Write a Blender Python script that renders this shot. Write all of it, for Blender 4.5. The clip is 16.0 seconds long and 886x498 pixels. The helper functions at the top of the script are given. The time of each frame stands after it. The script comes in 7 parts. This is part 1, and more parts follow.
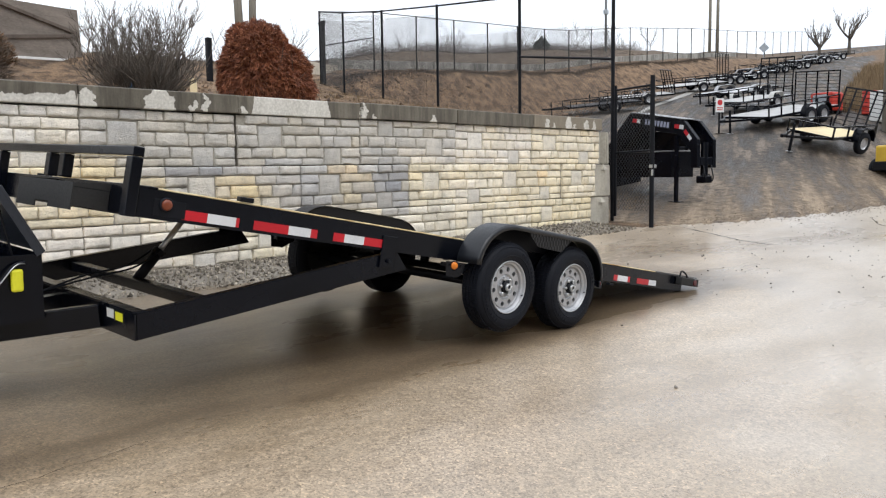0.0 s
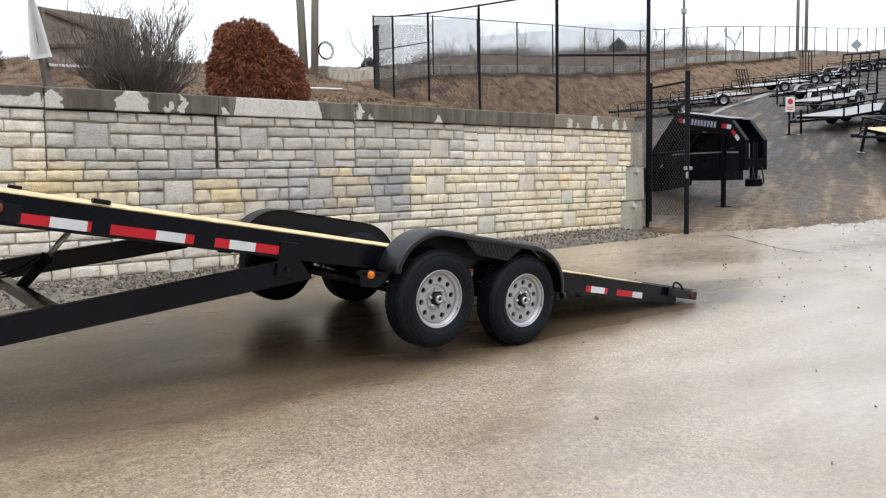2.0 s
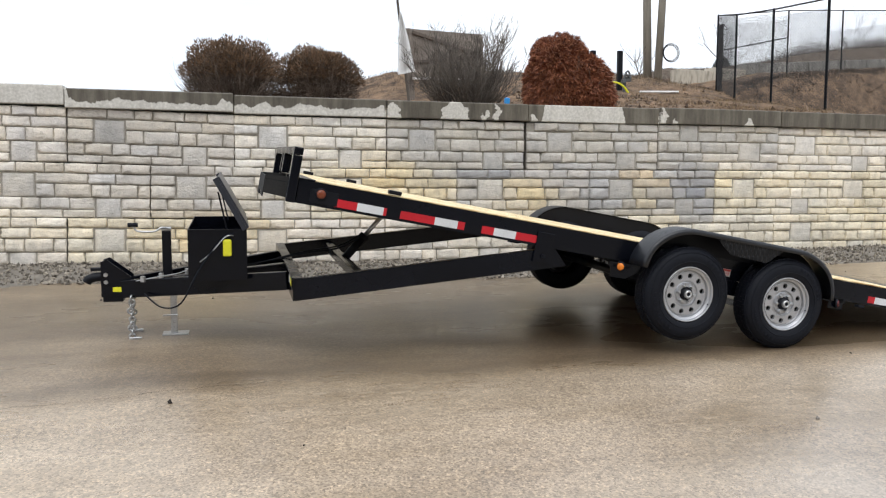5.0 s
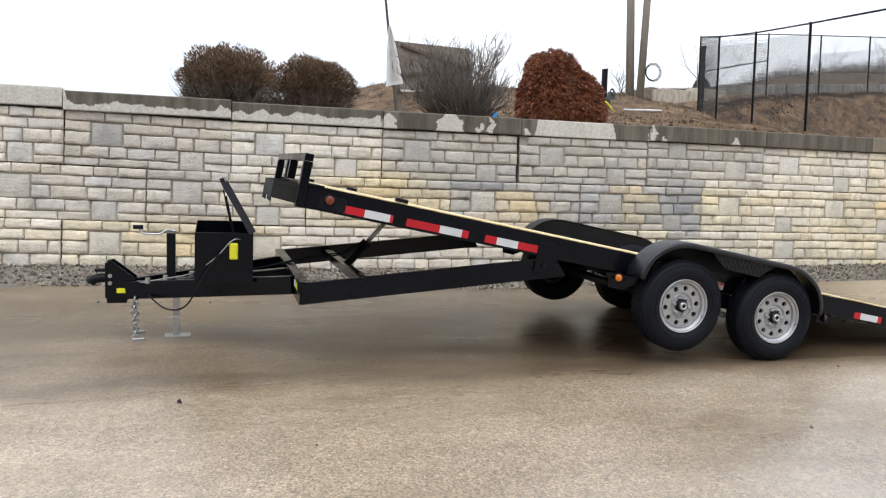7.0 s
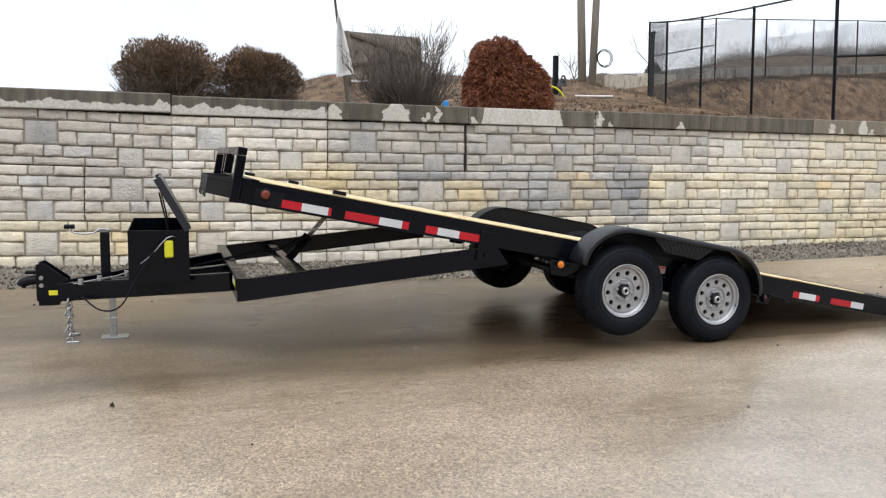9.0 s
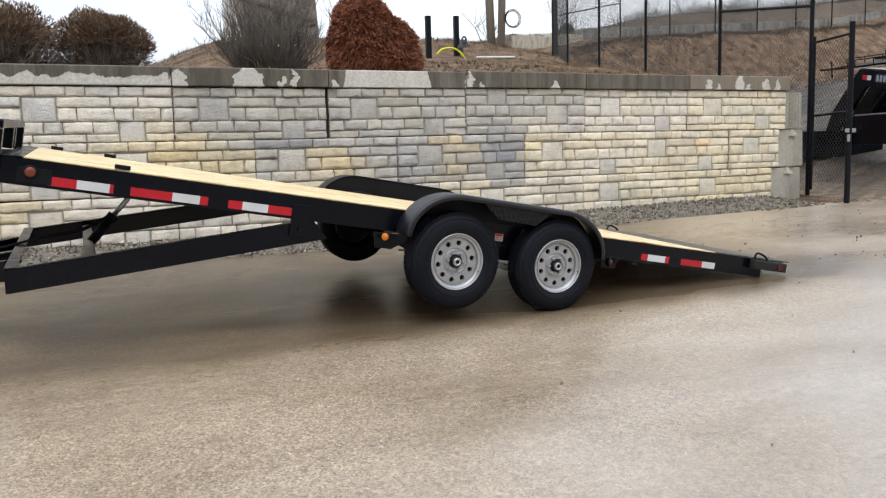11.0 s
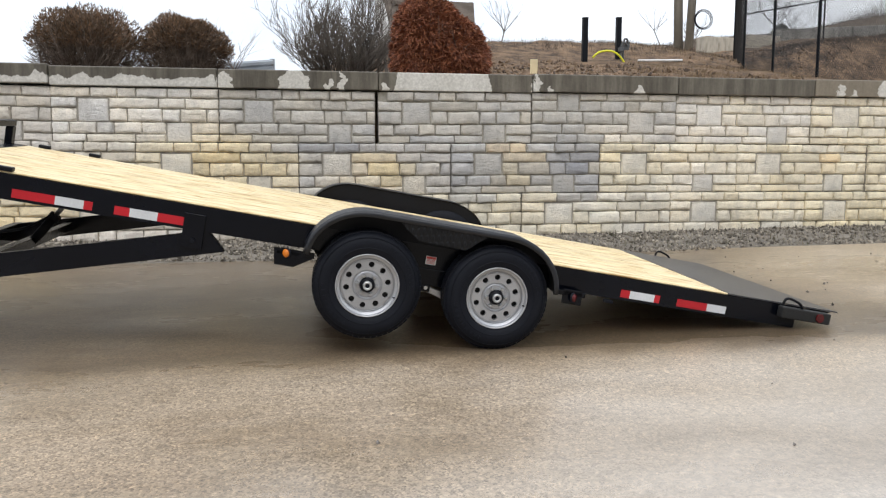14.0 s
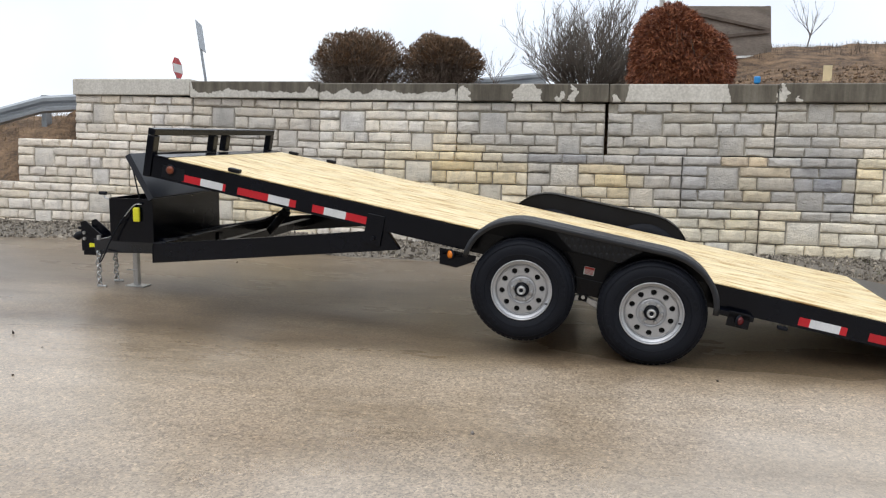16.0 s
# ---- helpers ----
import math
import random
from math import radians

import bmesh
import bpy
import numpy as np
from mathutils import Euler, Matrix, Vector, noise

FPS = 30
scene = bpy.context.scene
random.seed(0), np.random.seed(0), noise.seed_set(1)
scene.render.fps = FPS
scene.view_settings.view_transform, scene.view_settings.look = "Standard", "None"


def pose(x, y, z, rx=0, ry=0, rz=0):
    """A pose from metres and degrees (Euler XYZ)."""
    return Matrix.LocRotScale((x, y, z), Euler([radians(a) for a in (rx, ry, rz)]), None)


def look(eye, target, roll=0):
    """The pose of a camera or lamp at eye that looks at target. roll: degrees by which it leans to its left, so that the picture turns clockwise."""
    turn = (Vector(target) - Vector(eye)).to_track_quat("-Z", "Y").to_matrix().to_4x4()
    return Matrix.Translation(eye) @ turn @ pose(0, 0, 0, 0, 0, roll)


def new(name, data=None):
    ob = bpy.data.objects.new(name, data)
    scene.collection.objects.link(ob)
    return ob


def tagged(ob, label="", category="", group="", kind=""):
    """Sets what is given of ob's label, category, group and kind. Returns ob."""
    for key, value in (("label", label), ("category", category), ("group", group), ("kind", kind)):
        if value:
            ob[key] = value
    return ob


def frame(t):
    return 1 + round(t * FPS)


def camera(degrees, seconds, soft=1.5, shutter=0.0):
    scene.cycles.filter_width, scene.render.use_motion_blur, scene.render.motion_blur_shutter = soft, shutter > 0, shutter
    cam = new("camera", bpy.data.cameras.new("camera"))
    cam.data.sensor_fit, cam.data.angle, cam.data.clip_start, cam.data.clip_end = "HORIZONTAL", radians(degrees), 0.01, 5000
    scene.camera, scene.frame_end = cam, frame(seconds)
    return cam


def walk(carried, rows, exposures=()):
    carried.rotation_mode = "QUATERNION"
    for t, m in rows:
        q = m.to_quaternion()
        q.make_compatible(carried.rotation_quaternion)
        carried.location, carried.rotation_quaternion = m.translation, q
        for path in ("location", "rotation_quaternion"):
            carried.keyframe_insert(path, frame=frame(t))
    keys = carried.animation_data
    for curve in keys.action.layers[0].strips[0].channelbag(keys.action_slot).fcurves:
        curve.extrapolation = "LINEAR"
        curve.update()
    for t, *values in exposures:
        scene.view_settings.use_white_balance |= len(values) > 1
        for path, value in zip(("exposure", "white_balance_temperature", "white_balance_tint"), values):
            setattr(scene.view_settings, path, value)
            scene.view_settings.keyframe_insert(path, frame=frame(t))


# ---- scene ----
cam = camera(58.4, 16.0, soft=1.2)
PATH = [
    (0, (-5.483, -3.866, 1.335), (-4.061, -2.473, 1.142), -0.8),
    (0.5, (-5.21, -3.896, 1.322), (-3.798, -2.491, 1.143), -0.5),
    (1, (-4.895, -3.959, 1.322), (-3.515, -2.521, 1.155), -0.6),
    (1.5, (-4.602, -4.184, 1.311), (-3.296, -2.678, 1.145), -1.3),
    (2, (-4.287, -4.23, 1.28), (-3.017, -2.694, 1.104), -1.0),
    (2.5, (-4.044, -4.32, 1.29), (-2.896, -2.69, 1.127), -1.0),
    (3, (-3.803, -4.455, 1.287), (-2.86, -2.697, 1.142), -1.0),
    (3.5, (-3.802, -4.615, 1.261), (-2.969, -2.803, 1.118), -1.2),
    (4, (-3.958, -4.853, 1.246), (-3.254, -2.987, 1.095), -0.7),
    (4.5, (-3.989, -5.024, 1.239), (-3.445, -3.106, 1.086), -0.1),
    (4.7, (-4.017, -5.096, 1.252), (-3.504, -3.17, 1.088), 0.1),
    (6.8, (-4.277, -5.187, 1.206), (-3.722, -3.27, 1.075), 1.5),
    (7, (-4.276, -5.186, 1.219), (-3.709, -3.273, 1.09), 1.5),
    (7.5, (-4.28, -5.198, 1.219), (-3.67, -3.297, 1.097), 1.1),
    (8, (-4.265, -5.179, 1.217), (-3.622, -3.29, 1.094), 0.7),
    (8.2, (-4.258, -5.188, 1.225), (-3.611, -3.3, 1.096), 0.4),
    (10.3, (-3.618, -5.133, 1.231), (-2.881, -3.286, 1.022), -1.3),
    (10.5, (-3.516, -5.093, 1.233), (-2.734, -3.265, 1.016), -1.5),
    (11, (-3.237, -5.068, 1.228), (-2.419, -3.259, 0.986), -1.6),
    (11.5, (-2.911, -5.104, 1.248), (-2.124, -3.282, 0.996), -1.1),
    (12, (-2.565, -5.011, 1.252), (-1.785, -3.188, 0.993), -1.3),
    (12.5, (-2.189, -5.11, 1.236), (-1.476, -3.258, 0.994), -1.3),
    (13, (-1.824, -5.146, 1.24), (-1.188, -3.264, 1.009), -0.3),
    (13.5, (-1.541, -5.034, 1.251), (-0.972, -3.131, 1.017), 0.2),
    (14, (-1.183, -5.002, 1.248), (-0.859, -3.041, 1.024), 0.1),
    (14.5, (-0.895, -5.02, 1.262), (-0.823, -3.031, 1.067), 0.0),
    (15, (-0.697, -5.186, 1.258), (-0.819, -3.199, 1.07), 0.3),
    (15.5, (-0.479, -5.253, 1.256), (-0.761, -3.284, 1.051), 0.7),
    (16, (-0.256, -5.223, 1.263), (-0.677, -3.279, 1.054), 1.4),
]
walk(cam, [(t, look(eye, target, roll)) for t, eye, target, roll in PATH],
     exposures=[(0, 0.12), (3.5, 0.09), (4.5, 0.09), (7, 0.09), (11, 0.02), (13.5, 0.01), (14.5, -0.03), (15, -0.14), (15.5, -0.13), (16, -0.10)])

# ---- world and light: an overcast winter day after rain ----
world = bpy.data.worlds.new("overcast")
scene.world = world
world.use_nodes = True
wn, wl = world.node_tree.nodes, world.node_tree.links
sky = wn.new("ShaderNodeTexSky")
sky.sky_type = "NISHITA"
sky.sun_disc = False
sky.sun_elevation, sky.sun_rotation = radians(32), radians(200)
sky.dust_density, sky.air_density = 4.0, 1.0
bg = wn["Background"]
coord = wn.new("ShaderNodeTexCoord")
cloud = wn.new("ShaderNodeTexNoise")
cloud.inputs["Scale"].default_value, cloud.inputs["Detail"].default_value = 2.2, 5
ramp = wn.new("ShaderNodeValToRGB")
ramp.color_ramp.elements[0].position, ramp.color_ramp.elements[0].color = 0.3, (10.8, 11.8, 13.4, 1)
ramp.color_ramp.elements[1].position, ramp.color_ramp.elements[1].color = 0.62, (14.6, 15.1, 15.8, 1)
mixer = wn.new("ShaderNodeMix")
mixer.data_type = "RGBA"
mixer.inputs["Factor"].default_value = 0.92
wl.new(coord.outputs["Generated"], cloud.inputs["Vector"])
wl.new(cloud.outputs["Fac"], ramp.inputs["Fac"])
wl.new(sky.outputs["Color"], mixer.inputs["A"])
wl.new(ramp.outputs["Color"], mixer.inputs["B"])
wl.new(mixer.outputs["Result"], bg.inputs["Color"])
bg.inputs["Strength"].default_value = 0.088

sun = new("sun", bpy.data.lights.new("sun", "SUN"))
sun.data.energy, sun.data.angle, sun.data.color = 1.5, radians(55), (1.0, 0.985, 0.98)
sun.matrix_world = look((-5, -21, 40), (0, 0, 0))
scene.view_settings.exposure = 0.0


# ---- materials ----
def shader(name, rough=0.6, metal=0.0):
    m = bpy.data.materials.new(name)
    m.use_nodes = True
    n, l = m.node_tree.nodes, m.node_tree.links
    b = n["Principled BSDF"]
    b.inputs["Roughness"].default_value, b.inputs["Metallic"].default_value = rough, metal
    return m, n, l, b


def place_node(n, l, local=False):
    if local:
        return n.new("ShaderNodeTexCoord").outputs["Object"]
    return n.new("ShaderNodeNewGeometry").outputs["Position"]


def noise_node(n, l, vector, scale, detail=4, rough=0.55, stretch=None):
    if stretch:
        mp = n.new("ShaderNodeMapping")
        mp.inputs["Scale"].default_value = stretch
        l.new(vector, mp.inputs["Vector"])
        vector = mp.outputs["Vector"]
    t = n.new("ShaderNodeTexNoise")
    t.inputs["Scale"].default_value, t.inputs["Detail"].default_value, t.inputs["Roughness"].default_value = scale, detail, rough
    l.new(vector, t.inputs["Vector"])
    return t.outputs["Fac"]


def ramp_node(n, l, fac, stops):
    r = n.new("ShaderNodeValToRGB")
    e = r.color_ramp.elements
    while len(e) < len(stops):
        e.new(0.5)
    for k, (pos, col) in enumerate(stops):
        e[k].position = pos
        e[k].color = (*col, 1) if len(col) == 3 else col
    l.new(fac, r.inputs["Fac"])
    return r.outputs["Color"]


def grey(v):
    return (v, v, v)


def mix_node(n, l, fac, a, b, mode="MIX"):
    m = n.new("ShaderNodeMix")
    m.data_type, m.blend_type = "RGBA", mode
    for key, value in (("Factor", fac), ("A", a), ("B", b)):
        if isinstance(value, (int, float)):
            m.inputs[key].default_value = value
        elif isinstance(value, tuple):
            m.inputs[key].default_value = (*value, 1)
        else:
            l.new(value, m.inputs[key])
    return m.outputs["Result"]


def math_node(n, l, op, a, b=None, clamp=False):
    m = n.new("ShaderNodeMath")
    m.operation, m.use_clamp = op, clamp
    for k, value in enumerate((a, b)):
        if value is None:
            continue
        if isinstance(value, (int, float)):
            m.inputs[k].default_value = value
        else:
            l.new(value, m.inputs[k])
    return m.outputs[0]


def bump_node(n, l, b, height, strength=0.3, distance=0.01):
    u = n.new("ShaderNodeBump")
    u.inputs["Strength"].default_value, u.inputs["Distance"].default_value = strength, distance
    l.new(height, u.inputs["Height"])
    l.new(u.outputs["Normal"], b.inputs["Normal"])


def two_scale(name, dark, light, coarse, fine, rough=(0.5, 0.8), metal=0.0, bump=0.2, depth=0.005, local=False, stretch=None, spread=(0.3, 0.7)):
    """A surface that varies between two colours at a coarse and a fine scale."""
    m, n, l, b = shader(name, rough[0], metal)
    p = place_node(n, l, local)
    big, small = noise_node(n, l, p, coarse, 4, stretch=stretch), noise_node(n, l, p, fine, 5, stretch=stretch)
    both = math_node(n, l, "ADD", math_node(n, l, "MULTIPLY", big, 0.6), math_node(n, l, "MULTIPLY", small, 0.4))
    l.new(ramp_node(n, l, both, [(spread[0], dark), (spread[1], light)]), b.inputs["Base Color"])
    l.new(ramp_node(n, l, small, [(0.3, grey(rough[0])), (0.7, grey(rough[1]))]), b.inputs["Roughness"])
    bump_node(n, l, b, small, bump, depth)
    return m


def plain(name, col, rough=0.5, metal=0.0, coat=0.0):
    return two_scale(name, tuple(c * 0.82 for c in col), tuple(min(1, c * 1.15) for c in col), 3.0, 90.0, (rough * 0.9, min(1, rough * 1.15)), metal, 0.06, 0.001, True)


def wet_drive():
    """Wet worn concrete: speckled tan fines, painted dark for trailer shade, smooth pale grey for sky reflection and
    silt.
    """
    m, n, l, b = shader("wet_drive", 0.4)
    p = place_node(n, l)
    sep = n.new("ShaderNodeSeparateXYZ")
    l.new(p, sep.inputs["Vector"])
    px, py = sep.outputs["X"], sep.outputs["Y"]
    broad = noise_node(n, l, p, 0.45, 5, 0.55)
    streak = noise_node(n, l, p, 0.55, 6, 0.6, stretch=(0.4, 1.5, 1))
    speck, grit = noise_node(n, l, p, 26, 4), noise_node(n, l, p, 150, 3)
    wander = math_node(n, l, "MULTIPLY", math_node(n, l, "SUBTRACT", broad, 0.5), 3.6)

    def zone(value, a, c):
        r = n.new("ShaderNodeMapRange")
        r.interpolation_type = "SMOOTHSTEP"
        r.inputs["From Min"].default_value, r.inputs["From Max"].default_value = a, c
        l.new(math_node(n, l, "ADD", value, wander), r.inputs["Value"])
        return r.outputs[0]

    # pale grey zone: sky reflection painted into the colour, with some silt
    east = math_node(n, l, "SUBTRACT", math_node(n, l, "MULTIPLY", px, 0.43), math_node(n, l, "ADD", py, 1.55))
    sky_sheen = math_node(n, l, "MULTIPLY", zone(east, -0.5, 1.3), 0.58)
    # shade and dark reflection of the trailer, painted into the ground colour
    trailer_shade = math_node(n, l, "MULTIPLY", zone(math_node(n, l, "MULTIPLY", py, 2.0), -1.0, 0.3), zone(math_node(n, l, "SUBTRACT", 3.6, px), -0.5, 1.0))
    tone = math_node(n, l, "ADD", math_node(n, l, "MULTIPLY", streak, 0.7), math_node(n, l, "MULTIPLY", broad, 0.3))
    tone = math_node(n, l, "ADD", math_node(n, l, "MULTIPLY", tone, 0.65), 0.215)
    tone = math_node(n, l, "SUBTRACT", tone, math_node(n, l, "MULTIPLY", trailer_shade, 0.20))
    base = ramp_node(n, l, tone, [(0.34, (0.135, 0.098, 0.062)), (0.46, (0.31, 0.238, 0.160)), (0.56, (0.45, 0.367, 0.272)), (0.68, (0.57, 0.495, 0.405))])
    pebbles = n.new("ShaderNodeTexVoronoi")
    pebbles.inputs["Scale"].default_value = 105
    l.new(p, pebbles.inputs["Vector"])
    bare = math_node(n, l, "SUBTRACT", 1.0, math_node(n, l, "MULTIPLY", sky_sheen, 0.55))
    base = mix_node(n, l, math_node(n, l, "MULTIPLY", bare, 0.85), base, ramp_node(n, l, pebbles.outputs["Color"], [(0.20, grey(0.55)), (0.45, grey(0.98)), (0.70, grey(1.05)), (0.92, (1.55, 1.52, 1.46))]), "MULTIPLY")
    chips = n.new("ShaderNodeTexVoronoi")
    chips.inputs["Scale"].default_value = 48
    l.new(p, chips.inputs["Vector"])
    base = mix_node(n, l, math_node(n, l, "MULTIPLY", bare, 0.3), base, ramp_node(n, l, chips.outputs["Color"], [(0.2, grey(0.58)), (0.5, grey(1.0)), (0.85, (1.45, 1.43, 1.38))]), "MULTIPLY")
    pits = noise_node(n, l, p, 60, 3, 0.6)
    base = mix_node(n, l, math_node(n, l, "MULTIPLY", bare, 0.75), base, ramp_node(n, l, pits, [(0.30, grey(0.25)), (0.40, grey(1.0))]), "MULTIPLY")
    stain = noise_node(n, l, p, 1.7, 6, 0.7, stretch=(0.7, 1.2, 1))
    base = mix_node(n, l, 0.42, base, ramp_node(n, l, stain, [(0.34, (0.66, 0.63, 0.58)), (0.5, grey(1.0)), (0.68, (1.14, 1.13, 1.12))]), "MULTIPLY")
    # greys of the mirrored sky mixed with pale silt
    silt_sheen = ramp_node(n, l, streak, [(0.34, (0.36, 0.333, 0.30)), (0.5, (0.41, 0.388, 0.358)), (0.66, (0.47, 0.453, 0.43))])
    base = mix_node(n, l, math_node(n, l, "MULTIPLY", sky_sheen, 0.8), base, silt_sheen)
    base = mix_node(n, l, 0.45, base, ramp_node(n, l, speck, [(0.35, grey(0.78)), (0.65, grey(1.18))]), "MULTIPLY")
    base = mix_node(n, l, 1.0, base, (0.975, 0.963, 0.955), "MULTIPLY")
    l.new(base, b.inputs["Base Color"])
    wet = noise_node(n, l, p, 0.5, 6, 0.6, stretch=(0.5, 1.3, 1))
    grain = math_node(n, l, "MULTIPLY", grit, 0.06)
    rough = math_node(n, l, "ADD", ramp_node(n, l, wet, [(0.38, grey(0.22)), (0.50, grey(0.30)), (0.62, grey(0.40))]), grain)
    l.new(math_node(n, l, "MULTIPLY", rough, math_node(n, l, "SUBTRACT", 1.0, math_node(n, l, "MULTIPLY", trailer_shade, -0.15))), b.inputs["Roughness"])
    b.inputs["Specular IOR Level"].default_value = 0.6
    b.inputs["Coat Weight"].default_value, b.inputs["Coat IOR"].default_value = 0.6, 1.4
    l.new(ramp_node(n, l, wet, [(0.38, grey(0.22)), (0.50, grey(0.30)), (0.62, grey(0.40))]), b.inputs["Coat Roughness"])
    relief = math_node(n, l, "MULTIPLY", math_node(n, l, "ADD", pebbles.outputs["Distance"], math_node(n, l, "MULTIPLY", speck, 0.5)), math_node(n, l, "MULTIPLY", bare, ramp_node(n, l, wet, [(0.40, grey(0.3)), (0.58, grey(1.0))])))
    bump_node(n, l, b, relief, 0.35, 0.0016)
    return m


def cast_stone():
    """Cast concrete stone: its dye from the piece's own colour, clouded and stained over several stones, pitted and rough."""
    m, n, l, b = shader("cast_stone", 0.88)
    p = place_node(n, l)
    info = n.new("ShaderNodeObjectInfo")
    cloud = noise_node(n, l, p, 2.6, 5, 0.6)
    mid, fine = noise_node(n, l, p, 11, 5, 0.6), noise_node(n, l, p, 70, 5, 0.6)
    col = mix_node(n, l, 0.8, info.outputs["Color"], ramp_node(n, l, cloud, [(0.30, (0.80, 0.81, 0.83)), (0.48, (1.0, 1.0, 0.99)), (0.68, (1.09, 1.07, 1.02))]), "MULTIPLY")
    col = mix_node(n, l, 0.8, col, ramp_node(n, l, mid, [(0.28, grey(0.76)), (0.5, grey(0.99)), (0.72, grey(1.08))]), "MULTIPLY")
    col = mix_node(n, l, 0.6, col, ramp_node(n, l, fine, [(0.30, grey(0.66)), (0.46, grey(0.99)), (0.7, grey(1.08))]), "MULTIPLY")
    grime = noise_node(n, l, p, 3.1, 6, 0.65, stretch=(1, 1, 0.42))
    col = mix_node(n, l, ramp_node(n, l, grime, [(0.56, grey(0)), (0.74, grey(0.5))]), col, (0.30, 0.285, 0.25))
    moss = noise_node(n, l, p, 4.5, 5, 0.65)
    col = mix_node(n, l, ramp_node(n, l, moss, [(0.62, grey(0)), (0.76, grey(0.35))]), col, (0.33, 0.32, 0.20))
    l.new(col, b.inputs["Base Color"])
    rock = noise_node(n, l, p, 26, 5, 0.62, stretch=(1, 1, 1.6))
    bump_node(n, l, b, math_node(n, l, "ADD", rock, math_node(n, l, "MULTIPLY", fine, 0.4)), 0.8, 0.020)
    return m


def cap_stone():
    """Smooth cast cap: wet, dark and streaked, with pale dry tongues standing on its lower edge."""
    m, n, l, b = shader("cap_stone", 0.6)
    p = place_node(n, l)
    sep = n.new("ShaderNodeSeparateXYZ")
    l.new(p, sep.inputs["Vector"])
    px, pz = sep.outputs["X"], sep.outputs["Z"]
    wide = noise_node(n, l, p, 3.4, 5, 0.65, stretch=(1, 0.3, 0.3))
    rag = math_node(n, l, "MULTIPLY", math_node(n, l, "SUBTRACT", noise_node(n, l, p, 9.0, 4, 0.6, stretch=(1, 0.4, 1.2)), 0.5), 0.26)
    high = math_node(n, l, "MULTIPLY", math_node(n, l, "SUBTRACT", pz, 2.057), 4.7)
    # a ragged dry band along the lower edge of the western caps, dry all over on the last one
    band = n.new("ShaderNodeMapRange")
    for key, v in (("From Min", -2.26), ("From Max", -2.21), ("To Min", 0.02), ("To Max", -2.0)):
        band.inputs[key].default_value = v
    l.new(px, band.inputs["Value"])
    west = n.new("ShaderNodeMapRange")
    for key, v in (("From Min", -5.78), ("From Max", -5.88), ("To Min", 0.0), ("To Max", 1.5)):
        west.inputs[key].default_value = v
    l.new(px, west.inputs["Value"])
    t = math_node(n, l, "SUBTRACT", math_node(n, l, "MULTIPLY", wide, 1.35), math_node(n, l, "ADD", high, 0.10))
    t = math_node(n, l, "ADD", t, math_node(n, l, "ADD", band.outputs[0], west.outputs[0]))
    wob = math_node(n, l, "ADD", px, rag)
    # tongues: middle, half width at the foot, height as a share of the cap
    for cx, w, h in ((-2.16, 0.10, 0.9), (-1.36, 0.19, 1.05), (-0.96, 0.04, 0.6), (-0.82, 0.045, 1.0), (-0.32, 0.06, 0.45), (1.53, 0.05, 1.1), (1.70, 0.035, 0.4), (2.85, 0.05, 0.55),
                     (5.60, 0.06, 0.8), (5.80, 0.04, 0.5), (6.22, 0.10, 1.1), (6.40, 0.05, 0.5), (6.78, 0.09, 0.9), (7.02, 0.05, 0.9)):
        away = math_node(n, l, "DIVIDE", math_node(n, l, "ABSOLUTE", math_node(n, l, "SUBTRACT", wob, cx)), w)
        rise = math_node(n, l, "DIVIDE", high, h)
        t = math_node(n, l, "MAXIMUM", t, math_node(n, l, "SUBTRACT", 1.0, math_node(n, l, "ADD", math_node(n, l, "MULTIPLY", away, away), math_node(n, l, "MULTIPLY", rise, rise))))
    off = math_node(n, l, "ABSOLUTE", math_node(n, l, "SUBTRACT", math_node(n, l, "ADD", px, math_node(n, l, "MULTIPLY", rag, 0.35)), 0.385))
    t = math_node(n, l, "MAXIMUM", t, math_node(n, l, "MULTIPLY", math_node(n, l, "SUBTRACT", math_node(n, l, "SUBTRACT", 0.60, math_node(n, l, "MULTIPLY", high, 0.05)), off), 8.0))
    dry = ramp_node(n, l, t, [(0.0, grey(0)), (0.05, grey(1))])
    fine = noise_node(n, l, p, 35, 6)
    run = noise_node(n, l, p, 7.0, 5, 0.65, stretch=(1, 1, 0.12))
    dark = ramp_node(n, l, run, [(0.30, (0.052, 0.045, 0.034)), (0.50, (0.115, 0.101, 0.078)), (0.70, (0.190, 0.172, 0.138))])
    tan = math_node(n, l, "MULTIPLY", math_node(n, l, "GREATER_THAN", px, 5.235), 0.55)
    dark = mix_node(n, l, tan, dark, (0.30, 0.255, 0.19))
    pale = ramp_node(n, l, math_node(n, l, "ADD", math_node(n, l, "MULTIPLY", fine, 0.5), math_node(n, l, "MULTIPLY", run, 0.5)), [(0.30, (0.47, 0.45, 0.405)), (0.70, (0.68, 0.66, 0.61))])
    col = mix_node(n, l, dry, dark, pale)
    col = mix_node(n, l, 0.5, col, ramp_node(n, l, fine, [(0.3, grey(0.78)), (0.65, grey(1.1))]), "MULTIPLY")
    l.new(col, b.inputs["Base Color"])
    l.new(ramp_node(n, l, dry, [(0, grey(0.45)), (1, grey(0.85))]), b.inputs["Roughness"])
    bump_node(n, l, b, fine, 0.35, 0.006)
    return m


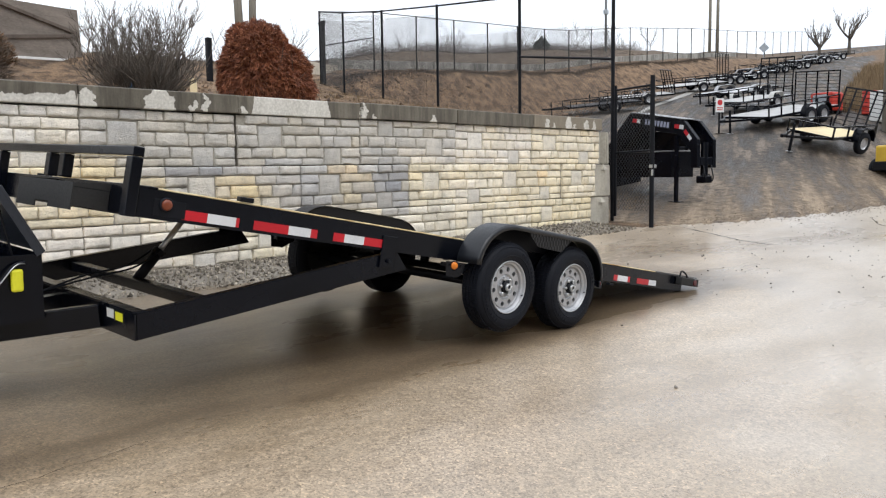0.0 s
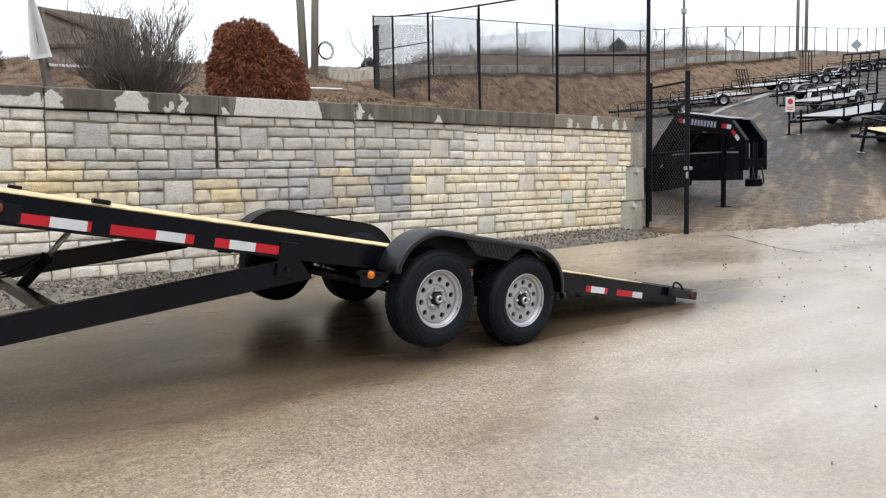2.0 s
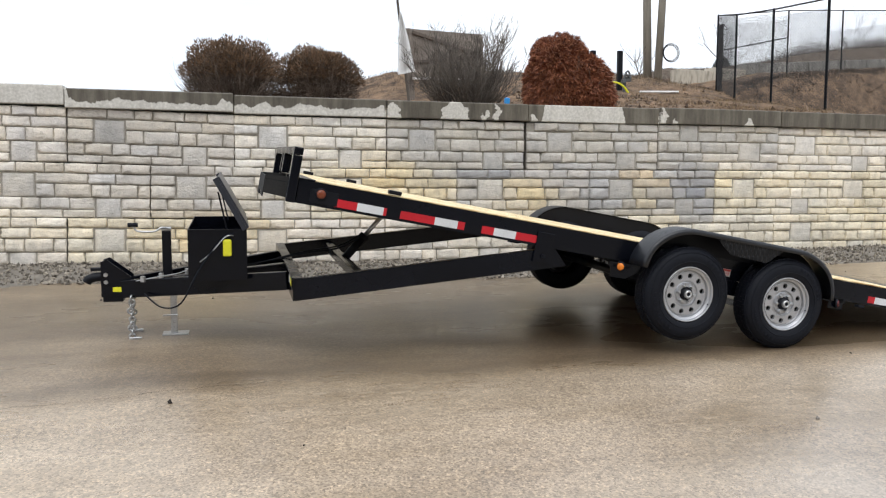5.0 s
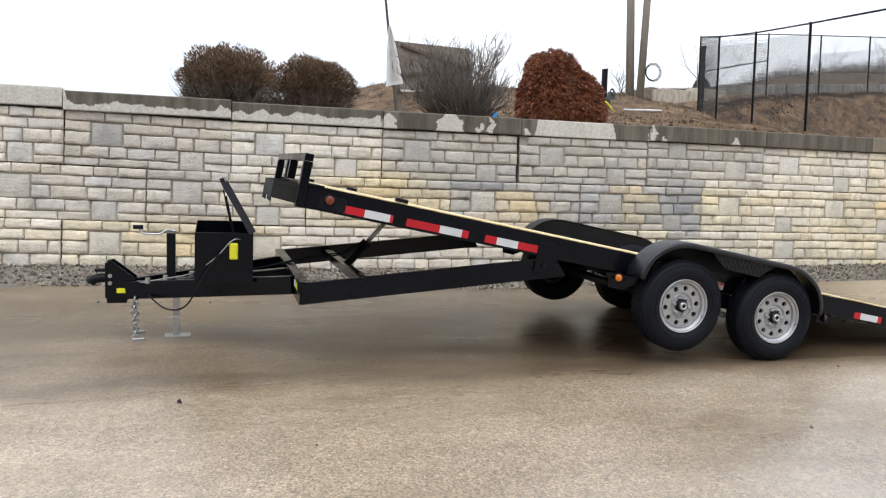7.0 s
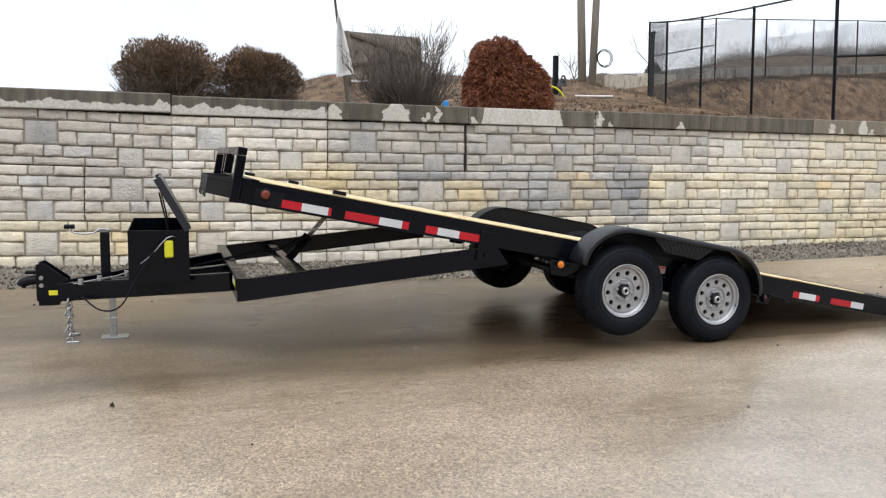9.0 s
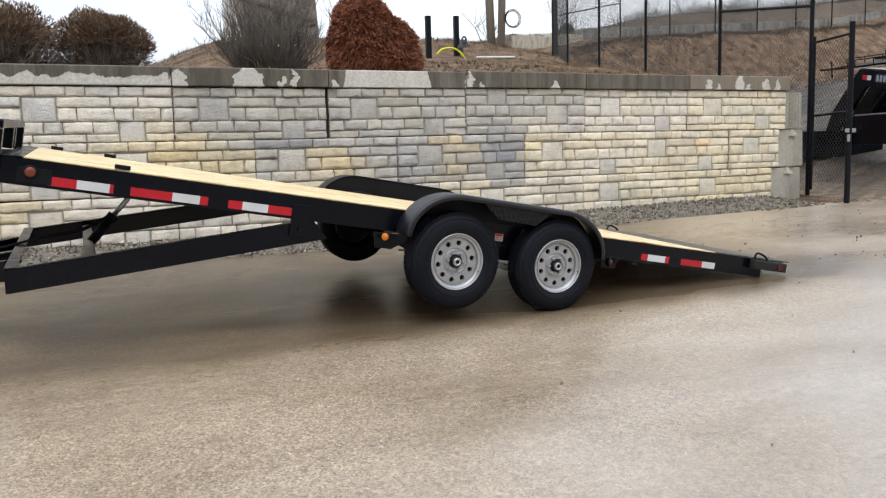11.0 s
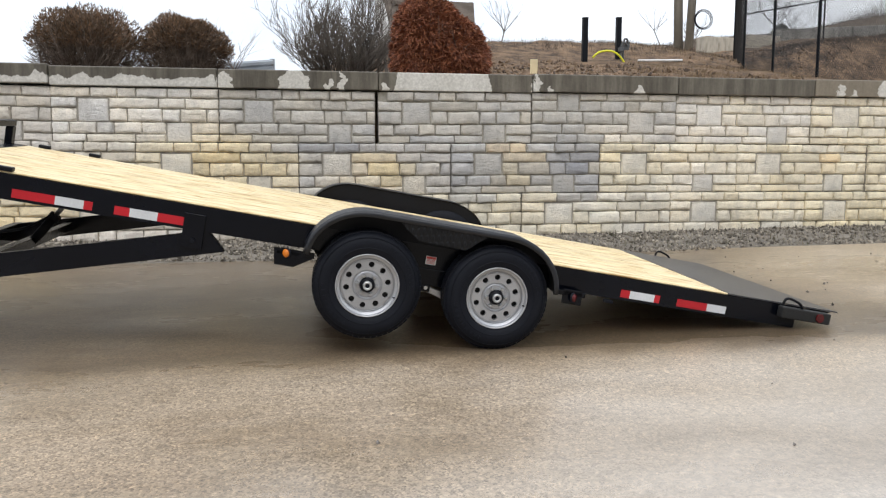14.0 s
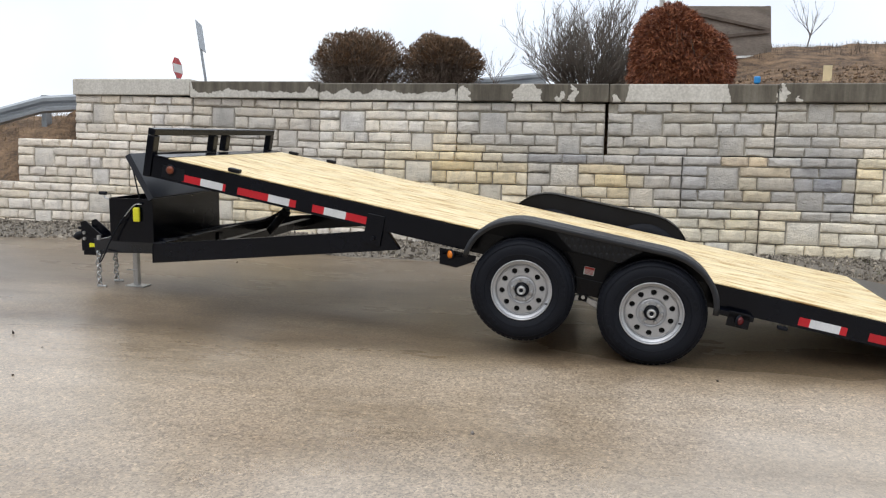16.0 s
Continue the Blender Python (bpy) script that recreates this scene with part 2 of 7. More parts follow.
def deck_wood():
    m, n, l, b = shader("new_pine", 0.6)
    p = place_node(n, l, True)
    rnd = n.new("ShaderNodeObjectInfo").outputs["Random"]
    shift = n.new("ShaderNodeVectorMath")
    shift.operation = "ADD"
    spot = n.new("ShaderNodeCombineXYZ")
    l.new(math_node(n, l, "MULTIPLY", rnd, 37.0), spot.inputs[0])
    l.new(math_node(n, l, "MULTIPLY", rnd, 11.0), spot.inputs[1])
    l.new(p, shift.inputs[0])
    l.new(spot.outputs[0], shift.inputs[1])
    v = shift.outputs[0]
    grain = noise_node(n, l, v, 2.2, 6, 0.62, stretch=(0.55, 11, 11))
    fine = noise_node(n, l, v, 9.0, 4, 0.5, stretch=(0.6, 30, 30))
    col = ramp_node(n, l, grain, [(0.32, (0.36, 0.20, 0.075)), (0.41, (0.64, 0.46, 0.23)), (0.50, (0.80, 0.66, 0.41)), (0.68, (0.88, 0.79, 0.56))])
    col = mix_node(n, l, 0.6, col, ramp_node(n, l, fine, [(0.3, grey(0.78)), (0.6, grey(1.06))]), "MULTIPLY")
    col = mix_node(n, l, 0.7, col, ramp_node(n, l, rnd, [(0.0, (0.88, 0.86, 0.80)), (0.5, (1.0, 0.99, 0.95)), (1.0, (1.06, 1.04, 0.92))]), "MULTIPLY")
    l.new(col, b.inputs["Base Color"])
    bump_node(n, l, b, fine, 0.2, 0.002)
    return m


def black_paint(name="black_paint", rough=0.2):
    """Glossy black trailer enamel, with road film and beads of rain."""
    m, n, l, b = shader(name, rough)
    p = place_node(n, l, True)
    big, fine = noise_node(n, l, p, 2.5, 4), noise_node(n, l, p, 140, 3)
    l.new(ramp_node(n, l, big, [(0.3, (0.0014, 0.0020, 0.0042)), (0.7, (0.0032, 0.0042, 0.0080))]), b.inputs["Base Color"])
    l.new(ramp_node(n, l, big, [(0.3, grey(rough * 0.8)), (0.7, grey(rough * 1.5))]), b.inputs["Roughness"])
    b.inputs["Specular IOR Level"].default_value = 0.23
    bump_node(n, l, b, fine, 0.08, 0.001)
    return m


def wet_enamel():
    """Black fender paint under a skin of rain drops that take the sky's light."""
    m, n, l, b = shader("wet_fender_paint", 0.3)
    p = place_node(n, l, True)
    drops = n.new("ShaderNodeTexVoronoi")
    drops.inputs["Scale"].default_value = 130
    l.new(p, drops.inputs["Vector"])
    big = noise_node(n, l, p, 5, 4)
    l.new(ramp_node(n, l, big, [(0.3, (0.004, 0.005, 0.008)), (0.7, (0.010, 0.012, 0.017))]), b.inputs["Base Color"])
    l.new(ramp_node(n, l, big, [(0.3, grey(0.28)), (0.7, grey(0.48))]), b.inputs["Roughness"])
    b.inputs["Specular IOR Level"].default_value = 0.5
    bump_node(n, l, b, ramp_node(n, l, drops.outputs["Distance"], [(0.1, grey(1)), (0.45, grey(0))]), 0.35, 0.002)
    return m


BLACK = black_paint()
WET_BLACK = wet_enamel()
SATIN = black_paint("satin_black", 0.42)
RUBBER = two_scale("tyre_rubber", (0.0030, 0.0040, 0.0072), (0.0070, 0.0088, 0.0145), 4, 70, (0.5, 0.75), 0, 0.2, 0.002, True)
RUBBER.node_tree.nodes["Principled BSDF"].inputs["Specular IOR Level"].default_value = 0.2
SILVER = two_scale("silver_wheel", (0.36, 0.37, 0.39), (0.52, 0.53, 0.55), 5, 120, (0.28, 0.45), 0.6, 0.06, 0.001, True)
ZINC = two_scale("zinc_plate", (0.42, 0.43, 0.44), (0.62, 0.63, 0.64), 9, 150, (0.25, 0.45), 0.9, 0.1, 0.001, True)
STEEL = two_scale("bare_steel", (0.30, 0.30, 0.31), (0.5, 0.5, 0.51), 9, 150, (0.3, 0.5), 0.9, 0.1, 0.001, True)
DARK = plain("dark_recess", (0.012, 0.012, 0.012), 0.7)
RED_TAPE = plain("red_reflective_tape", (0.47, 0.010, 0.020), 0.32)
WHITE_TAPE = plain("white_reflective_tape", (0.62, 0.64, 0.66), 0.34)
AMBER = plain("amber_lens", (0.72, 0.20, 0.015), 0.25)
AMBER_DULL = plain("dull_amber_lens", (0.17, 0.036, 0.012), 0.3)
RED_LENS = plain("red_lens", (0.085, 0.006, 0.008), 0.22)
YELLOW = plain("yellow_plastic", (0.80, 0.78, 0.03), 0.45)
WHITE = plain("white_label", (0.72, 0.72, 0.70), 0.5)
PALE_RED = plain("red_print", (0.55, 0.06, 0.05), 0.5)
PALE_PRINT = plain("pale_blue_print", (0.30, 0.32, 0.42), 0.5)
WOOD = deck_wood()
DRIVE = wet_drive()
CAP = cap_stone()
STONE = cast_stone()
# block concrete darkened so the recessed joints carry shade in their colour
JOINT_SHADE = two_scale("shaded_block_joint", (0.22, 0.205, 0.175), (0.50, 0.47, 0.405), 2.5, 30, (0.85, 0.95), 0, 0.4, 0.01)
CONCRETE = two_scale("plain_concrete", (0.25, 0.235, 0.20), (0.52, 0.49, 0.42), 1.6, 25, (0.75, 0.95), 0, 0.35, 0.006)
MULCH = two_scale("mulch_and_dead_grass", (0.030, 0.018, 0.011), (0.31, 0.20, 0.118), 2.2, 17, (0.85, 1.0), 0, 1.0, 0.07, spread=(0.36, 0.66))
FIELD = two_scale("winter_field", (0.062, 0.046, 0.034), (0.165, 0.122, 0.086), 0.12, 4, (0.9, 1.0), 0, 0.8, 0.1)
# for an added hill, out of view, that darkens reflections
UNSEEN_HILL = two_scale("unseen_dark_hill", (0.012, 0.013, 0.012), (0.035, 0.034, 0.030), 0.1, 2, (0.9, 1.0), 0, 0.5, 0.2)


def yard_ground():
    """Wet gravel yard: dark crushed stone combed by wheels, tan silt washed towards the drive."""
    m, n, l, b = shader("wet_gravel_yard", 0.7)
    p = place_node(n, l)
    sep = n.new("ShaderNodeSeparateXYZ")
    l.new(p, sep.inputs["Vector"])
    turn = n.new("ShaderNodeMapping")
    turn.inputs["Rotation"].default_value = (0, 0, radians(-24))
    l.new(p, turn.inputs["Vector"])
    rut = noise_node(n, l, turn.outputs["Vector"], 1.3, 5, 0.62, stretch=(0.10, 1.5, 1))
    broad, clump, grit = noise_node(n, l, p, 0.35, 4), noise_node(n, l, p, 5.5, 5, 0.65), noise_node(n, l, p, 38, 4, 0.65)
    shore = math_node(n, l, "ADD", math_node(n, l, "SUBTRACT", sep.outputs["Y"], 3.5), math_node(n, l, "MULTIPLY", math_node(n, l, "SUBTRACT", math_node(n, l, "MINIMUM", sep.outputs["X"], 14.0), 7.5), 0.31))
    shore = math_node(n, l, "ADD", shore, math_node(n, l, "MULTIPLY", math_node(n, l, "SUBTRACT", broad, 0.5), 5.0))
    shore = math_node(n, l, "ADD", shore, math_node(n, l, "MULTIPLY", math_node(n, l, "SUBTRACT", rut, 0.5), 4.0))
    silt_sheen = n.new("ShaderNodeMapRange")
    silt_sheen.interpolation_type = "SMOOTHSTEP"
    for key, v in (("From Min", 4.8), ("From Max", 0.2), ("To Min", 0.0), ("To Max", 1.0)):
        silt_sheen.inputs[key].default_value = v
    l.new(shore, silt_sheen.inputs["Value"])
    stone = ramp_node(n, l, math_node(n, l, "ADD", math_node(n, l, "MULTIPLY", rut, 0.7), math_node(n, l, "MULTIPLY", clump, 0.3)), [(0.41, (0.013, 0.0105, 0.0085)), (0.50, (0.042, 0.033, 0.026)), (0.60, (0.165, 0.132, 0.103))])
    tan = ramp_node(n, l, math_node(n, l, "ADD", math_node(n, l, "MULTIPLY", rut, 0.6), math_node(n, l, "MULTIPLY", clump, 0.4)), [(0.40, (0.050, 0.036, 0.024)), (0.5, (0.140, 0.100, 0.064)), (0.61, (0.31, 0.235, 0.155))])
    col = mix_node(n, l, math_node(n, l, "MULTIPLY", silt_sheen.outputs[0], 0.85), stone, tan)
    col = mix_node(n, l, 0.8, col, ramp_node(n, l, grit, [(0.28, grey(0.45)), (0.5, grey(1.0)), (0.72, grey(1.45))]), "MULTIPLY")
    l.new(col, b.inputs["Base Color"])
    l.new(ramp_node(n, l, rut, [(0.36, grey(0.42)), (0.55, grey(0.8))]), b.inputs["Roughness"])
    bump_node(n, l, b, math_node(n, l, "ADD", math_node(n, l, "MULTIPLY", rut, 1.5), math_node(n, l, "ADD", clump, math_node(n, l, "MULTIPLY", grit, 0.4))), 0.7, 0.05)
    return m


YARD = yard_ground()
GRAVEL = two_scale("crushed_limestone", (0.09, 0.08, 0.066), (0.27, 0.245, 0.21), 6, 60, (0.6, 0.9), 0, 0.4, 0.01)


# ---- mesh helpers ----
def mesh_of(name, bm, material, smooth=False):
    me = bpy.data.meshes.new(name)
    bm.to_mesh(me)
    bm.free()
    for mat in material if isinstance(material, (list, tuple)) else [material]:
        me.materials.append(mat)
    if smooth:
        me.shade_smooth()
    return me


def part(name, bm, material, parent=None, label="", smooth=False):
    ob = new(name, mesh_of(name, bm, material, smooth))
    if parent is not None:
        ob.parent = parent
    return tagged(ob, label)


def thing(name, m, label, category, group="", kind=""):
    ob = new(name)
    ob.matrix_basis = m
    return tagged(ob, label, category, group, kind)


def box(bm, x0, x1, y0, y1, z0, z1, bevel=0.0, m=None):
    made = bmesh.ops.create_cube(bm, size=1.0)["verts"]
    for v in made:
        v.co = Vector(((x0 + x1) / 2 + v.co.x * (x1 - x0), (y0 + y1) / 2 + v.co.y * (y1 - y0), (z0 + z1) / 2 + v.co.z * (z1 - z0)))
    if bevel:
        edges = {e for v in made for e in v.link_edges}
        made = bmesh.ops.bevel(bm, geom=list(edges), offset=bevel, segments=2, affect="EDGES", profile=0.5)["verts"]
    if m is not None:
        bmesh.ops.transform(bm, matrix=m, verts=list(made))
    return bm


def slab(*dims, bevel=0.004, m=None):
    return box(bmesh.new(), *dims, bevel=bevel, m=m)


def rod(bm, a, b, r0, r1=None, sides=10):
    """A straight tapered bar from a to b."""
    a, b = Vector(a), Vector(b)
    d = b - a
    turn = d.to_track_quat("Z", "Y").to_matrix().to_4x4()
    bmesh.ops.create_cone(bm, cap_ends=True, segments=sides, radius1=r0, radius2=r0 if r1 is None else r1, depth=d.length,
                          matrix=Matrix.Translation((a + b) / 2) @ turn)
    return bm


def beam(bm, a, b, wide, high, bevel=0.006):
    """A rectangular tube from a to b, its height kept upright."""
    a, b = Vector(a), Vector(b)
    d = (b - a).normalized()
    side = Vector((0, 0, 1)).cross(d).normalized()
    up = d.cross(side)
    m = Matrix((( d.x, side.x, up.x, 0), (d.y, side.y, up.y, 0), (d.z, side.z, up.z, 0), (0, 0, 0, 1)))
    return box(bm, 0, (b - a).length, -wide / 2, wide / 2, -high / 2, high / 2, bevel, Matrix.Translation(a) @ m)


def hose(bm, points, r, sides=6, steps=6):
    """A bent round bar through the points, smoothed."""
    pts = [Vector(p) for p in points]
    path = []
    for k in range(len(pts) - 1):
        p0, p1, p2, p3 = pts[max(k - 1, 0)], pts[k], pts[k + 1], pts[min(k + 2, len(pts) - 1)]
        for s in range(steps):
            t = s / steps
            path.append(0.5 * ((2 * p1) + (p2 - p0) * t + (2 * p0 - 5 * p1 + 4 * p2 - p3) * t * t + (3 * p1 - p0 - 3 * p2 + p3) * t ** 3))
    path.append(pts[-1])
    rings = []
    for k, p in enumerate(path):
        d = (path[min(k + 1, len(path) - 1)] - path[max(k - 1, 0)]).normalized()
        side = d.cross(Vector((0.31, 0.17, 0.93))).normalized()
        up = d.cross(side)
        rings.append([bm.verts.new(p + r * (math.cos(a) * side + math.sin(a) * up)) for a in (2 * math.pi * j / sides for j in range(sides))])
    for u, v in zip(rings, rings[1:]):
        for j in range(sides):
            bm.faces.new((u[j], u[(j + 1) % sides], v[(j + 1) % sides], v[j]))
    bm.faces.new(rings[0][::-1])
    bm.faces.new(rings[-1])
    return bm


def lathe(bm, profile, sides=40, axis="Y", close=False, caps=False):
    """A turned body from (radius, along) pairs about the axis."""
    rings = []
    for r, a in profile:
        ring = []
        for j in range(sides):
            c, s = math.cos(2 * math.pi * j / sides), math.sin(2 * math.pi * j / sides)
            ring.append(bm.verts.new((r * c, a, r * s) if axis == "Y" else (r * c, r * s, a)))
        rings.append(ring)
    pairs = list(zip(rings, rings[1:])) + ([(rings[-1], rings[0])] if close else [])
    for u, v in pairs:
        for j in range(sides):
            bm.faces.new((u[j], u[(j + 1) % sides], v[(j + 1) % sides], v[j]))
    if caps:
        for ring in (rings[0], rings[-1]):
            if (ring[0].co - ring[sides // 2].co).length > 1e-4:
                bm.faces.new(ring)
    bmesh.ops.recalc_face_normals(bm, faces=bm.faces)
    return bm


def sheet(bm, outline, y0, y1):
    """A plate cut to an outline of (x, z) pairs, between y0 and y1."""
    a = [bm.verts.new((x, y0, z)) for x, z in outline]
    b = [bm.verts.new((x, y1, z)) for x, z in outline]
    bm.faces.new(a)
    bm.faces.new(b[::-1])
    for k in range(len(a)):
        bm.faces.new((a[k], b[k], b[(k + 1) % len(a)], a[(k + 1) % len(a)]))
    bmesh.ops.recalc_face_normals(bm, faces=bm.faces)
    return bm


def smooth_step(a, b, t):
    t = min(1.0, max(0.0, (t - a) / (b - a)))
    return t * t * (3 - 2 * t)


# ---- ground: one sheet, the driveway below the wall, the terrace behind it, the yard road climbing the hill ----
WALL_Y = 4.52
WALL_X0 = -7.65


def low_ground(x, y):
    rise = 0.042 * max(-14.0, min(y, 6.0)) + 0.014 * max(0.0, min(x, 8.0)) + 0.04 * max(0.0, y - 6)
    rise += 0.05 * smooth_step(-3.2, -4.6, x) * smooth_step(-1.0, 1.0, y)
    over = x - 8.5
    over = over if over > 4 else math.log1p(math.exp(2 * over)) / 2
    if x < 7.4:
        rise += 0.11 * smooth_step(3.75, 4.4, y + 0.12 * noise.noise((x * 0.9, 7, 0))) * smooth_step(7.4, 6.6, x)
    return rise + 0.15 * over * smooth_step(-1.0, 6.0, y - 0.02 * max(0, x - 10))


def fence_line(x):
    """Where the field fence runs, east of its corner."""
    return 24.3 + 0.121 * (x - 18.4)


HILL_X = (13, 19, 25.5, 28.5, 35, 38, 45, 60, 72, 81, 105, 130)
HILL_Z = (0, 1.0, 1.43, 1.63, 2.05, 2.33, 3.32, 5.0, 6.12, 7.07, 10.1, 11.5)


def high_ground(x, y):
    right = smooth_step(-4, 7, x + 0.35 * max(0.0, y - 12))
    back = max(0.0, min(y, 22.0 + 12.0 * smooth_step(6, 18, x)) - 5.0) + 0.02 * max(0.0, y - 34)
    ridge = 1.05 * smooth_step(20, 34, x) * smooth_step(3.0, 9.0, y - fence_line(x)) * smooth_step(9, 16, x)
    ridge += 0.58 * smooth_step(16.5, 21.5, y) * smooth_step(-3, 2, x) * (1 - smooth_step(10, 15, x))
    left = -0.045 * max(0.0, min(-3.0 - x, 14.0)) * smooth_step(6.5, 10.0, y)
    return 2.12 + left + (0.035 + 0.115 * right) * back + float(np.interp(x, HILL_X, HILL_Z)) + ridge


def bank_edge(y):
    return 7.42 + max(0.0, y - 4.7) * 0.32


def ground_height(x, y):
    edge = bank_edge(y)
    bank = 0.45 + 0.18 * max(0.0, y - 4.7)
    m = 1 - smooth_step(edge, edge + bank, x)
    if x > 8:
        m = max(m, smooth_step(-3.6, -0.4, y - fence_line(x)))
    front = smooth_step(4.62, 4.92, y)
    if x < WALL_X0 + 0.3:
        w = smooth_step(WALL_X0 + 0.3, WALL_X0 - 2.5, x)
        front = front * (1 - w) + w * smooth_step(4.3, 8.5, y)
    m *= front
    lo = low_ground(x, y)
    z = lo + (high_ground(x, y) - lo) * m
    if y > 5 or x > 11:
        z += m * (0.10 * noise.noise((x * 0.5, y * 0.5, 0)) + 0.09 * noise.noise((x * 1.3, y * 1.3, 4)) * smooth_step(6.0, 8.0, y)) + 0.25 * smooth_step(12, 40, y) * noise.noise((x * 0.12, y * 0.12, 3))
    # added unseen hill behind the camera, darkens what the black paint reflects
    if y < -22:
        z += 26 * smooth_step(-22, -85, y)
    return z


def shore_line(x):
    """Where the paved drive ends and the gravel yard begins."""
    return float(np.interp(x, (7.0, 7.5, 9.0, 10.5, 12.1, 14.3, 20, 24, 45), (4.0, 3.8, 3.0, 2.25, 1.85, 1.5, 1.0, 0.8, 0.0)))


def spaced(parts):
    out = []
    for a, b, step in parts:
        out += list(np.arange(a, b - 1e-6, step))
    return out + [parts[-1][1]]


def build_ground():
    xs = spaced([(-400, -60, 34), (-60, -14, 2.3), (-14, 12, 0.25), (12, 40, 0.5), (40, 90, 2.0), (90, 500, 41)])
    ys = spaced([(-300, -30, 27), (-30, -8, 2.2), (-8, 0.5, 0.5), (0.5, 4.6, 0.1), (4.6, 5.0, 0.1), (5.0, 12, 0.35), (12, 29, 0.6), (29, 41, 1.0), (41, 100, 5.9), (100, 500, 40)])
    verts = [(x, y, ground_height(x, y)) for y in ys for x in xs]
    w = len(xs)
    faces, slots = [], []
    for j in range(len(ys) - 1):
        for i in range(w - 1):
            faces.append((j * w + i, j * w + i + 1, (j + 1) * w + i + 1, (j + 1) * w + i))
            x, y = (xs[i] + xs[i + 1]) / 2, (ys[j] + ys[j + 1]) / 2
            edge = bank_edge(y)
            shore = shore_line(x) + 0.16 * noise.noise((x * 0.9, 2, 0)) + 0.10 * noise.noise((x * 3.1, y * 2, 0))
            if y < -20:
                slot = 5
            elif y < 4.6 and y > 3.72 + 0.2 * noise.noise((x * 1.3, 5, 0)) and x < 7.3:
                slot = 4
            elif y < shore:
                slot = 0 if x < 45 else 3
            elif x > 30 and y < 0.26 * x:
                slot = 2
            elif x > edge + 0.5 + 0.14 * max(0, y - 4.7) and y < fence_line(x) - 3.4:
                slot = 1
            elif y < 30:
                slot = 2
            else:
                slot = 3
            slots.append(slot)
    me = bpy.data.meshes.new("ground")
    me.from_pydata(verts, [], faces)
    for mat in (DRIVE, YARD, MULCH, FIELD, GRAVEL, UNSEEN_HILL):
        me.materials.append(mat)
    me.polygons.foreach_set("material_index", slots)
    me.shade_smooth()
    return tagged(new("ground", me), "wet tan driveway, gravel yard and brown winter hillside", "ground", kind="structure")


build_ground()


# ---- retaining wall of big cast blocks, each face moulded as coursed stones ----
BLOCK_L, BLOCK_H = 1.845, 0.612
ROW = {"A": (0.0, 0.185), "B": (0.185, 0.38), "C": (0.38, 0.63), "D": (0.63, 0.845), "E": (0.845, 1.0)}
CUTS = {
    "A": [(0.0, 0.23), (0.23, 0.39), (0.39, 0.50), (0.50, 0.69), (0.69, 0.83), (0.83, 1.0)],
    "B": [(0.0, 0.15), (0.34, 0.635), (0.635, 0.795), (0.795, 1.0)],
    "C": [(0.0, 0.15), (0.34, 0.445), (0.445, 0.655), (0.655, 0.765), (0.765, 0.925), (0.925, 1.0)],
    "D": [(0.0, 0.10), (0.10, 0.26), (0.26, 0.365), (0.365, 0.53), (0.53, 0.675), (0.83, 1.0)],
    "E": [(0.0, 0.20), (0.20, 0.49), (0.49, 0.675), (0.83, 1.0)],
}


def stone_mesh(u0, u1, v0, v1, seed, flat=False):
    """One moulded stone: a pillowed rock face with worn round edges, standing out of the block. y < 0 is outwards."""
    rng = random.Random(seed)
    g = 0.004
    x0, x1, z0, z1 = u0 * BLOCK_L + g, u1 * BLOCK_L - g, (1 - v1) * BLOCK_H + g, (1 - v0) * BLOCK_H - g
    nx = max(2, min(6, round((x1 - x0) / 0.075)))
    rim = 0.006
    xs = [x0, x0 + rim] + [x0 + 0.013 + (x1 - x0 - 0.026) * k / nx for k in range(nx + 1)] + [x1 - rim, x1]
    zs = [z0, z0 + rim] + [z0 + 0.012 + (z1 - z0 - 0.024) * k / 3 for k in range(4)] + [z1 - rim, z1]
    proud = 0.017 if flat else rng.uniform(0.019, 0.029)
    lean, turn = (0.0, 0.0) if flat else (rng.uniform(-0.003, 0.007), rng.uniform(-0.006, 0.006))
    verts, faces = [], []
    for j, z in enumerate(zs):
        for i, x in enumerate(xs):
            skin = i in (0, len(xs) - 1) or j in (0, len(zs) - 1)
            brow = i in (1, len(xs) - 2) or j in (1, len(zs) - 2)
            q, r = 2 * (z - z0) / (z1 - z0) - 1, 2 * (x - x0) / (x1 - x0) - 1
            rough = 0.0008 if flat else 0.0050
            y = 0.004 if skin else -proud * (0.80 if brow else 1.0) + lean * q + turn * r - (0 if flat or brow else 0.002) + rng.uniform(-rough, rough)
            wob = 0.0015 if flat else (0.003 if skin else 0.008)
            verts.append((x + rng.uniform(-wob, wob), y, z + rng.uniform(-wob, wob)))
    w = len(xs)
    for j in range(len(zs) - 1):
        for i in range(w - 1):
            faces.append((j * w + i, j * w + i + 1, (j + 1) * w + i + 1, (j + 1) * w + i))
    me = bpy.data.meshes.new("stone")
    me.from_pydata(verts, [], faces)
    me.materials.append(STONE)
    me.shade_smooth()
    return me


STONES = []
for key, spans in CUTS.items():
    for k, (a, b) in enumerate(spans):
        STONES.append((a, b, *ROW[key], False))
STONES += [(0.155, 0.335, 0.205, 0.63, True), (0.68, 0.825, 0.63, 1.0, True)]
# three castings of each stone, so that no two neighbouring blocks are quite alike
STONE_SETS = [[stone_mesh(*st[:4], 100 + 40 * c + k, st[4]) for k, st in enumerate(STONES)] for c in range(3)]

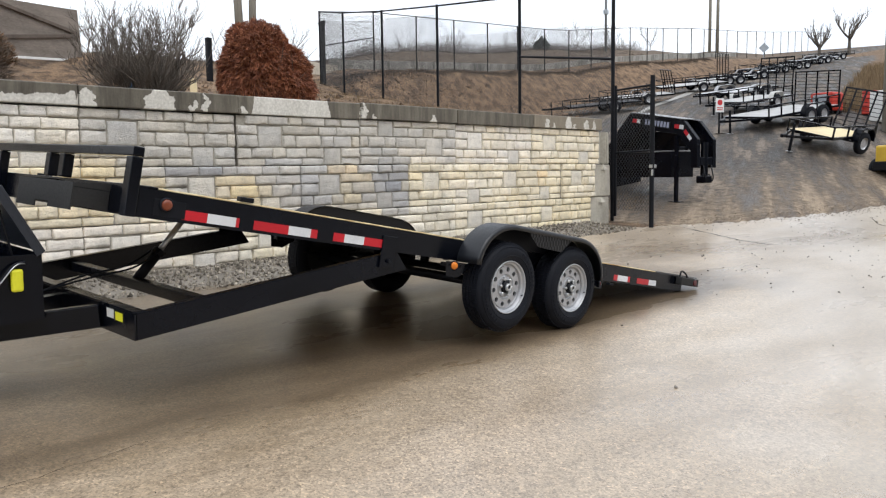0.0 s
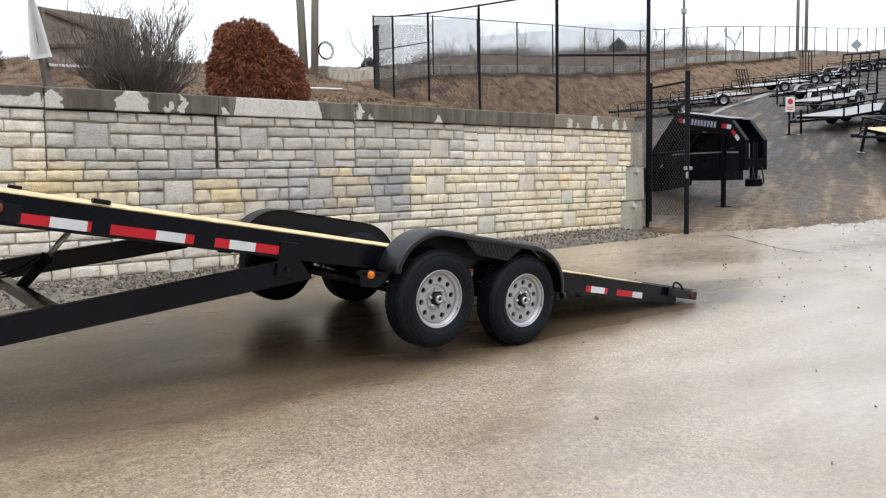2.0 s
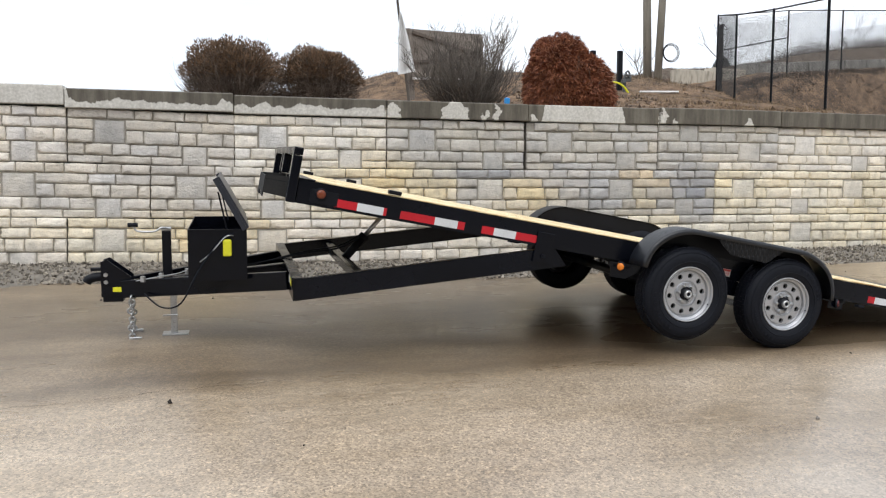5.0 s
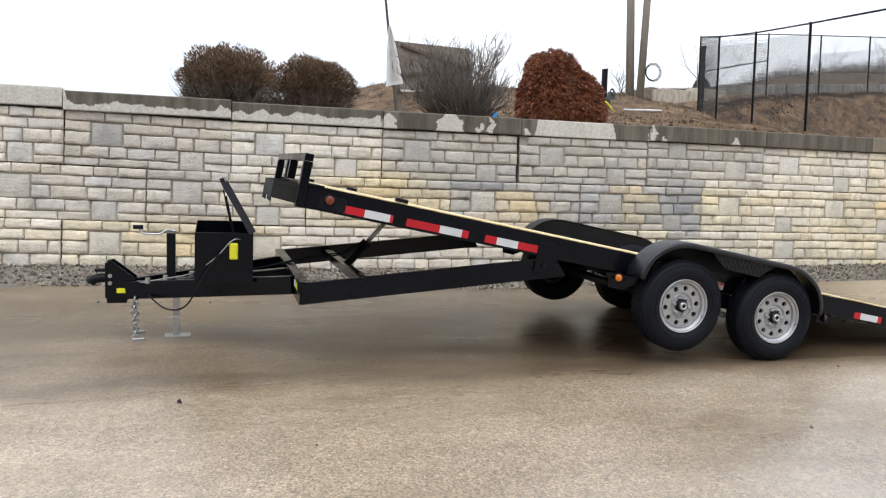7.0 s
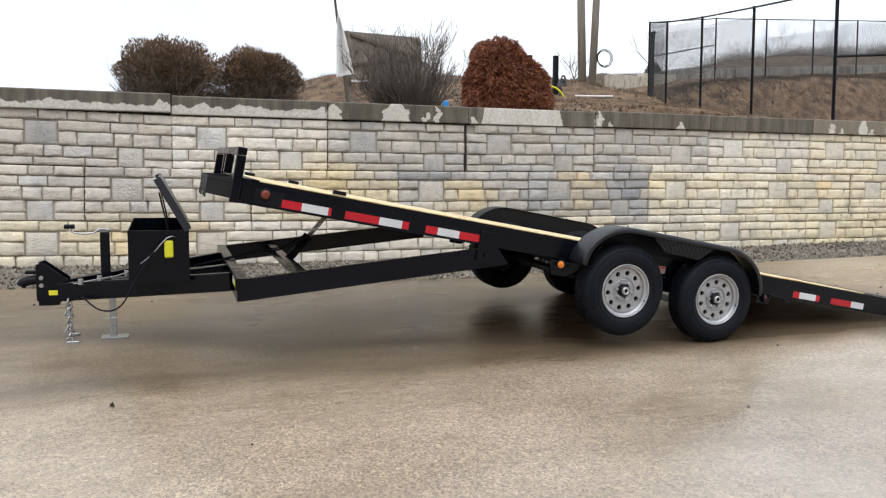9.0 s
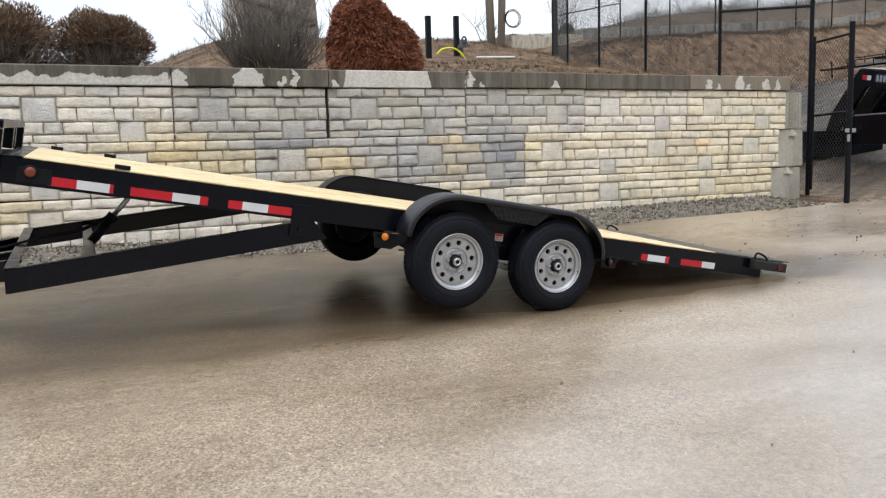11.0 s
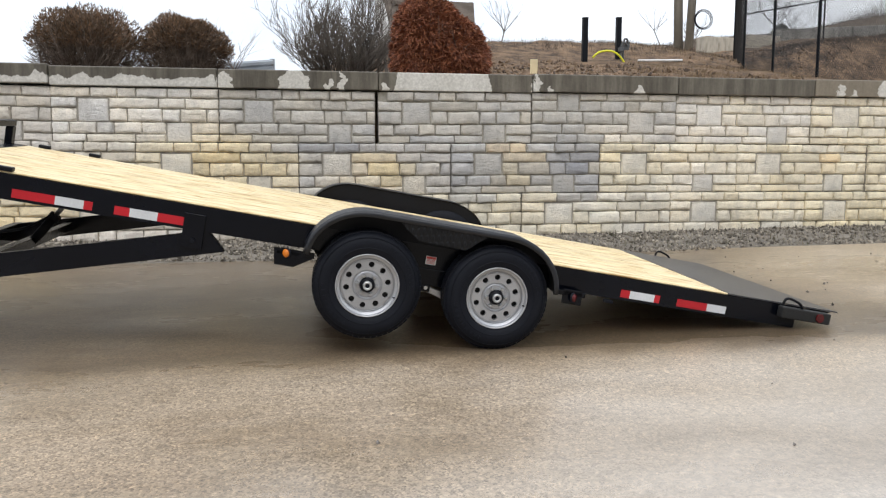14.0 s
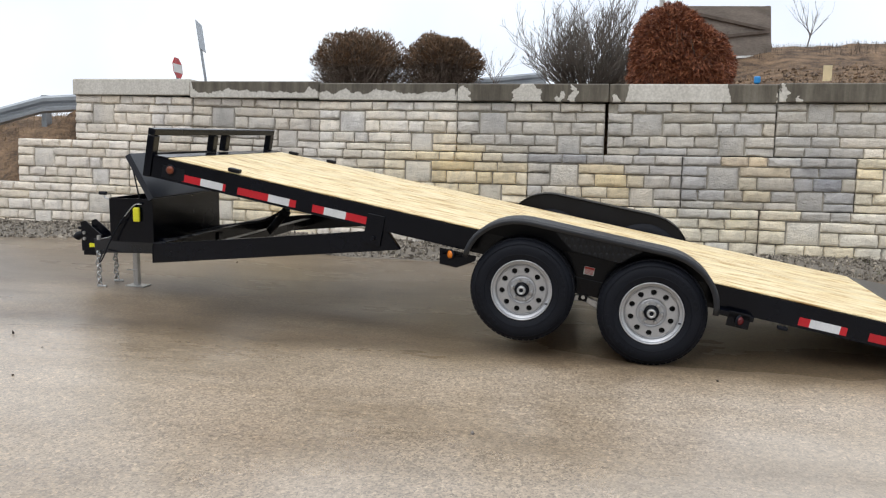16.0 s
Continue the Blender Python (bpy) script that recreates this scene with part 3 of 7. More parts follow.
wall = thing("retaining_wall", pose(0, WALL_Y, 0), "pale cast block retaining wall with moulded ledge-stone faces", "retaining wall", kind="structure")
TOP = 2.055
DYES = {"grey": (0.578, 0.547, 0.497), "warm": (0.668, 0.621, 0.557), "pale": (0.794, 0.734, 0.655), "white": (0.844, 0.788, 0.699), "cream": (0.824, 0.749, 0.601), "straw": (0.794, 0.699, 0.502), "ochre": (0.784, 0.640, 0.394),
        "slate": (0.407, 0.404, 0.414), "amber": (0.784, 0.561, 0.286), "moss": (0.462, 0.443, 0.315)}
COURSES = [  # joints along the wall, and the dye of each block
    ([-7.60, -5.83, -4.03, -2.223, -0.393, 1.485, 3.361, 5.23, 7.27], "pale warm white grey grey grey white cream"),
    ([-8.52, -6.78, -4.97, -3.15, -1.33, 0.483, 2.362, 4.205, 6.06, 7.11], "pale pale warm cream warm grey cream cream cream"),
    ([-13.1, -11.3, -9.5, -7.68, -5.86, -4.05, -2.25, -0.45, 1.363, 3.307, 5.18, 6.96], "grey pale pale pale cream pale pale cream cream cream straw"),
    ([-13.1, -11.3, -9.5, -7.2, -5.0, -3.2, -1.36, 0.483, 2.362, 4.205, 6.06, 7.12], "grey grey grey grey grey grey grey grey grey grey grey"),
]
# clouds of dye that run over the blocks: middle along and up the wall, half width, half height, dye, strength
CLOUDS = [(-2.2, 1.2, 0.75, 0.32, "ochre", 0.8), (-0.45, 1.10, 0.55, 0.20, "ochre", 0.75), (-1.0, 1.38, 0.6, 0.07, "slate", 0.7), (-1.15, 1.05, 0.2, 0.25, "grey", 0.8), (0.25, 1.30, 0.5, 0.16, "slate", 0.7),
          (0.75, 1.05, 0.35, 0.30, "slate", 0.75), (1.22, 1.30, 0.22, 0.12, "amber", 0.6), (1.35, 1.08, 0.35, 0.2, "ochre", 0.5), (1.95, 1.15, 0.42, 0.34, "slate", 1.0), (2.7, 1.2, 0.4, 0.3, "straw", 0.7),
          (3.6, 1.0, 0.3, 0.2, "white", 0.8), (4.9, 1.2, 0.25, 0.3, "straw", 0.8), (5.45, 1.25, 0.12, 0.2, "amber", 0.6), (5.8, 1.0, 0.4, 0.25, "straw", 0.6), (6.5, 1.3, 0.5, 0.2, "straw", 0.6),
          (4.2, 1.85, 0.25, 0.2, "straw", 0.5), (5.9, 1.75, 0.3, 0.2, "straw", 0.6), (6.7, 1.9, 0.3, 0.2, "cream", 0.6), (2.9, 1.55, 0.5, 0.14, "pale", 0.7), (2.2, 0.78, 0.3, 0.08, "slate", 0.5),
          (-1.9, 1.9, 0.25, 0.3, "slate", 0.35), (0.0, 1.9, 0.3, 0.25, "slate", 0.3), (1.0, 1.6, 0.4, 0.2, "slate", 0.25), (-5.2, 1.8, 0.5, 0.25, "grey", 0.6), (-5.6, 1.15, 0.7, 0.3, "grey", 0.5),
          (-6.4, 0.7, 0.8, 0.25, "cream", 0.6), (-4.4, 0.7, 0.8, 0.2, "ochre", 0.7), (0.6, 0.55, 0.7, 0.3, "moss", 0.2), (3.0, 0.6, 0.6, 0.3, "grey", 0.35), (4.6, 0.7, 0.7, 0.2, "straw", 0.4), (6.2, 0.75, 0.6, 0.2, "straw", 0.6),
          (-3.3, 1.2, 0.6, 0.3, "cream", 0.6), (-0.75, 0.6, 0.9, 0.3, "cream", 0.5)]


def dye_at(x, z, base, rng):
    """The dye of one stone: its block's, tinted by the clouds, with the spread of a batch."""
    col = Vector(DYES[base])
    for cx, cz, rx, rz, dye, strength in CLOUDS:
        near = strength * max(0.0, 1 - ((x - cx) / (rx * 1.35)) ** 2 - ((z - cz) / (rz * 1.35)) ** 2) ** 0.6
        near = min(1.0, near * rng.uniform(0.55, 1.3))
        col = col.lerp(Vector(DYES[dye]), near)
    k = rng.gauss(1.0, 0.055)
    warm = rng.gauss(0, 0.012)
    return (col.x * k * (1 + warm), col.y * k, col.z * k * (1 - 2 * warm), 1.0)


def wall_lift(x):
    """How far the courses ride up along the wall's length."""
    return float(np.interp(x, (-9, -7.6, -5.83, -4.03, -0.4, 1.5, 3.3, 7.2), (0.065, 0.062, 0.035, -0.004, -0.008, 0.01, 0.012, 0.006)))


wall_rng = random.Random(5)
for row, (joints, tones) in enumerate(COURSES):
    for at, (x0, x1, tone) in enumerate(zip(joints, joints[1:], tones.split())):
        y = wall_rng.uniform(-0.014, 0.014) + row * -0.012
        k = (x1 - x0) / BLOCK_L
        whole = k > 0.8                # a short block is cut from a whole one
        part_len = BLOCK_L if whole else x1 - x0
        k = k if whole else 1.0
        slot = 0.040 if row == 0 and x1 == -0.393 else 0.006
        body = part("block", slab(0.006 / k, part_len - slot / k, 0.0, 0.40, 0.005, BLOCK_H - 0.005, bevel=0), JOINT_SHADE, wall)
        z = TOP - (row + 1) * BLOCK_H
        body.location = (x0, y, z + wall_lift(x0))
        body.rotation_euler = (wall_rng.uniform(-0.006, 0.006), -math.atan((wall_lift(x1) - wall_lift(x0)) / (x1 - x0)), 0)
        body.scale.x = k
        if row == 3:
            continue
        over = row == 0 and at == 5   # this block was laid upside down
        for (u0, u1, v0, v1, flat), me in zip(STONES, STONE_SETS[(at + row) % 3]):
            reach = part_len / BLOCK_L
            if u0 > reach - 0.03:
                continue
            st = new("stone", me)
            st.parent = body
            um, vm = (u0 + u1) / 2, (v0 + v1) / 2
            if over:
                st.matrix_basis = pose(BLOCK_L, 0, BLOCK_H, 0, 180, 0)
                um, vm = 1 - um, 1 - vm
            if slot > 0.01 and u1 > 0.99:
                st.scale.x = 1 - 0.036 / ((u1 - u0) * BLOCK_L)
                st.location.x = u0 * BLOCK_L * (1 - st.scale.x)
            elif u1 > reach:
                st.scale.x = (reach - u0) / (u1 - u0)
                st.location.x = u0 * BLOCK_L * (1 - st.scale.x)
            elif row == 0 and x0 == -0.393 and u0 == 0.0 and v0 == 0.0:   # a corner broken off beside the open joint
                st.scale.x = 0.76
                st.location.x = u1 * BLOCK_L * 0.24
            st.color = dye_at(x0 + um * k * BLOCK_L, z + (1 - vm) * BLOCK_H, tone, wall_rng)
            if flat:
                mean = sum(st.color[:3]) / 3
                st.color = (*(0.5 * c + 0.44 * q * mean for c, q in zip(st.color[:3], (1.02, 1.0, 0.96))), 1.0)
for a, b in zip(COURSES[0][0], COURSES[0][0][1:]):
    if b > 7:
        b += 0.03
    c = part("cap_block", slab(a + 0.004, b - 0.004, -0.06, 0.36, TOP + 0.002, TOP + 0.215, bevel=0.012), CAP, wall, "wet dark cap stone with pale dry streaks")
    c.location = (0, wall_rng.uniform(-0.02, 0.02), wall_lift((a + b) / 2) + wall_rng.uniform(-0.004, 0.010))
for row in range(3):
    # end blocks: a tall concrete face with a keyed groove down its middle
    z1, z0 = TOP - row * BLOCK_H - 0.008, TOP - (row + 1) * BLOCK_H + 0.006 - (0.4 if row == 2 else 0)
    xa, x1, y0 = (7.285, 7.125, 6.975)[row], (7.74, 7.77, 7.72)[row], 0.02 - 0.012 * row
    xm = (xa + x1) / 2 - 0.02
    key = (0.17, -0.06, -0.06)[row]     # a hollow on the top block, a ridge on those below
    bm = bmesh.new()
    plan = [(xa, y0), (xm - 0.10, y0), (xm, y0 + key), (xm + 0.10, y0), (x1 - 0.04, y0 + 0.01), (x1, y0 + 0.07), (x1, 0.5), (xa, 0.5)]
    low, high = ([bm.verts.new((px - (0.02 if z == z1 and px > 7.6 else 0.0), py, z)) for px, py in plan] for z in (z0, z1))
    bm.faces.new(low[::-1])
    bm.faces.new(high)
    for k in range(len(plan)):
        bm.faces.new((low[k], low[(k + 1) % 8], high[(k + 1) % 8], high[k]))
    bmesh.ops.recalc_face_normals(bm, faces=bm.faces)
    bmesh.ops.bevel(bm, geom=list(bm.edges), offset=0.018, segments=2, affect="EDGES")
    eb = part("end_block", bm, CONCRETE, wall, "plain weathered concrete end block")
    if row:
        bm = bmesh.new()
        bmesh.ops.create_cone(bm, cap_ends=True, segments=4, radius1=0.10, radius2=0.01, depth=0.11, matrix=pose(xm, y0 - 0.02, z1 - 0.04, 0, 0, 45))
        part("key", bm, CONCRETE, eb)


# ---- the tilt-deck trailer ----
SLOPE = 2.4
trailer = thing("tilt_trailer", pose(0, 0, 0, SLOPE, 0, 0), "black tilt-deck car hauler trailer with new pine deck", "trailer")
TILT = 10.45
DECK0 = pose(0, 0, 0.602, 0, TILT, 0)
RAIL_N, RAIL_F = 0.18, 2.26
MID = (RAIL_N + RAIL_F) / 2


def deck_part(name, bm, material, parent=trailer, label="", smooth=False):
    """A part of the tilted deck, given along the deck, across it, and off it."""
    bmesh.ops.transform(bm, matrix=DECK0, verts=bm.verts)
    return part(name, bm, material, parent, label, smooth)


U0, U1, UW = -3.70, 2.32, 1.77


def channel(u0, u1, y_face, out):
    """A channel rail with its flanges turned inwards; out is -1 where its web faces the near side."""
    bm = bmesh.new()
    prof = [(0, 0), (0, -0.155), (0.055, -0.155), (0.055, -0.147), (0.008, -0.145), (0.008, -0.010), (0.055, -0.008), (0.055, 0)]
    ends = [[bm.verts.new((u, y_face - out * y, z)) for y, z in prof] for u in (u0, u1)]
    for k in range(8):
        bm.faces.new((ends[0][k], ends[0][(k + 1) % 8], ends[1][(k + 1) % 8], ends[1][k]))
    bm.faces.new(ends[0])
    bm.faces.new(ends[1][::-1])
    bmesh.ops.recalc_face_normals(bm, faces=bm.faces)
    return bm


deck_part("side_rail", channel(U0, U1, RAIL_N, -1), BLACK)
deck_part("side_rail", channel(U0, U1, RAIL_F, 1), BLACK)
for u in np.arange(-3.4, 1.8, 0.61):
    deck_part("crossmember", slab(u - 0.025, u + 0.025, RAIL_N + 0.06, RAIL_F - 0.06, -0.115, -0.025), SATIN)
# boards lie between the rails, their tops a little over the flange
BOARDS = 14
bw = (RAIL_F - RAIL_N - 0.036) / BOARDS
for k in range(BOARDS):
    y = RAIL_N + 0.018 + k * bw
    deck_part("board", slab(U0 + 0.11, UW, y + 0.0015, y + bw - 0.0015, 0.002, 0.012 + 0.0012 * (k % 2), bevel=0.003), WOOD)
# front channel and low headboard
deck_part("front_channel", slab(U0 - 0.003, U0 + 0.05, RAIL_N + 0.01, RAIL_F - 0.01, -0.155, 0.012), BLACK)
deck_part("front_flange", slab(U0 + 0.052, U0 + 0.105, RAIL_N + 0.01, RAIL_F - 0.01, 0.0, 0.014), BLACK)
# open winch trough before the headboard: floor, notched face, two cheeks
W0, W1 = MID - 0.70, MID + 0.12
trough = deck_part("winch_plate", slab(U0 - 0.20, U0 - 0.006, W0, W1, -0.046, -0.038, bevel=0.002), SATIN)
bm = bmesh.new()
box(bm, U0 - 0.205, U0 - 0.197, W0, W1, -0.14, -0.02, 0.002)
box(bm, U0 - 0.205, U0 - 0.197, W0, W0 + 0.32, -0.168, -0.138, 0.002)
box(bm, U0 - 0.205, U0 - 0.197, W1 - 0.30, W1, -0.178, -0.138, 0.002)
deck_part("face_plate", bm, DARK, trough)
for y in (W0, W1 - 0.008):
    bm = sheet(bmesh.new(), [(U0 - 0.197, -0.02), (U0 - 0.006, 0.003), (U0 - 0.006, -0.15), (U0 - 0.197, -0.14)], y, y + 0.008)
    deck_part("cheek", bm, DARK, trough)
HB = 0.205
for y0 in (RAIL_N - 0.012, MID - 0.15, MID + 0.07, RAIL_F - 0.063):
    low = -0.158 if y0 < 0.5 or y0 > 2 else 0.014
    deck_part("headboard_post", slab(U0 - 0.066, U0 - 0.006, y0, y0 + 0.075, low, HB - 0.052, bevel=0.006), BLACK)
deck_part("headboard_rail", slab(U0 - 0.066, U0 - 0.006, RAIL_N - 0.012, RAIL_F + 0.012, HB - 0.05, HB, bevel=0.006), BLACK)
# steel knife edge at the tail
bm = bmesh.new()
sheet(bm, [(UW + 0.004, 0.014), (2.64, 0.014), (2.66, 0.005), (UW + 0.004, 0.005)], RAIL_N + 0.004, RAIL_F - 0.004)
deck_part("approach_plate", bm, plain("grey_wet_steel", (0.05, 0.052, 0.06), 0.3), label="dark wet steel approach plate")
for y in (RAIL_N + 0.03, MID, RAIL_F - 0.03):
    bm = bmesh.new()
    sheet(bm, [(UW + 0.02, 0.002), (2.60, 0.002), (2.44, -0.065), (2.1, -0.12), (UW + 0.02, -0.13)], y - 0.02, y + 0.02)
    deck_part("tail_gusset", bm, BLACK)
for y in (RAIL_N - 0.005, RAIL_F + 0.005):
    s = -1 if y < 1 else 1
    ya, yb = sorted((y, y + s * 0.07))
    lampbox = deck_part("tail_lamp_box", slab(2.16, 2.55, ya, yb, -0.085, -0.005, bevel=0.008), DARK)
    bm = bmesh.new()
    rod(bm, (2.46, y + s * 0.068, -0.045), (2.46, y + s * 0.080, -0.045), 0.032, 0.030, 20)
    deck_part("tail_lens", bm, RED_LENS, lampbox, "round dark red lens")
    bm = bmesh.new()
    hose(bm, [(2.17, y + s * 0.04, 0.0), (2.18, y + s * 0.04, 0.045), (2.22, y + s * 0.04, 0.055), (2.30, y + s * 0.04, 0.03), (2.33, y + s * 0.04, -0.004)], 0.010)
    deck_part("tie_loop", bm, SATIN, label="bent steel tie-down loop", smooth=True)
# stake hooks on the flange
for u in (-3.05, -3.45):
    for y, s in ((RAIL_N + 0.03, -1), (RAIL_F - 0.03, 1)):
        if u < -3.4 and s < 0:
            continue
        deck_part("tie_hook", slab(u - 0.05, u + 0.04, y - 0.025, y + 0.025, 0.0145, 0.042, bevel=0.006), SATIN)


def tape(u0, u1, bands):
    """Reflective tape on the near rail: bands of (end fraction, red or white)."""
    at = 0.0
    for f, red in bands:
        a, b = u0 + at * (u1 - u0), u0 + f * (u1 - u0)
        at = f
        for y0, y1 in ((RAIL_N - 0.0016, RAIL_N), (RAIL_F, RAIL_F + 0.0016)):
            deck_part("reflective_tape", slab(a, b, y0, y1, -0.137, -0.083, bevel=0), RED_TAPE if red else WHITE_TAPE)


def along(x, w=-0.1):
    return (x - w * math.sin(radians(TILT))) / math.cos(radians(TILT))


tape(along(-3.41), along(-3.06), [(0.43, 1), (0.94, 0), (1, 1)])
tape(along(-2.965), along(-2.51), [(0.53, 1), (0.89, 0), (1, 1)])
tape(along(-2.385), along(-1.94), [(0.20, 1), (0.57, 0), (1, 1)])
tape(along(0.925), along(1.215), [(0.23, 1), (0.86, 0), (1, 1)])
tape(along(1.345), along(1.72), [(0.61, 1), (1, 0)])


def round_lamp(place, facing, r, lens, parent, name, label, turn=0):
    """A round marker lamp: black grommet and domed lens, facing along -y or +y, turned about its upright."""
    x, y, z = place
    bm = bmesh.new()
    lathe(bm, [(r * 1.35, 0.0), (r * 1.35, 0.006), (r * 1.1, 0.012), (r * 1.02, 0.010)], 24)
    bmesh.ops.transform(bm, matrix=Matrix.Translation((x, y, z)) @ pose(0, 0, 0, 0, 0, turn) @ Matrix.Diagonal((1, facing, 1, 1)), verts=bm.verts)
    ob = part(name, bm, RUBBER, parent, "", True)
    bm = bmesh.new()
    lathe(bm, [(r, 0.004), (r, 0.012), (r * 0.86, 0.018), (r * 0.45, 0.021), (0.001, 0.022)], 24)
    bmesh.ops.transform(bm, matrix=Matrix.Translation((x, y, z)) @ pose(0, 0, 0, 0, 0, turn) @ Matrix.Diagonal((1, facing, 1, 1)), verts=bm.verts)
    part("lens", bm, lens, ob, label, True)
    return ob


for y, s in ((RAIL_N, -1), (RAIL_F, 1)):
    deck_part("lamp_plate", slab(-3.615, -3.43, *sorted((y + s * 0.003, y)), -0.135, -0.045, bevel=0.001), SATIN)
round_lamp((-3.50, RAIL_N - 0.003, 1.175), -1, 0.030, AMBER_DULL, trailer, "marker_lamp", "dull amber lens")
round_lamp((-3.50, RAIL_F, 1.175), 1, 0.030, AMBER_DULL, trailer, "marker_lamp", "dull amber lens")

# fenders: a flat top with rounded ends, a rolled lip and a tread-plate skirt between the wheels
FA, FB, FW, FTOP = -1.235, 0.445, -0.16, 0.178
ARC_N = 10


def fender_line(inset=0.0):
    """Points along the fender's outer skin, front to rear, in deck coordinates."""
    rx, rz = 0.40 - inset, (FTOP - FW) - inset
    pts = []
    for k in range(ARC_N + 1):
        a = math.pi / 2 * k / ARC_N
        pts.append((FA + inset + rx * (1 - math.cos(a)) , FW + rz * math.sin(a)))
    for k in range(ARC_N + 1):
        a = math.pi / 2 * (1 - k / ARC_N)
        pts.append((FB - inset - rx * (1 - math.cos(a)), FW + rz * math.sin(a)))
    return pts


def in_deck(x, z):
    v = DECK0.inverted() @ Vector((x, 0, z))
    return v.x, v.z


HUB_F, HUB_R = (-0.845, 0.452), (0.0, 0.348)

def tread_plate():
    m, n, l, b = shader("tread_plate", 0.35)
    p = place_node(n, l, True)
    heights = []
    for angle in (45, -45):
        mp = n.new("ShaderNodeMapping")
        mp.inputs["Rotation"].default_value = (0, radians(angle), 0)
        mp.inputs["Scale"].default_value = (38, 38, 16)
        l.new(p, mp.inputs["Vector"])
        vo = n.new("ShaderNodeTexVoronoi")
        vo.inputs["Scale"].default_value, vo.inputs["Randomness"].default_value = 1.0, 0.0
        l.new(mp.outputs["Vector"], vo.inputs["Vector"])
        heights.append(ramp_node(n, l, vo.outputs["Distance"], [(0.25, grey(1)), (0.42, grey(0))]))
    b.inputs["Base Color"].default_value = (0.004, 0.0045, 0.006, 1)
    b.inputs["Specular IOR Level"].default_value = 0.3
    bump_node(n, l, b, math_node(n, l, "MAXIMUM", heights[0], heights[1]), 0.8, 0.004)
    return m


TREAD = tread_plate()


def fender(y_out, y_in, sign):
    """y_out is the outer lip, y_in the deck's side."""
    bm = bmesh.new()
    outer, inner = fender_line(), fender_line(0.006)
    rows = []
    for (x, z), (xi, zi) in zip(outer, inner):
        rows.append([bm.verts.new(v) for v in ((x, y_in, z), (x, y_out + sign * 0.02, z), (x + (xi - x) * 0.6, y_out + sign * 0.006, z + (zi - z) * 0.6), (xi + (xi - x) * 2, y_out, zi + (zi - z) * 2),
                                               (xi + (xi - x) * 5.5, y_out, zi + (zi - z) * 5.5), (xi + (xi - x) * 5.5, y_out + sign * 0.006, zi + (zi - z) * 5.5), (xi, y_out + sign * 0.02, zi), (xi, y_in, zi))])
    for r, s in zip(rows, rows[1:]):
        for j in range(7):
            bm.faces.new((r[j], r[j + 1], s[j + 1], s[j]))
    for r in (rows[0], rows[-1]):
        bm.faces.new(r)
    bmesh.ops.recalc_face_normals(bm, faces=bm.faces)
    f = deck_part("fender", bm, WET_BLACK, trailer, "rounded black steel tandem fender", True)
    cf, cr = in_deck(*HUB_F), in_deck(*HUB_R)
    mid = (cf[0] + cr[0]) / 2
    bm = bmesh.new()
    outline = [(cf[0] + 0.13, FTOP - 0.034), (cf[0] + 0.18, 0.10), (cf[0] + 0.27, 0.04), (cr[0] - 0.27, 0.03), (cr[0] - 0.19, 0.10), (cr[0] - 0.13, FTOP - 0.034)]
    ya, yb = sorted((y_out + sign * 0.010, y_out + sign * 0.014))
    sheet(bm, outline, ya, yb)
    deck_part("skirt", bm, TREAD, f, "diamond tread plate skirt between the wheels")
    bm = bmesh.new()
    ya, yb = sorted((y_in - sign * 0.012, y_in - sign * 0.018))
    sheet(bm, [(FA + 0.06, 0.0)] + [(x, z) for x, z in fender_line(0.008)[3:-3]] + [(FB - 0.06, 0.0)], ya, yb)
    deck_part("inner_panel", bm, SATIN, f)
    return f


fender(-0.035, RAIL_N, 1)
fender(RAIL_F + 0.215, RAIL_F, -1)
# side plate with the maker's sticker, hangers and equaliser under the deck
for y, s in ((RAIL_N + 0.002, -1), (RAIL_F - 0.002, 1)):
    deck_part("hanger_plate", slab(-0.55, -0.26, *sorted((y, y - s * 0.05)), -0.27, -0.157), BLACK)
    deck_part("hanger", slab(-0.43, -0.37, *sorted((y - s * 0.005, y - s * 0.06)), -0.315, -0.272), BLACK)
    ye0, ye1 = sorted((y - s * 0.015, y - s * 0.05))
    bm = sheet(bmesh.new(), [(-0.55, -0.335), (-0.53, -0.30), (-0.45, -0.285), (-0.40, -0.262), (-0.35, -0.285), (-0.27, -0.30), (-0.25, -0.335), (-0.28, -0.35), (-0.36, -0.325), (-0.40, -0.318), (-0.44, -0.325), (-0.52, -0.35)], ye0, ye1)
    bmesh.ops.bevel(bm, geom=list(bm.edges), offset=0.005, segments=1, affect="EDGES")
    eq = deck_part("equalizer", bm, ZINC, label="bare cast steel equalizer")
    for u in (-0.53, -0.40, -0.27):
        bm = rod(bmesh.new(), (u, ye0 - 0.012, -0.318 if u != -0.40 else -0.288), (u, ye1 + 0.012, -0.318 if u != -0.40 else -0.288), 0.014, sides=6)
        deck_part("shackle_bolt", bm, ZINC, eq)
st = deck_part("sticker", slab(-0.435, -0.365, RAIL_N - 0.0012, RAIL_N, -0.128, -0.073, bevel=0), WHITE, label="small white and red information sticker")
deck_part("sticker_band", slab(-0.433, -0.367, RAIL_N - 0.002, RAIL_N - 0.0013, -0.091, -0.075, bevel=0), PALE_RED, st)
for k in range(4):
    deck_part("print_bar", slab(-0.428, -0.372, RAIL_N - 0.002, RAIL_N - 0.0013, -0.122 + k * 0.008, -0.1185 + k * 0.008, bevel=0), PALE_RED, st)

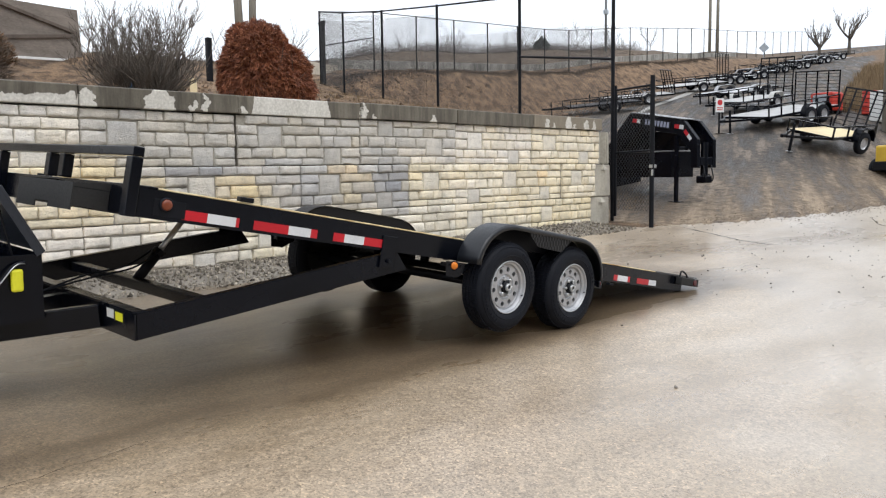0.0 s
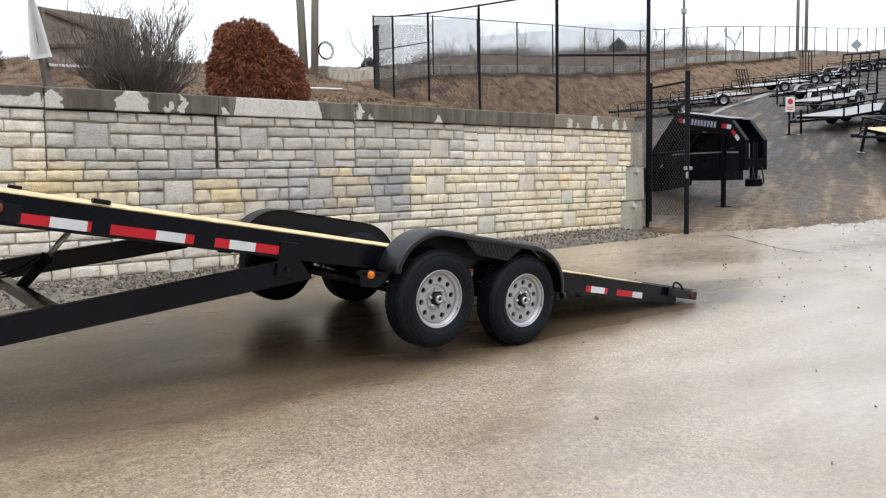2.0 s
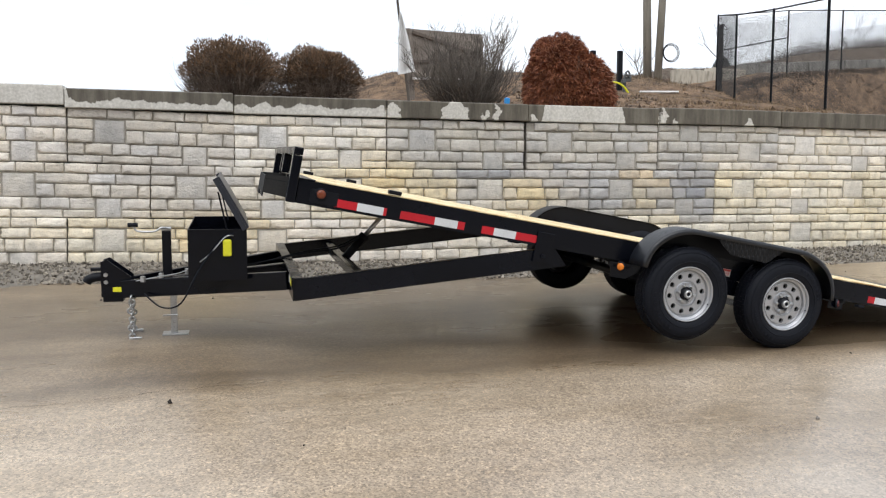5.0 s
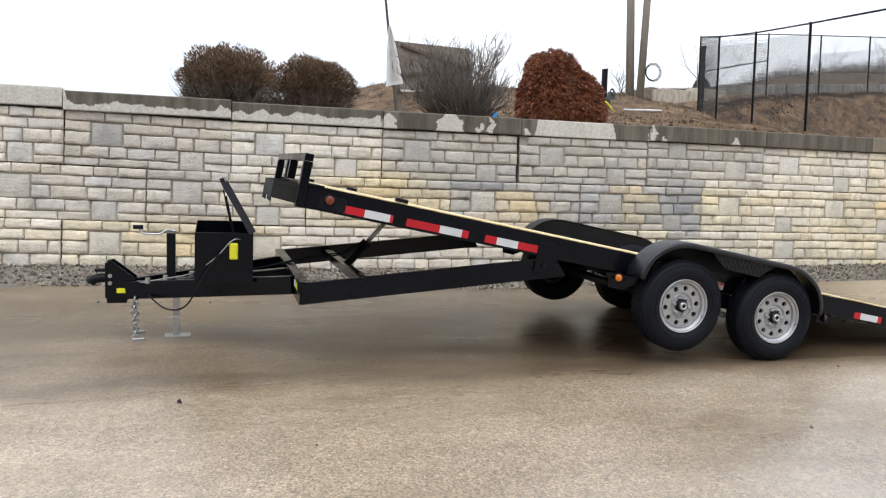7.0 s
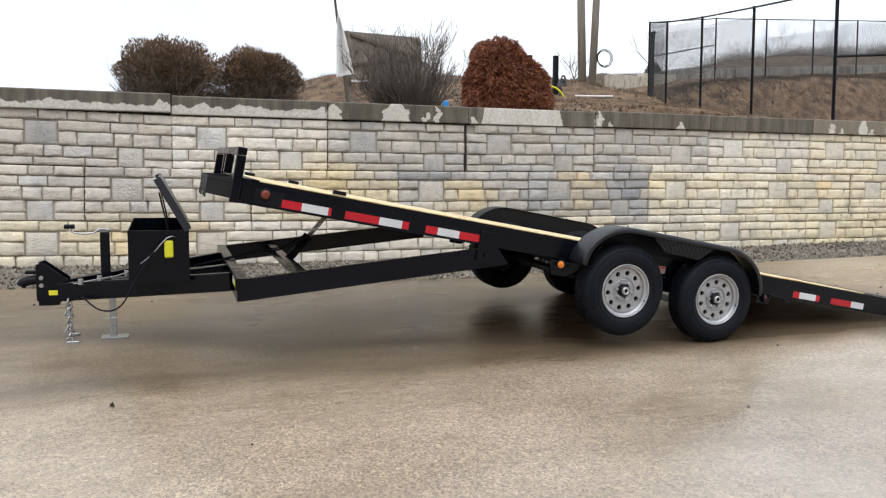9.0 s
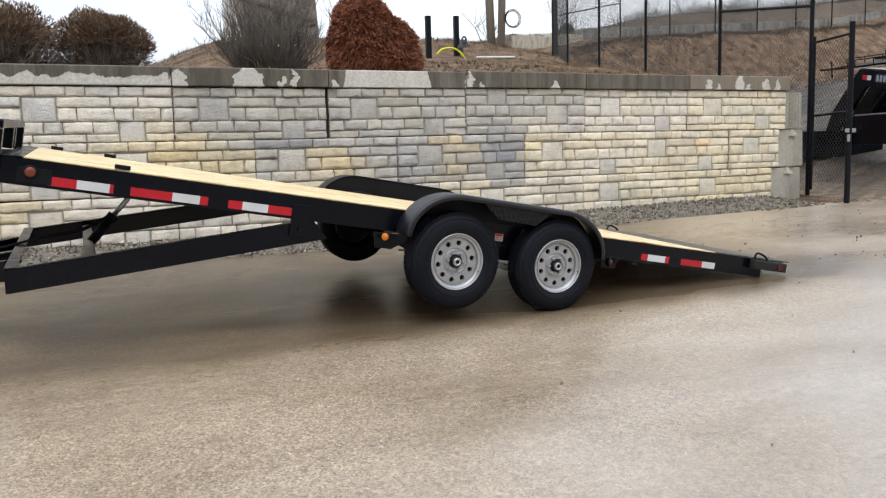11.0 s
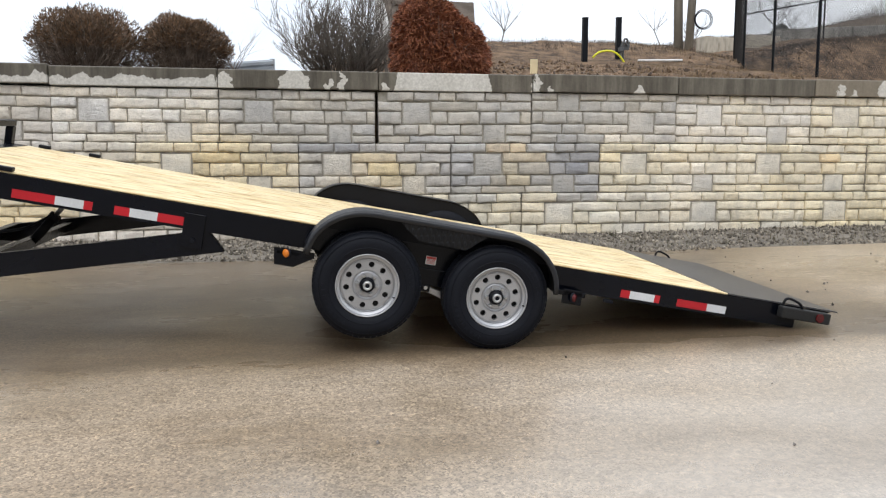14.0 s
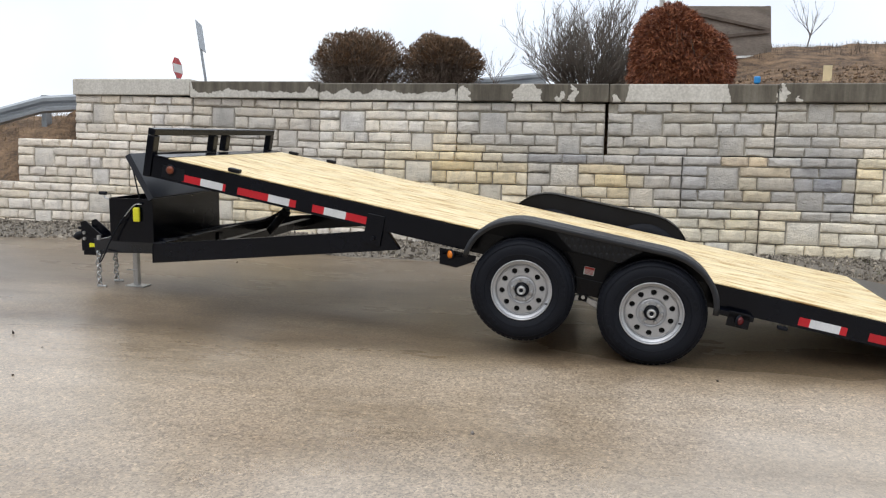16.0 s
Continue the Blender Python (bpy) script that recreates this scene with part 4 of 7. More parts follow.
# marker lamps on brackets before and behind the fenders
for y, s in ((0.105, -1), (RAIL_F + 0.075, 1)):
    deck_part("lamp_bracket", slab(-1.40, -1.25, *sorted((y, RAIL_N if s < 0 else RAIL_F)), -0.205, -0.175), BLACK)
    gusset = bmesh.new()
    sheet(gusset, [(-1.42, -0.165), (-1.16, -0.165), (-1.16, -0.20), (-1.28, -0.275), (-1.40, -0.275)], *sorted((y, y - s * 0.006)))
    deck_part("bracket_plate", gusset, BLACK)
    round_lamp((-1.345, y, 0.655), s, 0.027, AMBER, trailer, "marker_lamp", "amber lens", 42 * s)
    deck_part("lamp_bracket", slab(0.46, 0.68, *sorted((y, RAIL_N if s < 0 else RAIL_F)), -0.175, -0.14), BLACK)
    deck_part("bracket_plate", slab(0.52, 0.66, *sorted((y, y - s * 0.006)), -0.23, -0.13), BLACK)
    c = DECK0 @ Vector((0.585, y, -0.185))
    round_lamp((c.x + 0.01, c.y, c.z), s, 0.027, RED_LENS, trailer, "marker_lamp", "red lens", -40 * s)
    deck_part("wire_clip", slab(0.84, 0.90, *sorted((y + 0.03 * -s, RAIL_N if s < 0 else RAIL_F)), -0.185, -0.165), SATIN)


# ---- wheels ----
def wheel(name_parent, x, z, y, facing, spin):
    """A tyre on a silver modular wheel with ten round holes; facing -1 shows its face to the near side."""
    m = Matrix.Translation((x, y, z)) @ Matrix.Diagonal((1, -facing, 1, 1)) @ pose(0, 0, 0, 0, spin, 0)
    R = 0.343
    bm = bmesh.new()
    lathe(bm, [(0.205, 0.004), (0.222, -0.008), (0.262, -0.018), (0.300, -0.014), (0.320, 0.000), (0.333, 0.012), (0.340, 0.026), (R, 0.045), (R, 0.145), (0.340, 0.164), (0.330, 0.182),
               (0.262, 0.192), (0.215, 0.180), (0.205, 0.16)], 64)
    bmesh.ops.transform(bm, matrix=m, verts=bm.verts)
    tyre = part("tyre", bm, RUBBER, name_parent, "black radial trailer tyre", True)
    # shoulder grooves and tread blocks
    bm = bmesh.new()
    for k in range(56):
        a = 2 * math.pi * k / 56
        for y0, y1 in ((0.028, 0.058), (0.066, 0.092), (0.098, 0.124), (0.132, 0.160)):
            box(bm, -0.0165, 0.0165, y0, y1, R - 0.006, R + 0.006, 0.0, pose(0, 0, 0, 0, math.degrees(a) + (3 if y0 > 0.06 and y0 < 0.1 else 0), 0))
    bmesh.ops.transform(bm, matrix=m, verts=bm.verts)
    part("tread", bm, RUBBER, tyre)
    # raised sidewall lettering and rings as plain ribs
    bm = bmesh.new()
    lathe(bm, [(0.2425, -0.0145), (0.2455, -0.0185), (0.2485, -0.0165)], 64)
    lathe(bm, [(0.3075, -0.0125), (0.3105, -0.0130), (0.3135, -0.0070)], 64)
    for k in range(9):
        a = 20 + k * 7.5
        for off in (0, 180):
            box(bm, -0.010, 0.010, -0.0205, -0.014, 0.268, 0.290, 0.0, pose(0, 0, 0, 0, a + off, 0))
    bmesh.ops.transform(bm, matrix=m, verts=bm.verts)
    part("sidewall_rib", bm, RUBBER, tyre)
    # rim: lip, barrel, disc with ten holes
    bm = bmesh.new()
    lathe(bm, [(0.198, 0.02), (0.2055, 0.004), (0.2045, -0.004), (0.1995, -0.006), (0.1945, -0.001), (0.193, 0.012), (0.1915, 0.018), (0.180, 0.019), (0.1765, 0.022), (0.175, 0.036), (0.1735, 0.042), (0.164, 0.044),
               (0.160, 0.040)], 64)
    bmesh.ops.transform(bm, matrix=m, verts=bm.verts)
    rim = part("rim", bm, SILVER, name_parent, "silver steel modular wheel rim", True)
    # disc: a ring of radial strips round ten round holes
    bm = bmesh.new()
    holes, ring_r, hole_r = 10, 0.1335, 0.0188
    disc_y = lambda r: 0.034
    seg = 12
    for h in range(holes):
        a0, a1 = 2 * math.pi * (h - 0.5) / holes, 2 * math.pi * (h + 0.5) / holes
        ac = 2 * math.pi * h / holes
        outer_pts, inner_pts = [], []
        for k in range(4 * seg):
            t = 2 * math.pi * k / (4 * seg)
            hx, hr = hole_r * math.sin(t), ring_r + hole_r * math.cos(t)
            ang = ac + hx / ring_r
            inner_pts.append((ang, hr))
            c, s = math.sin(t), math.cos(t)
            sc = 1 / max(abs(c), abs(s))
            outer_pts.append((ac + c * sc * (a1 - a0) / 2, (0.161 + 0.103) / 2 + s * sc * (0.161 - 0.103) / 2))
        vo = [bm.verts.new((r * math.sin(a), disc_y(r), r * math.cos(a))) for a, r in outer_pts]
        vi = [bm.verts.new((r * math.sin(a), disc_y(r), r * math.cos(a))) for a, r in inner_pts]
        vb = [bm.verts.new((r * math.sin(a), disc_y(r) + 0.02, r * math.cos(a))) for a, r in inner_pts]
        for k in range(4 * seg):
            j = (k + 1) % (4 * seg)
            bm.faces.new((vo[k], vo[j], vi[j], vi[k]))
            bm.faces.new((vi[k], vi[j], vb[j], vb[k]))
    lathe(bm, [(0.1035, 0.034), (0.098, 0.0345), (0.092, 0.044), (0.086, 0.047), (0.080, 0.044), (0.076, 0.036), (0.050, 0.035), (0.046, 0.06)], 40)
    bmesh.ops.remove_doubles(bm, verts=bm.verts, dist=0.0004)
    bmesh.ops.recalc_face_normals(bm, faces=bm.faces)
    bmesh.ops.transform(bm, matrix=m, verts=bm.verts)
    part("disc", bm, SILVER, rim)
    bm = bmesh.new()
    lathe(bm, [(0.166, 0.072), (0.001, 0.072)], 40)
    bmesh.ops.transform(bm, matrix=m, verts=bm.verts)
    part("brake_drum", bm, DARK, rim)
    for k in range(6):
        a = 2 * math.pi * (k + 0.5) / 6
        bm = bmesh.new()
        lathe(bm, [(0.0135, 0.042), (0.0135, 0.018), (0.009, 0.012), (0.001, 0.011)], 6)
        bmesh.ops.transform(bm, matrix=m @ Matrix.Translation((0.064 * math.sin(a), 0, 0.064 * math.cos(a))), verts=bm.verts)
        part("lug_nut", bm, ZINC, rim)
    bm = bmesh.new()
    lathe(bm, [(0.049, 0.06), (0.049, 0.022), (0.040, 0.010), (0.034, 0.006)], 28)
    bmesh.ops.transform(bm, matrix=m, verts=bm.verts)
    hb = part("hub", bm, SATIN, rim, "", True)
    bm = bmesh.new()
    lathe(bm, [(0.030, 0.012), (0.030, -0.004), (0.024, -0.010), (0.017, -0.010), (0.015, -0.004), (0.001, -0.004)], 24)
    bmesh.ops.transform(bm, matrix=m, verts=bm.verts)
    part("hub_cap", bm, ZINC, hb, "shiny hub cap with a dark plug", True)
    bm = bmesh.new()
    lathe(bm, [(0.0135, -0.0035), (0.0125, -0.0075), (0.001, -0.008)], 20)
    bmesh.ops.transform(bm, matrix=m, verts=bm.verts)
    part("plug", bm, RUBBER, hb)
    bm = bmesh.new()
    rod(bm, (0.186, 0.010, -0.045), (0.172, -0.012, -0.040), 0.005, 0.004, 8)
    bmesh.ops.transform(bm, matrix=m, verts=bm.verts)
    part("valve", bm, RUBBER, rim)
    return tyre


wheel(trailer, HUB_R[0], HUB_R[1], 0.0, -1, 4)
wheel(trailer, HUB_F[0], HUB_F[1], 0.0, -1, 13)
wheel(trailer, HUB_R[0], HUB_R[1], RAIL_F + RAIL_N, 1, 21)
wheel(trailer, HUB_F[0], HUB_F[1], RAIL_F + RAIL_N, 1, 33)
for x, z in (HUB_F, HUB_R):
    bm = rod(bmesh.new(), (x, 0.07, z), (x, RAIL_F + RAIL_N - 0.07, z), 0.038, sides=16)
    part("axle", bm, SATIN, trailer, smooth=True)
    for y in (RAIL_N + 0.09, RAIL_F - 0.09):
        bm = bmesh.new()
        for k in range(5):
            half = 0.34 - 0.05 * k
            hose(bm, [(x - half, y, z + 0.075 - 0.012 * k), (x, y, z + 0.04 - 0.010 * k), (x + half, y, z + 0.055 - 0.012 * k)], 0.006, 4)
        part("leaf_spring", bm, SATIN, trailer)

# ---- tongue: a frame hinged under the deck, running down to the coupler ----
HINGE = (-1.90, 0.72)


def tz(x, off=0.0):
    """Height of the tongue's centre line at x."""
    return HINGE[1] - 0.008 + 0.0985 * (x - HINGE[0]) + off


TH = 0.146
BEND_N, BEND_F = RAIL_N + 0.035, RAIL_F - 0.035
XB = -3.68
for y in (BEND_N, BEND_F):
    h2 = TH / 2
    bm = sheet(bmesh.new(), [(XB, tz(XB, -h2)), (-1.735, tz(-1.735, -h2)), (-1.83, tz(-1.83, h2)), (XB, tz(XB, h2))], y - 0.0275, y + 0.0275)
    bmesh.ops.bevel(bm, geom=list(bm.edges), offset=0.005, segments=2, affect="EDGES")
    part("tongue_side_beam", bm, BLACK, trailer)
    part("tongue_leg", beam(bmesh.new(), (XB - 0.012, y + (0.40 if y < MID else -0.40), tz(XB)), (-4.86, MID + (0.07 if y > MID else -0.07), tz(-4.86)), 0.055, TH - 0.014), BLACK, trailer)
    deck_part("hinge_plate", slab(-1.99, -1.86, *sorted((RAIL_N + 0.0, RAIL_N - 0.012) if y < MID else (RAIL_F, RAIL_F + 0.012)), -0.27, -0.05, bevel=0.004), BLACK)
    c = DECK0 @ Vector((-1.92, RAIL_N if y < MID else RAIL_F, -0.22))
    s = -1 if y < MID else 1
    part("hinge_pin", rod(bmesh.new(), (c.x, c.y, c.z), (c.x, c.y + s * 0.03, c.z), 0.016), SATIN, trailer)
part("tongue_crossbar", slab(XB - 0.008, XB, BEND_N - 0.0275, BEND_F + 0.0275, tz(XB, -TH / 2), tz(XB, TH / 2 - 0.002), bevel=0.003), BLACK, trailer)
part("crossbar_flange", slab(XB - 0.008, XB + 0.062, BEND_N - 0.02, BEND_F + 0.02, tz(XB, TH / 2 - 0.001), tz(XB, TH / 2 + 0.009), bevel=0.003), BLACK, trailer)
part("tongue_crossbar", beam(bmesh.new(), (-3.22, BEND_N + 0.03, tz(-3.22, 0.01)), (-3.22, BEND_F - 0.03, tz(-3.22, 0.01)), 0.07, 0.07), BLACK, trailer)
part("tongue_spine", beam(bmesh.new(), (-4.9, MID, tz(-4.9)), (XB + 0.02, MID, tz(XB)), 0.08, 0.09), BLACK, trailer)
# hydraulic lift
cyl = part("lift_cylinder", rod(bmesh.new(), (-3.22, MID, 0.585), (-3.05, MID, 0.775), 0.034, sides=16), SATIN, trailer, smooth=True)
part("piston_rod", rod(bmesh.new(), (-3.06, MID, 0.765), (-2.84, MID, 1.01), 0.018, sides=12), ZINC, cyl, "bright piston rod", True)
part("cylinder_collar", rod(bmesh.new(), (-3.06, MID, 0.763), (-3.035, MID, 0.791), 0.042, sides=16), SATIN, cyl)
part("cylinder_foot", rod(bmesh.new(), (-3.23, MID, 0.566), (-3.16, MID, 0.646), 0.030, sides=12), ZINC, cyl, "bare steel cylinder foot")
for k, y in enumerate((MID - 0.06, MID + 0.05)):
    bm = hose(bmesh.new(), [(-3.05, y, 0.80), (-3.25, y, 0.70), (-3.5, y + 0.03, 0.66), (-3.8, MID, 0.60), (-4.0, MID, 0.56)], 0.007)
    part("hydraulic_hose", bm, RUBBER, trailer, smooth=True)

# ---- toolbox on the tongue, its lid propped open ----
BX0, BX1, BY0, BY1 = -4.37, -3.97, 0.66, 1.78
BZ0, BZ1 = tz(-4.17) + TH / 2 - 0.02, 0.905
shell = bmesh.new()
t = 0.006
for dims in ((BX0, BX1, BY0, BY0 + t), (BX0, BX1, BY1 - t, BY1), (BX0, BX0 + t, BY0 + t, BY1 - t), (BX1 - t, BX1, BY0 + t, BY1 - t)):
    box(shell, *dims, BZ0, BZ1, 0.001)
box(shell, BX0 + t, BX1 - t, BY0 + t, BY1 - t, BZ0, BZ0 + t)
toolbox = part("toolbox", shell, BLACK, trailer, "black steel tongue toolbox with an open lid")
bm = slab(-0.41, 0.0, BY0 - 0.012, BY1 + 0.012, 0.0, 0.016, bevel=0.004)
for y in (BY0 - 0.012, BY1 + 0.004):
    box(bm, -0.41, 0.0, y, y + 0.008, -0.035, 0.0)
bmesh.ops.transform(bm, matrix=pose(BX1 + 0.004, 0, BZ1 + 0.004, 0, 61, 0), verts=bm.verts)
# black lid greyed: the sky's reflection is mixed into its enamel colour
part("lid", bm, plain("sky_greyed_lid", (0.022, 0.026, 0.036), 0.3), toolbox, "raised toolbox lid")
part("lid_strut", rod(bmesh.new(), (BX1 - 0.13, BY0 + 0.03, BZ1 - 0.03), (BX1 - 0.19, BY0 + 0.03, BZ1 + 0.26), 0.006), SATIN, toolbox)
part("strut", rod(bmesh.new(), (BX1 - 0.13, BY1 - 0.03, BZ1 - 0.03), (BX1 - 0.19, BY1 - 0.03, BZ1 + 0.26), 0.006), SATIN, toolbox)
# yellow control tag on its cord
part("control_cord", hose(bmesh.new(), [(-4.06, BY0 - 0.012, 0.87), (-4.14, BY0 - 0.03, 0.84), (-4.3, BY0 - 0.05, 0.62), (-4.42, BY0 - 0.05, 0.40), (-4.56, BY0 + 0.1, 0.345), (-4.70, MID - 0.2, 0.40)], 0.006), RUBBER, trailer, smooth=True)
part("breakaway_cable", hose(bmesh.new(), [(-4.06, BY0 - 0.012, 0.86), (-4.12, BY0 - 0.035, 0.85), (-4.24, BY0 - 0.03, 0.72), (-4.40, BY0 + 0.1, 0.60), (-4.60, MID - 0.24, 0.53), (-4.76, MID - 0.16, 0.49)], 0.0035), ZINC, trailer, smooth=True)
part("control_pendant", slab(-4.135, -4.075, BY0 - 0.036, BY0 - 0.006, 0.715, 0.835, bevel=0.012, m=Matrix.Translation((0, 0, 0)) ), YELLOW, trailer, "bright yellow plastic control handle")

# ---- jack, coupler, chains, labels ----
JX = -4.53
jack = part("jack_tube", slab(JX - 0.052, JX + 0.012, MID - 0.032, MID + 0.032, tz(JX) + 0.05, 0.845, bevel=0.006), SATIN, trailer)
part("jack_cap", slab(JX - 0.056, JX + 0.016, MID - 0.036, MID + 0.036, 0.847, 0.872, bevel=0.008), ZINC, jack)
part("jack_crank", hose(bmesh.new(), [(JX, MID - 0.03, 0.86), (JX - 0.05, MID - 0.05, 0.872), (JX - 0.10, MID - 0.06, 0.845), (JX - 0.20, MID - 0.06, 0.845), (JX - 0.235, MID - 0.06, 0.86), (JX - 0.24, MID - 0.06, 0.885)], 0.008), ZINC, jack, "zinc crank handle", True)
part("crank_knob", rod(bmesh.new(), (JX - 0.285, MID - 0.06, 0.895), (JX - 0.215, MID - 0.06, 0.895), 0.016), RUBBER, jack)
part("drop_leg", slab(JX - 0.004, JX + 0.044, MID - 0.024, MID + 0.024, 0.061, tz(JX) - TH / 2, bevel=0.004), ZINC, jack, "zinc square drop leg")
part("foot_plate", slab(JX - 0.065, JX + 0.125, MID - 0.06, MID + 0.06, 0.048, 0.060, bevel=0.002), ZINC, jack)
part("leg_pin", rod(bmesh.new(), (JX - 0.06, MID - 0.03, 0.20), (JX + 0.05, MID - 0.03, 0.20), 0.006), ZINC, jack)
part("coupler_bracket", slab(-5.0, -4.86, MID - 0.075, MID + 0.075, tz(-4.93) - 0.09, tz(-4.93) + 0.09, bevel=0.006), BLACK, trailer)
for y in (MID - 0.08, MID + 0.072):
    bm = sheet(bmesh.new(), [(-5.01, tz(-4.95) - 0.05), (-5.01, 0.625), (-4.965, 0.64), (-4.80, tz(-4.8) + 0.085), (-4.80, tz(-4.8) - 0.055)], y, y + 0.008)
    part("coupler_cheek", bm, BLACK, trailer)
    for z in (0.475, 0.53):
        part("cheek_bolt", rod(bmesh.new(), (-4.975, y + (0.008 if y > MID else 0), z), (-4.975, y + (0.02 if y > MID else -0.014), z), 0.016, sides=6), ZINC, trailer)
bm = bmesh.new()
hose(bm, [(-4.99, MID, 0.505), (-5.05, MID, 0.503), (-5.10, MID, 0.49), (-5.12, MID, 0.465)], 0.034, 12)
part("ball_coupler", bm, SATIN, trailer, "black cast ball coupler", True)
part("coupler_latch", slab(-5.09, -5.0, MID - 0.02, MID + 0.02, 0.55, 0.575, bevel=0.008), SATIN, trailer)
part("yellow_label", slab(-4.93, -4.84, MID - 0.0825, MID - 0.0805, tz(-4.88) - 0.018, tz(-4.88) + 0.018, bevel=0), YELLOW, trailer, "small yellow warning label")
part("label", slab(XB - 0.0095, XB - 0.0082, 0.33, 0.42, tz(XB, 0.005), tz(XB, 0.052), bevel=0), YELLOW, trailer, "small yellow sticker")
part("label", slab(XB - 0.0095, XB - 0.0082, 0.44, 0.53, tz(XB, 0.008), tz(XB, 0.058), bevel=0), WHITE, trailer, "small white sticker")
for x in (-4.70, -4.58, -4.40):
    part("bolt", rod(bmesh.new(), (x, MID - 0.2 - (x + 4.58) * 0.5 * -1, tz(x) + TH / 2 - 0.01), (x, MID - 0.2 - (x + 4.58) * -0.5, tz(x) + TH / 2 + 0.03), 0.018), ZINC, trailer)


def chain(x, y, z0, z1, n):
    bm = bmesh.new()
    step = (z0 - z1) / n
    for k in range(n):
        z = z0 - (k + 0.5) * step
        pts = []
        for j in range(9):
            a = 2 * math.pi * j / 8
            u, v = 0.020 * math.cos(a), (step * 0.62) * math.sin(a)
            wob = 0.006 * math.sin(k * 1.7)
            pts.append((x + wob + (u if k % 2 else 0.004 * math.sin(a)), y + (0 if k % 2 else u), z + v))
        hose(bm, pts, 0.0078, 5, 2)
    box(bm, x - 0.02, x + 0.07, y - 0.012, y + 0.012, z1 - 0.012, z1 + 0.010, 0.005)
    return bm


part("safety_chain", chain(-4.80, MID - 0.14, tz(-4.8) - 0.05, 0.058, 10), ZINC, trailer, "zinc safety chain hanging to the ground", True)
part("safety_chain", chain(-4.82, MID + 0.14, tz(-4.8) - 0.05, 0.058, 10), ZINC, trailer, "zinc safety chain hanging to the ground", True)


# ---- gravel strip at the wall's foot, loose stones on the drive ----
def rock_field(name, label, category, count, where, size, mat, seed):
    """Many small broken stones lying on the ground, one mesh."""
    rng = random.Random(seed)
    base = [Vector(v) for v in ((1, 0, 0), (-1, 0, 0), (0, 1, 0), (0, -1, 0), (0, 0, 0.8), (0, 0, -0.6))]
    tris = [(0, 2, 4), (2, 1, 4), (1, 3, 4), (3, 0, 4), (2, 0, 5), (1, 2, 5), (3, 1, 5), (0, 3, 5)]
    verts, faces = [], []
    for _ in range(count):
        x, y = where(rng)
        r = rng.uniform(*size) * rng.uniform(0.7, 1.2)
        turn = Euler((rng.uniform(0, 6), rng.uniform(0, 6), rng.uniform(0, 6))).to_matrix()
        at = Vector((x, y, ground_height(x, y) + r * 0.25))
        k = len(verts)
        for v in base:
            verts.append(at + turn @ (Vector((v.x * rng.uniform(0.7, 1.3), v.y * rng.uniform(0.5, 1.0), v.z * rng.uniform(0.5, 1.0))) * r))
        faces += [(a + k, b + k, c + k) for a, b, c in tris]
    me = bpy.data.meshes.new(name)
    me.from_pydata(verts, [], faces)
    me.materials.append(mat)
    return tagged(new(name, me), label, category, kind="stuff")


def rock_mat(name, dark, light):
    m, n, l, b = shader(name, 0.7)
    isl = n.new("ShaderNodeNewGeometry").outputs["Random Per Island"]
    p = place_node(n, l)
    col = ramp_node(n, l, isl, [(0.0, dark), (0.6, tuple((a + c) / 2 for a, c in zip(dark, light))), (1.0, light)])
    fine = noise_node(n, l, p, 60, 4)
    l.new(mix_node(n, l, 0.5, col, ramp_node(n, l, fine, [(0.3, grey(0.75)), (0.7, grey(1.15))]), "MULTIPLY"), b.inputs["Base Color"])
    bump_node(n, l, b, fine, 0.3, 0.004)
    return m


ROCKS = rock_mat("broken_limestone", (0.055, 0.045, 0.034), (0.40, 0.355, 0.29))


def foot_spot(r):
    x = r.uniform(-12.5, 7.3)
    return x, min(4.5, 4.48 - 0.80 * r.random() ** 1.3 + 0.08 * math.sin(x * 1.7))


rock_field("gravel", "loose grey limestone gravel along the wall's foot", "gravel", 11000, foot_spot, (0.012, 0.034), ROCKS, 3)
DRIVE_ROCK = rock_mat("loose_pebble", (0.03, 0.027, 0.024), (0.22, 0.20, 0.18))


def drive_spot(r):
    while True:
        x, y = r.uniform(-6, 14), r.uniform(-4.6, 3.4)
        if not (-5.2 < x < 2.7 and -0.1 < y < 2.5) and r.random() < 0.10 + 0.90 * smooth_step(1.0, 3.5, x):
            return x, y


rock_field("pebbles", "scattered dark pebbles on the wet driveway", "pebbles", 480, drive_spot, (0.008, 0.020), DRIVE_ROCK, 9)



def shore_spot(r):
    x = r.uniform(7.6, 24)
    return x, shore_line(x) + r.gauss(0.22, 0.28)


MUD_ROCK = rock_mat("muddy_stone", (0.07, 0.052, 0.036), (0.27, 0.21, 0.15))
rock_field("yard_gravel", "muddy gravel strewn where the yard meets the driveway", "gravel", 2600, shore_spot, (0.006, 0.018), MUD_ROCK, 12)

# ---- plants on the terrace ----
def leaf_mat(name, cols, rough=0.7):
    m, n, l, b = shader(name, rough)
    isl = n.new("ShaderNodeNewGeometry").outputs["Random Per Island"]
    col = ramp_node(n, l, isl, [(k / (len(cols) - 1), c) for k, c in enumerate(cols)])
    big = noise_node(n, l, place_node(n, l), 3.0, 3)
    l.new(mix_node(n, l, 0.7, col, ramp_node(n, l, big, [(0.3, grey(0.65)), (0.7, grey(1.2))]), "MULTIPLY"), b.inputs["Base Color"])
    return m


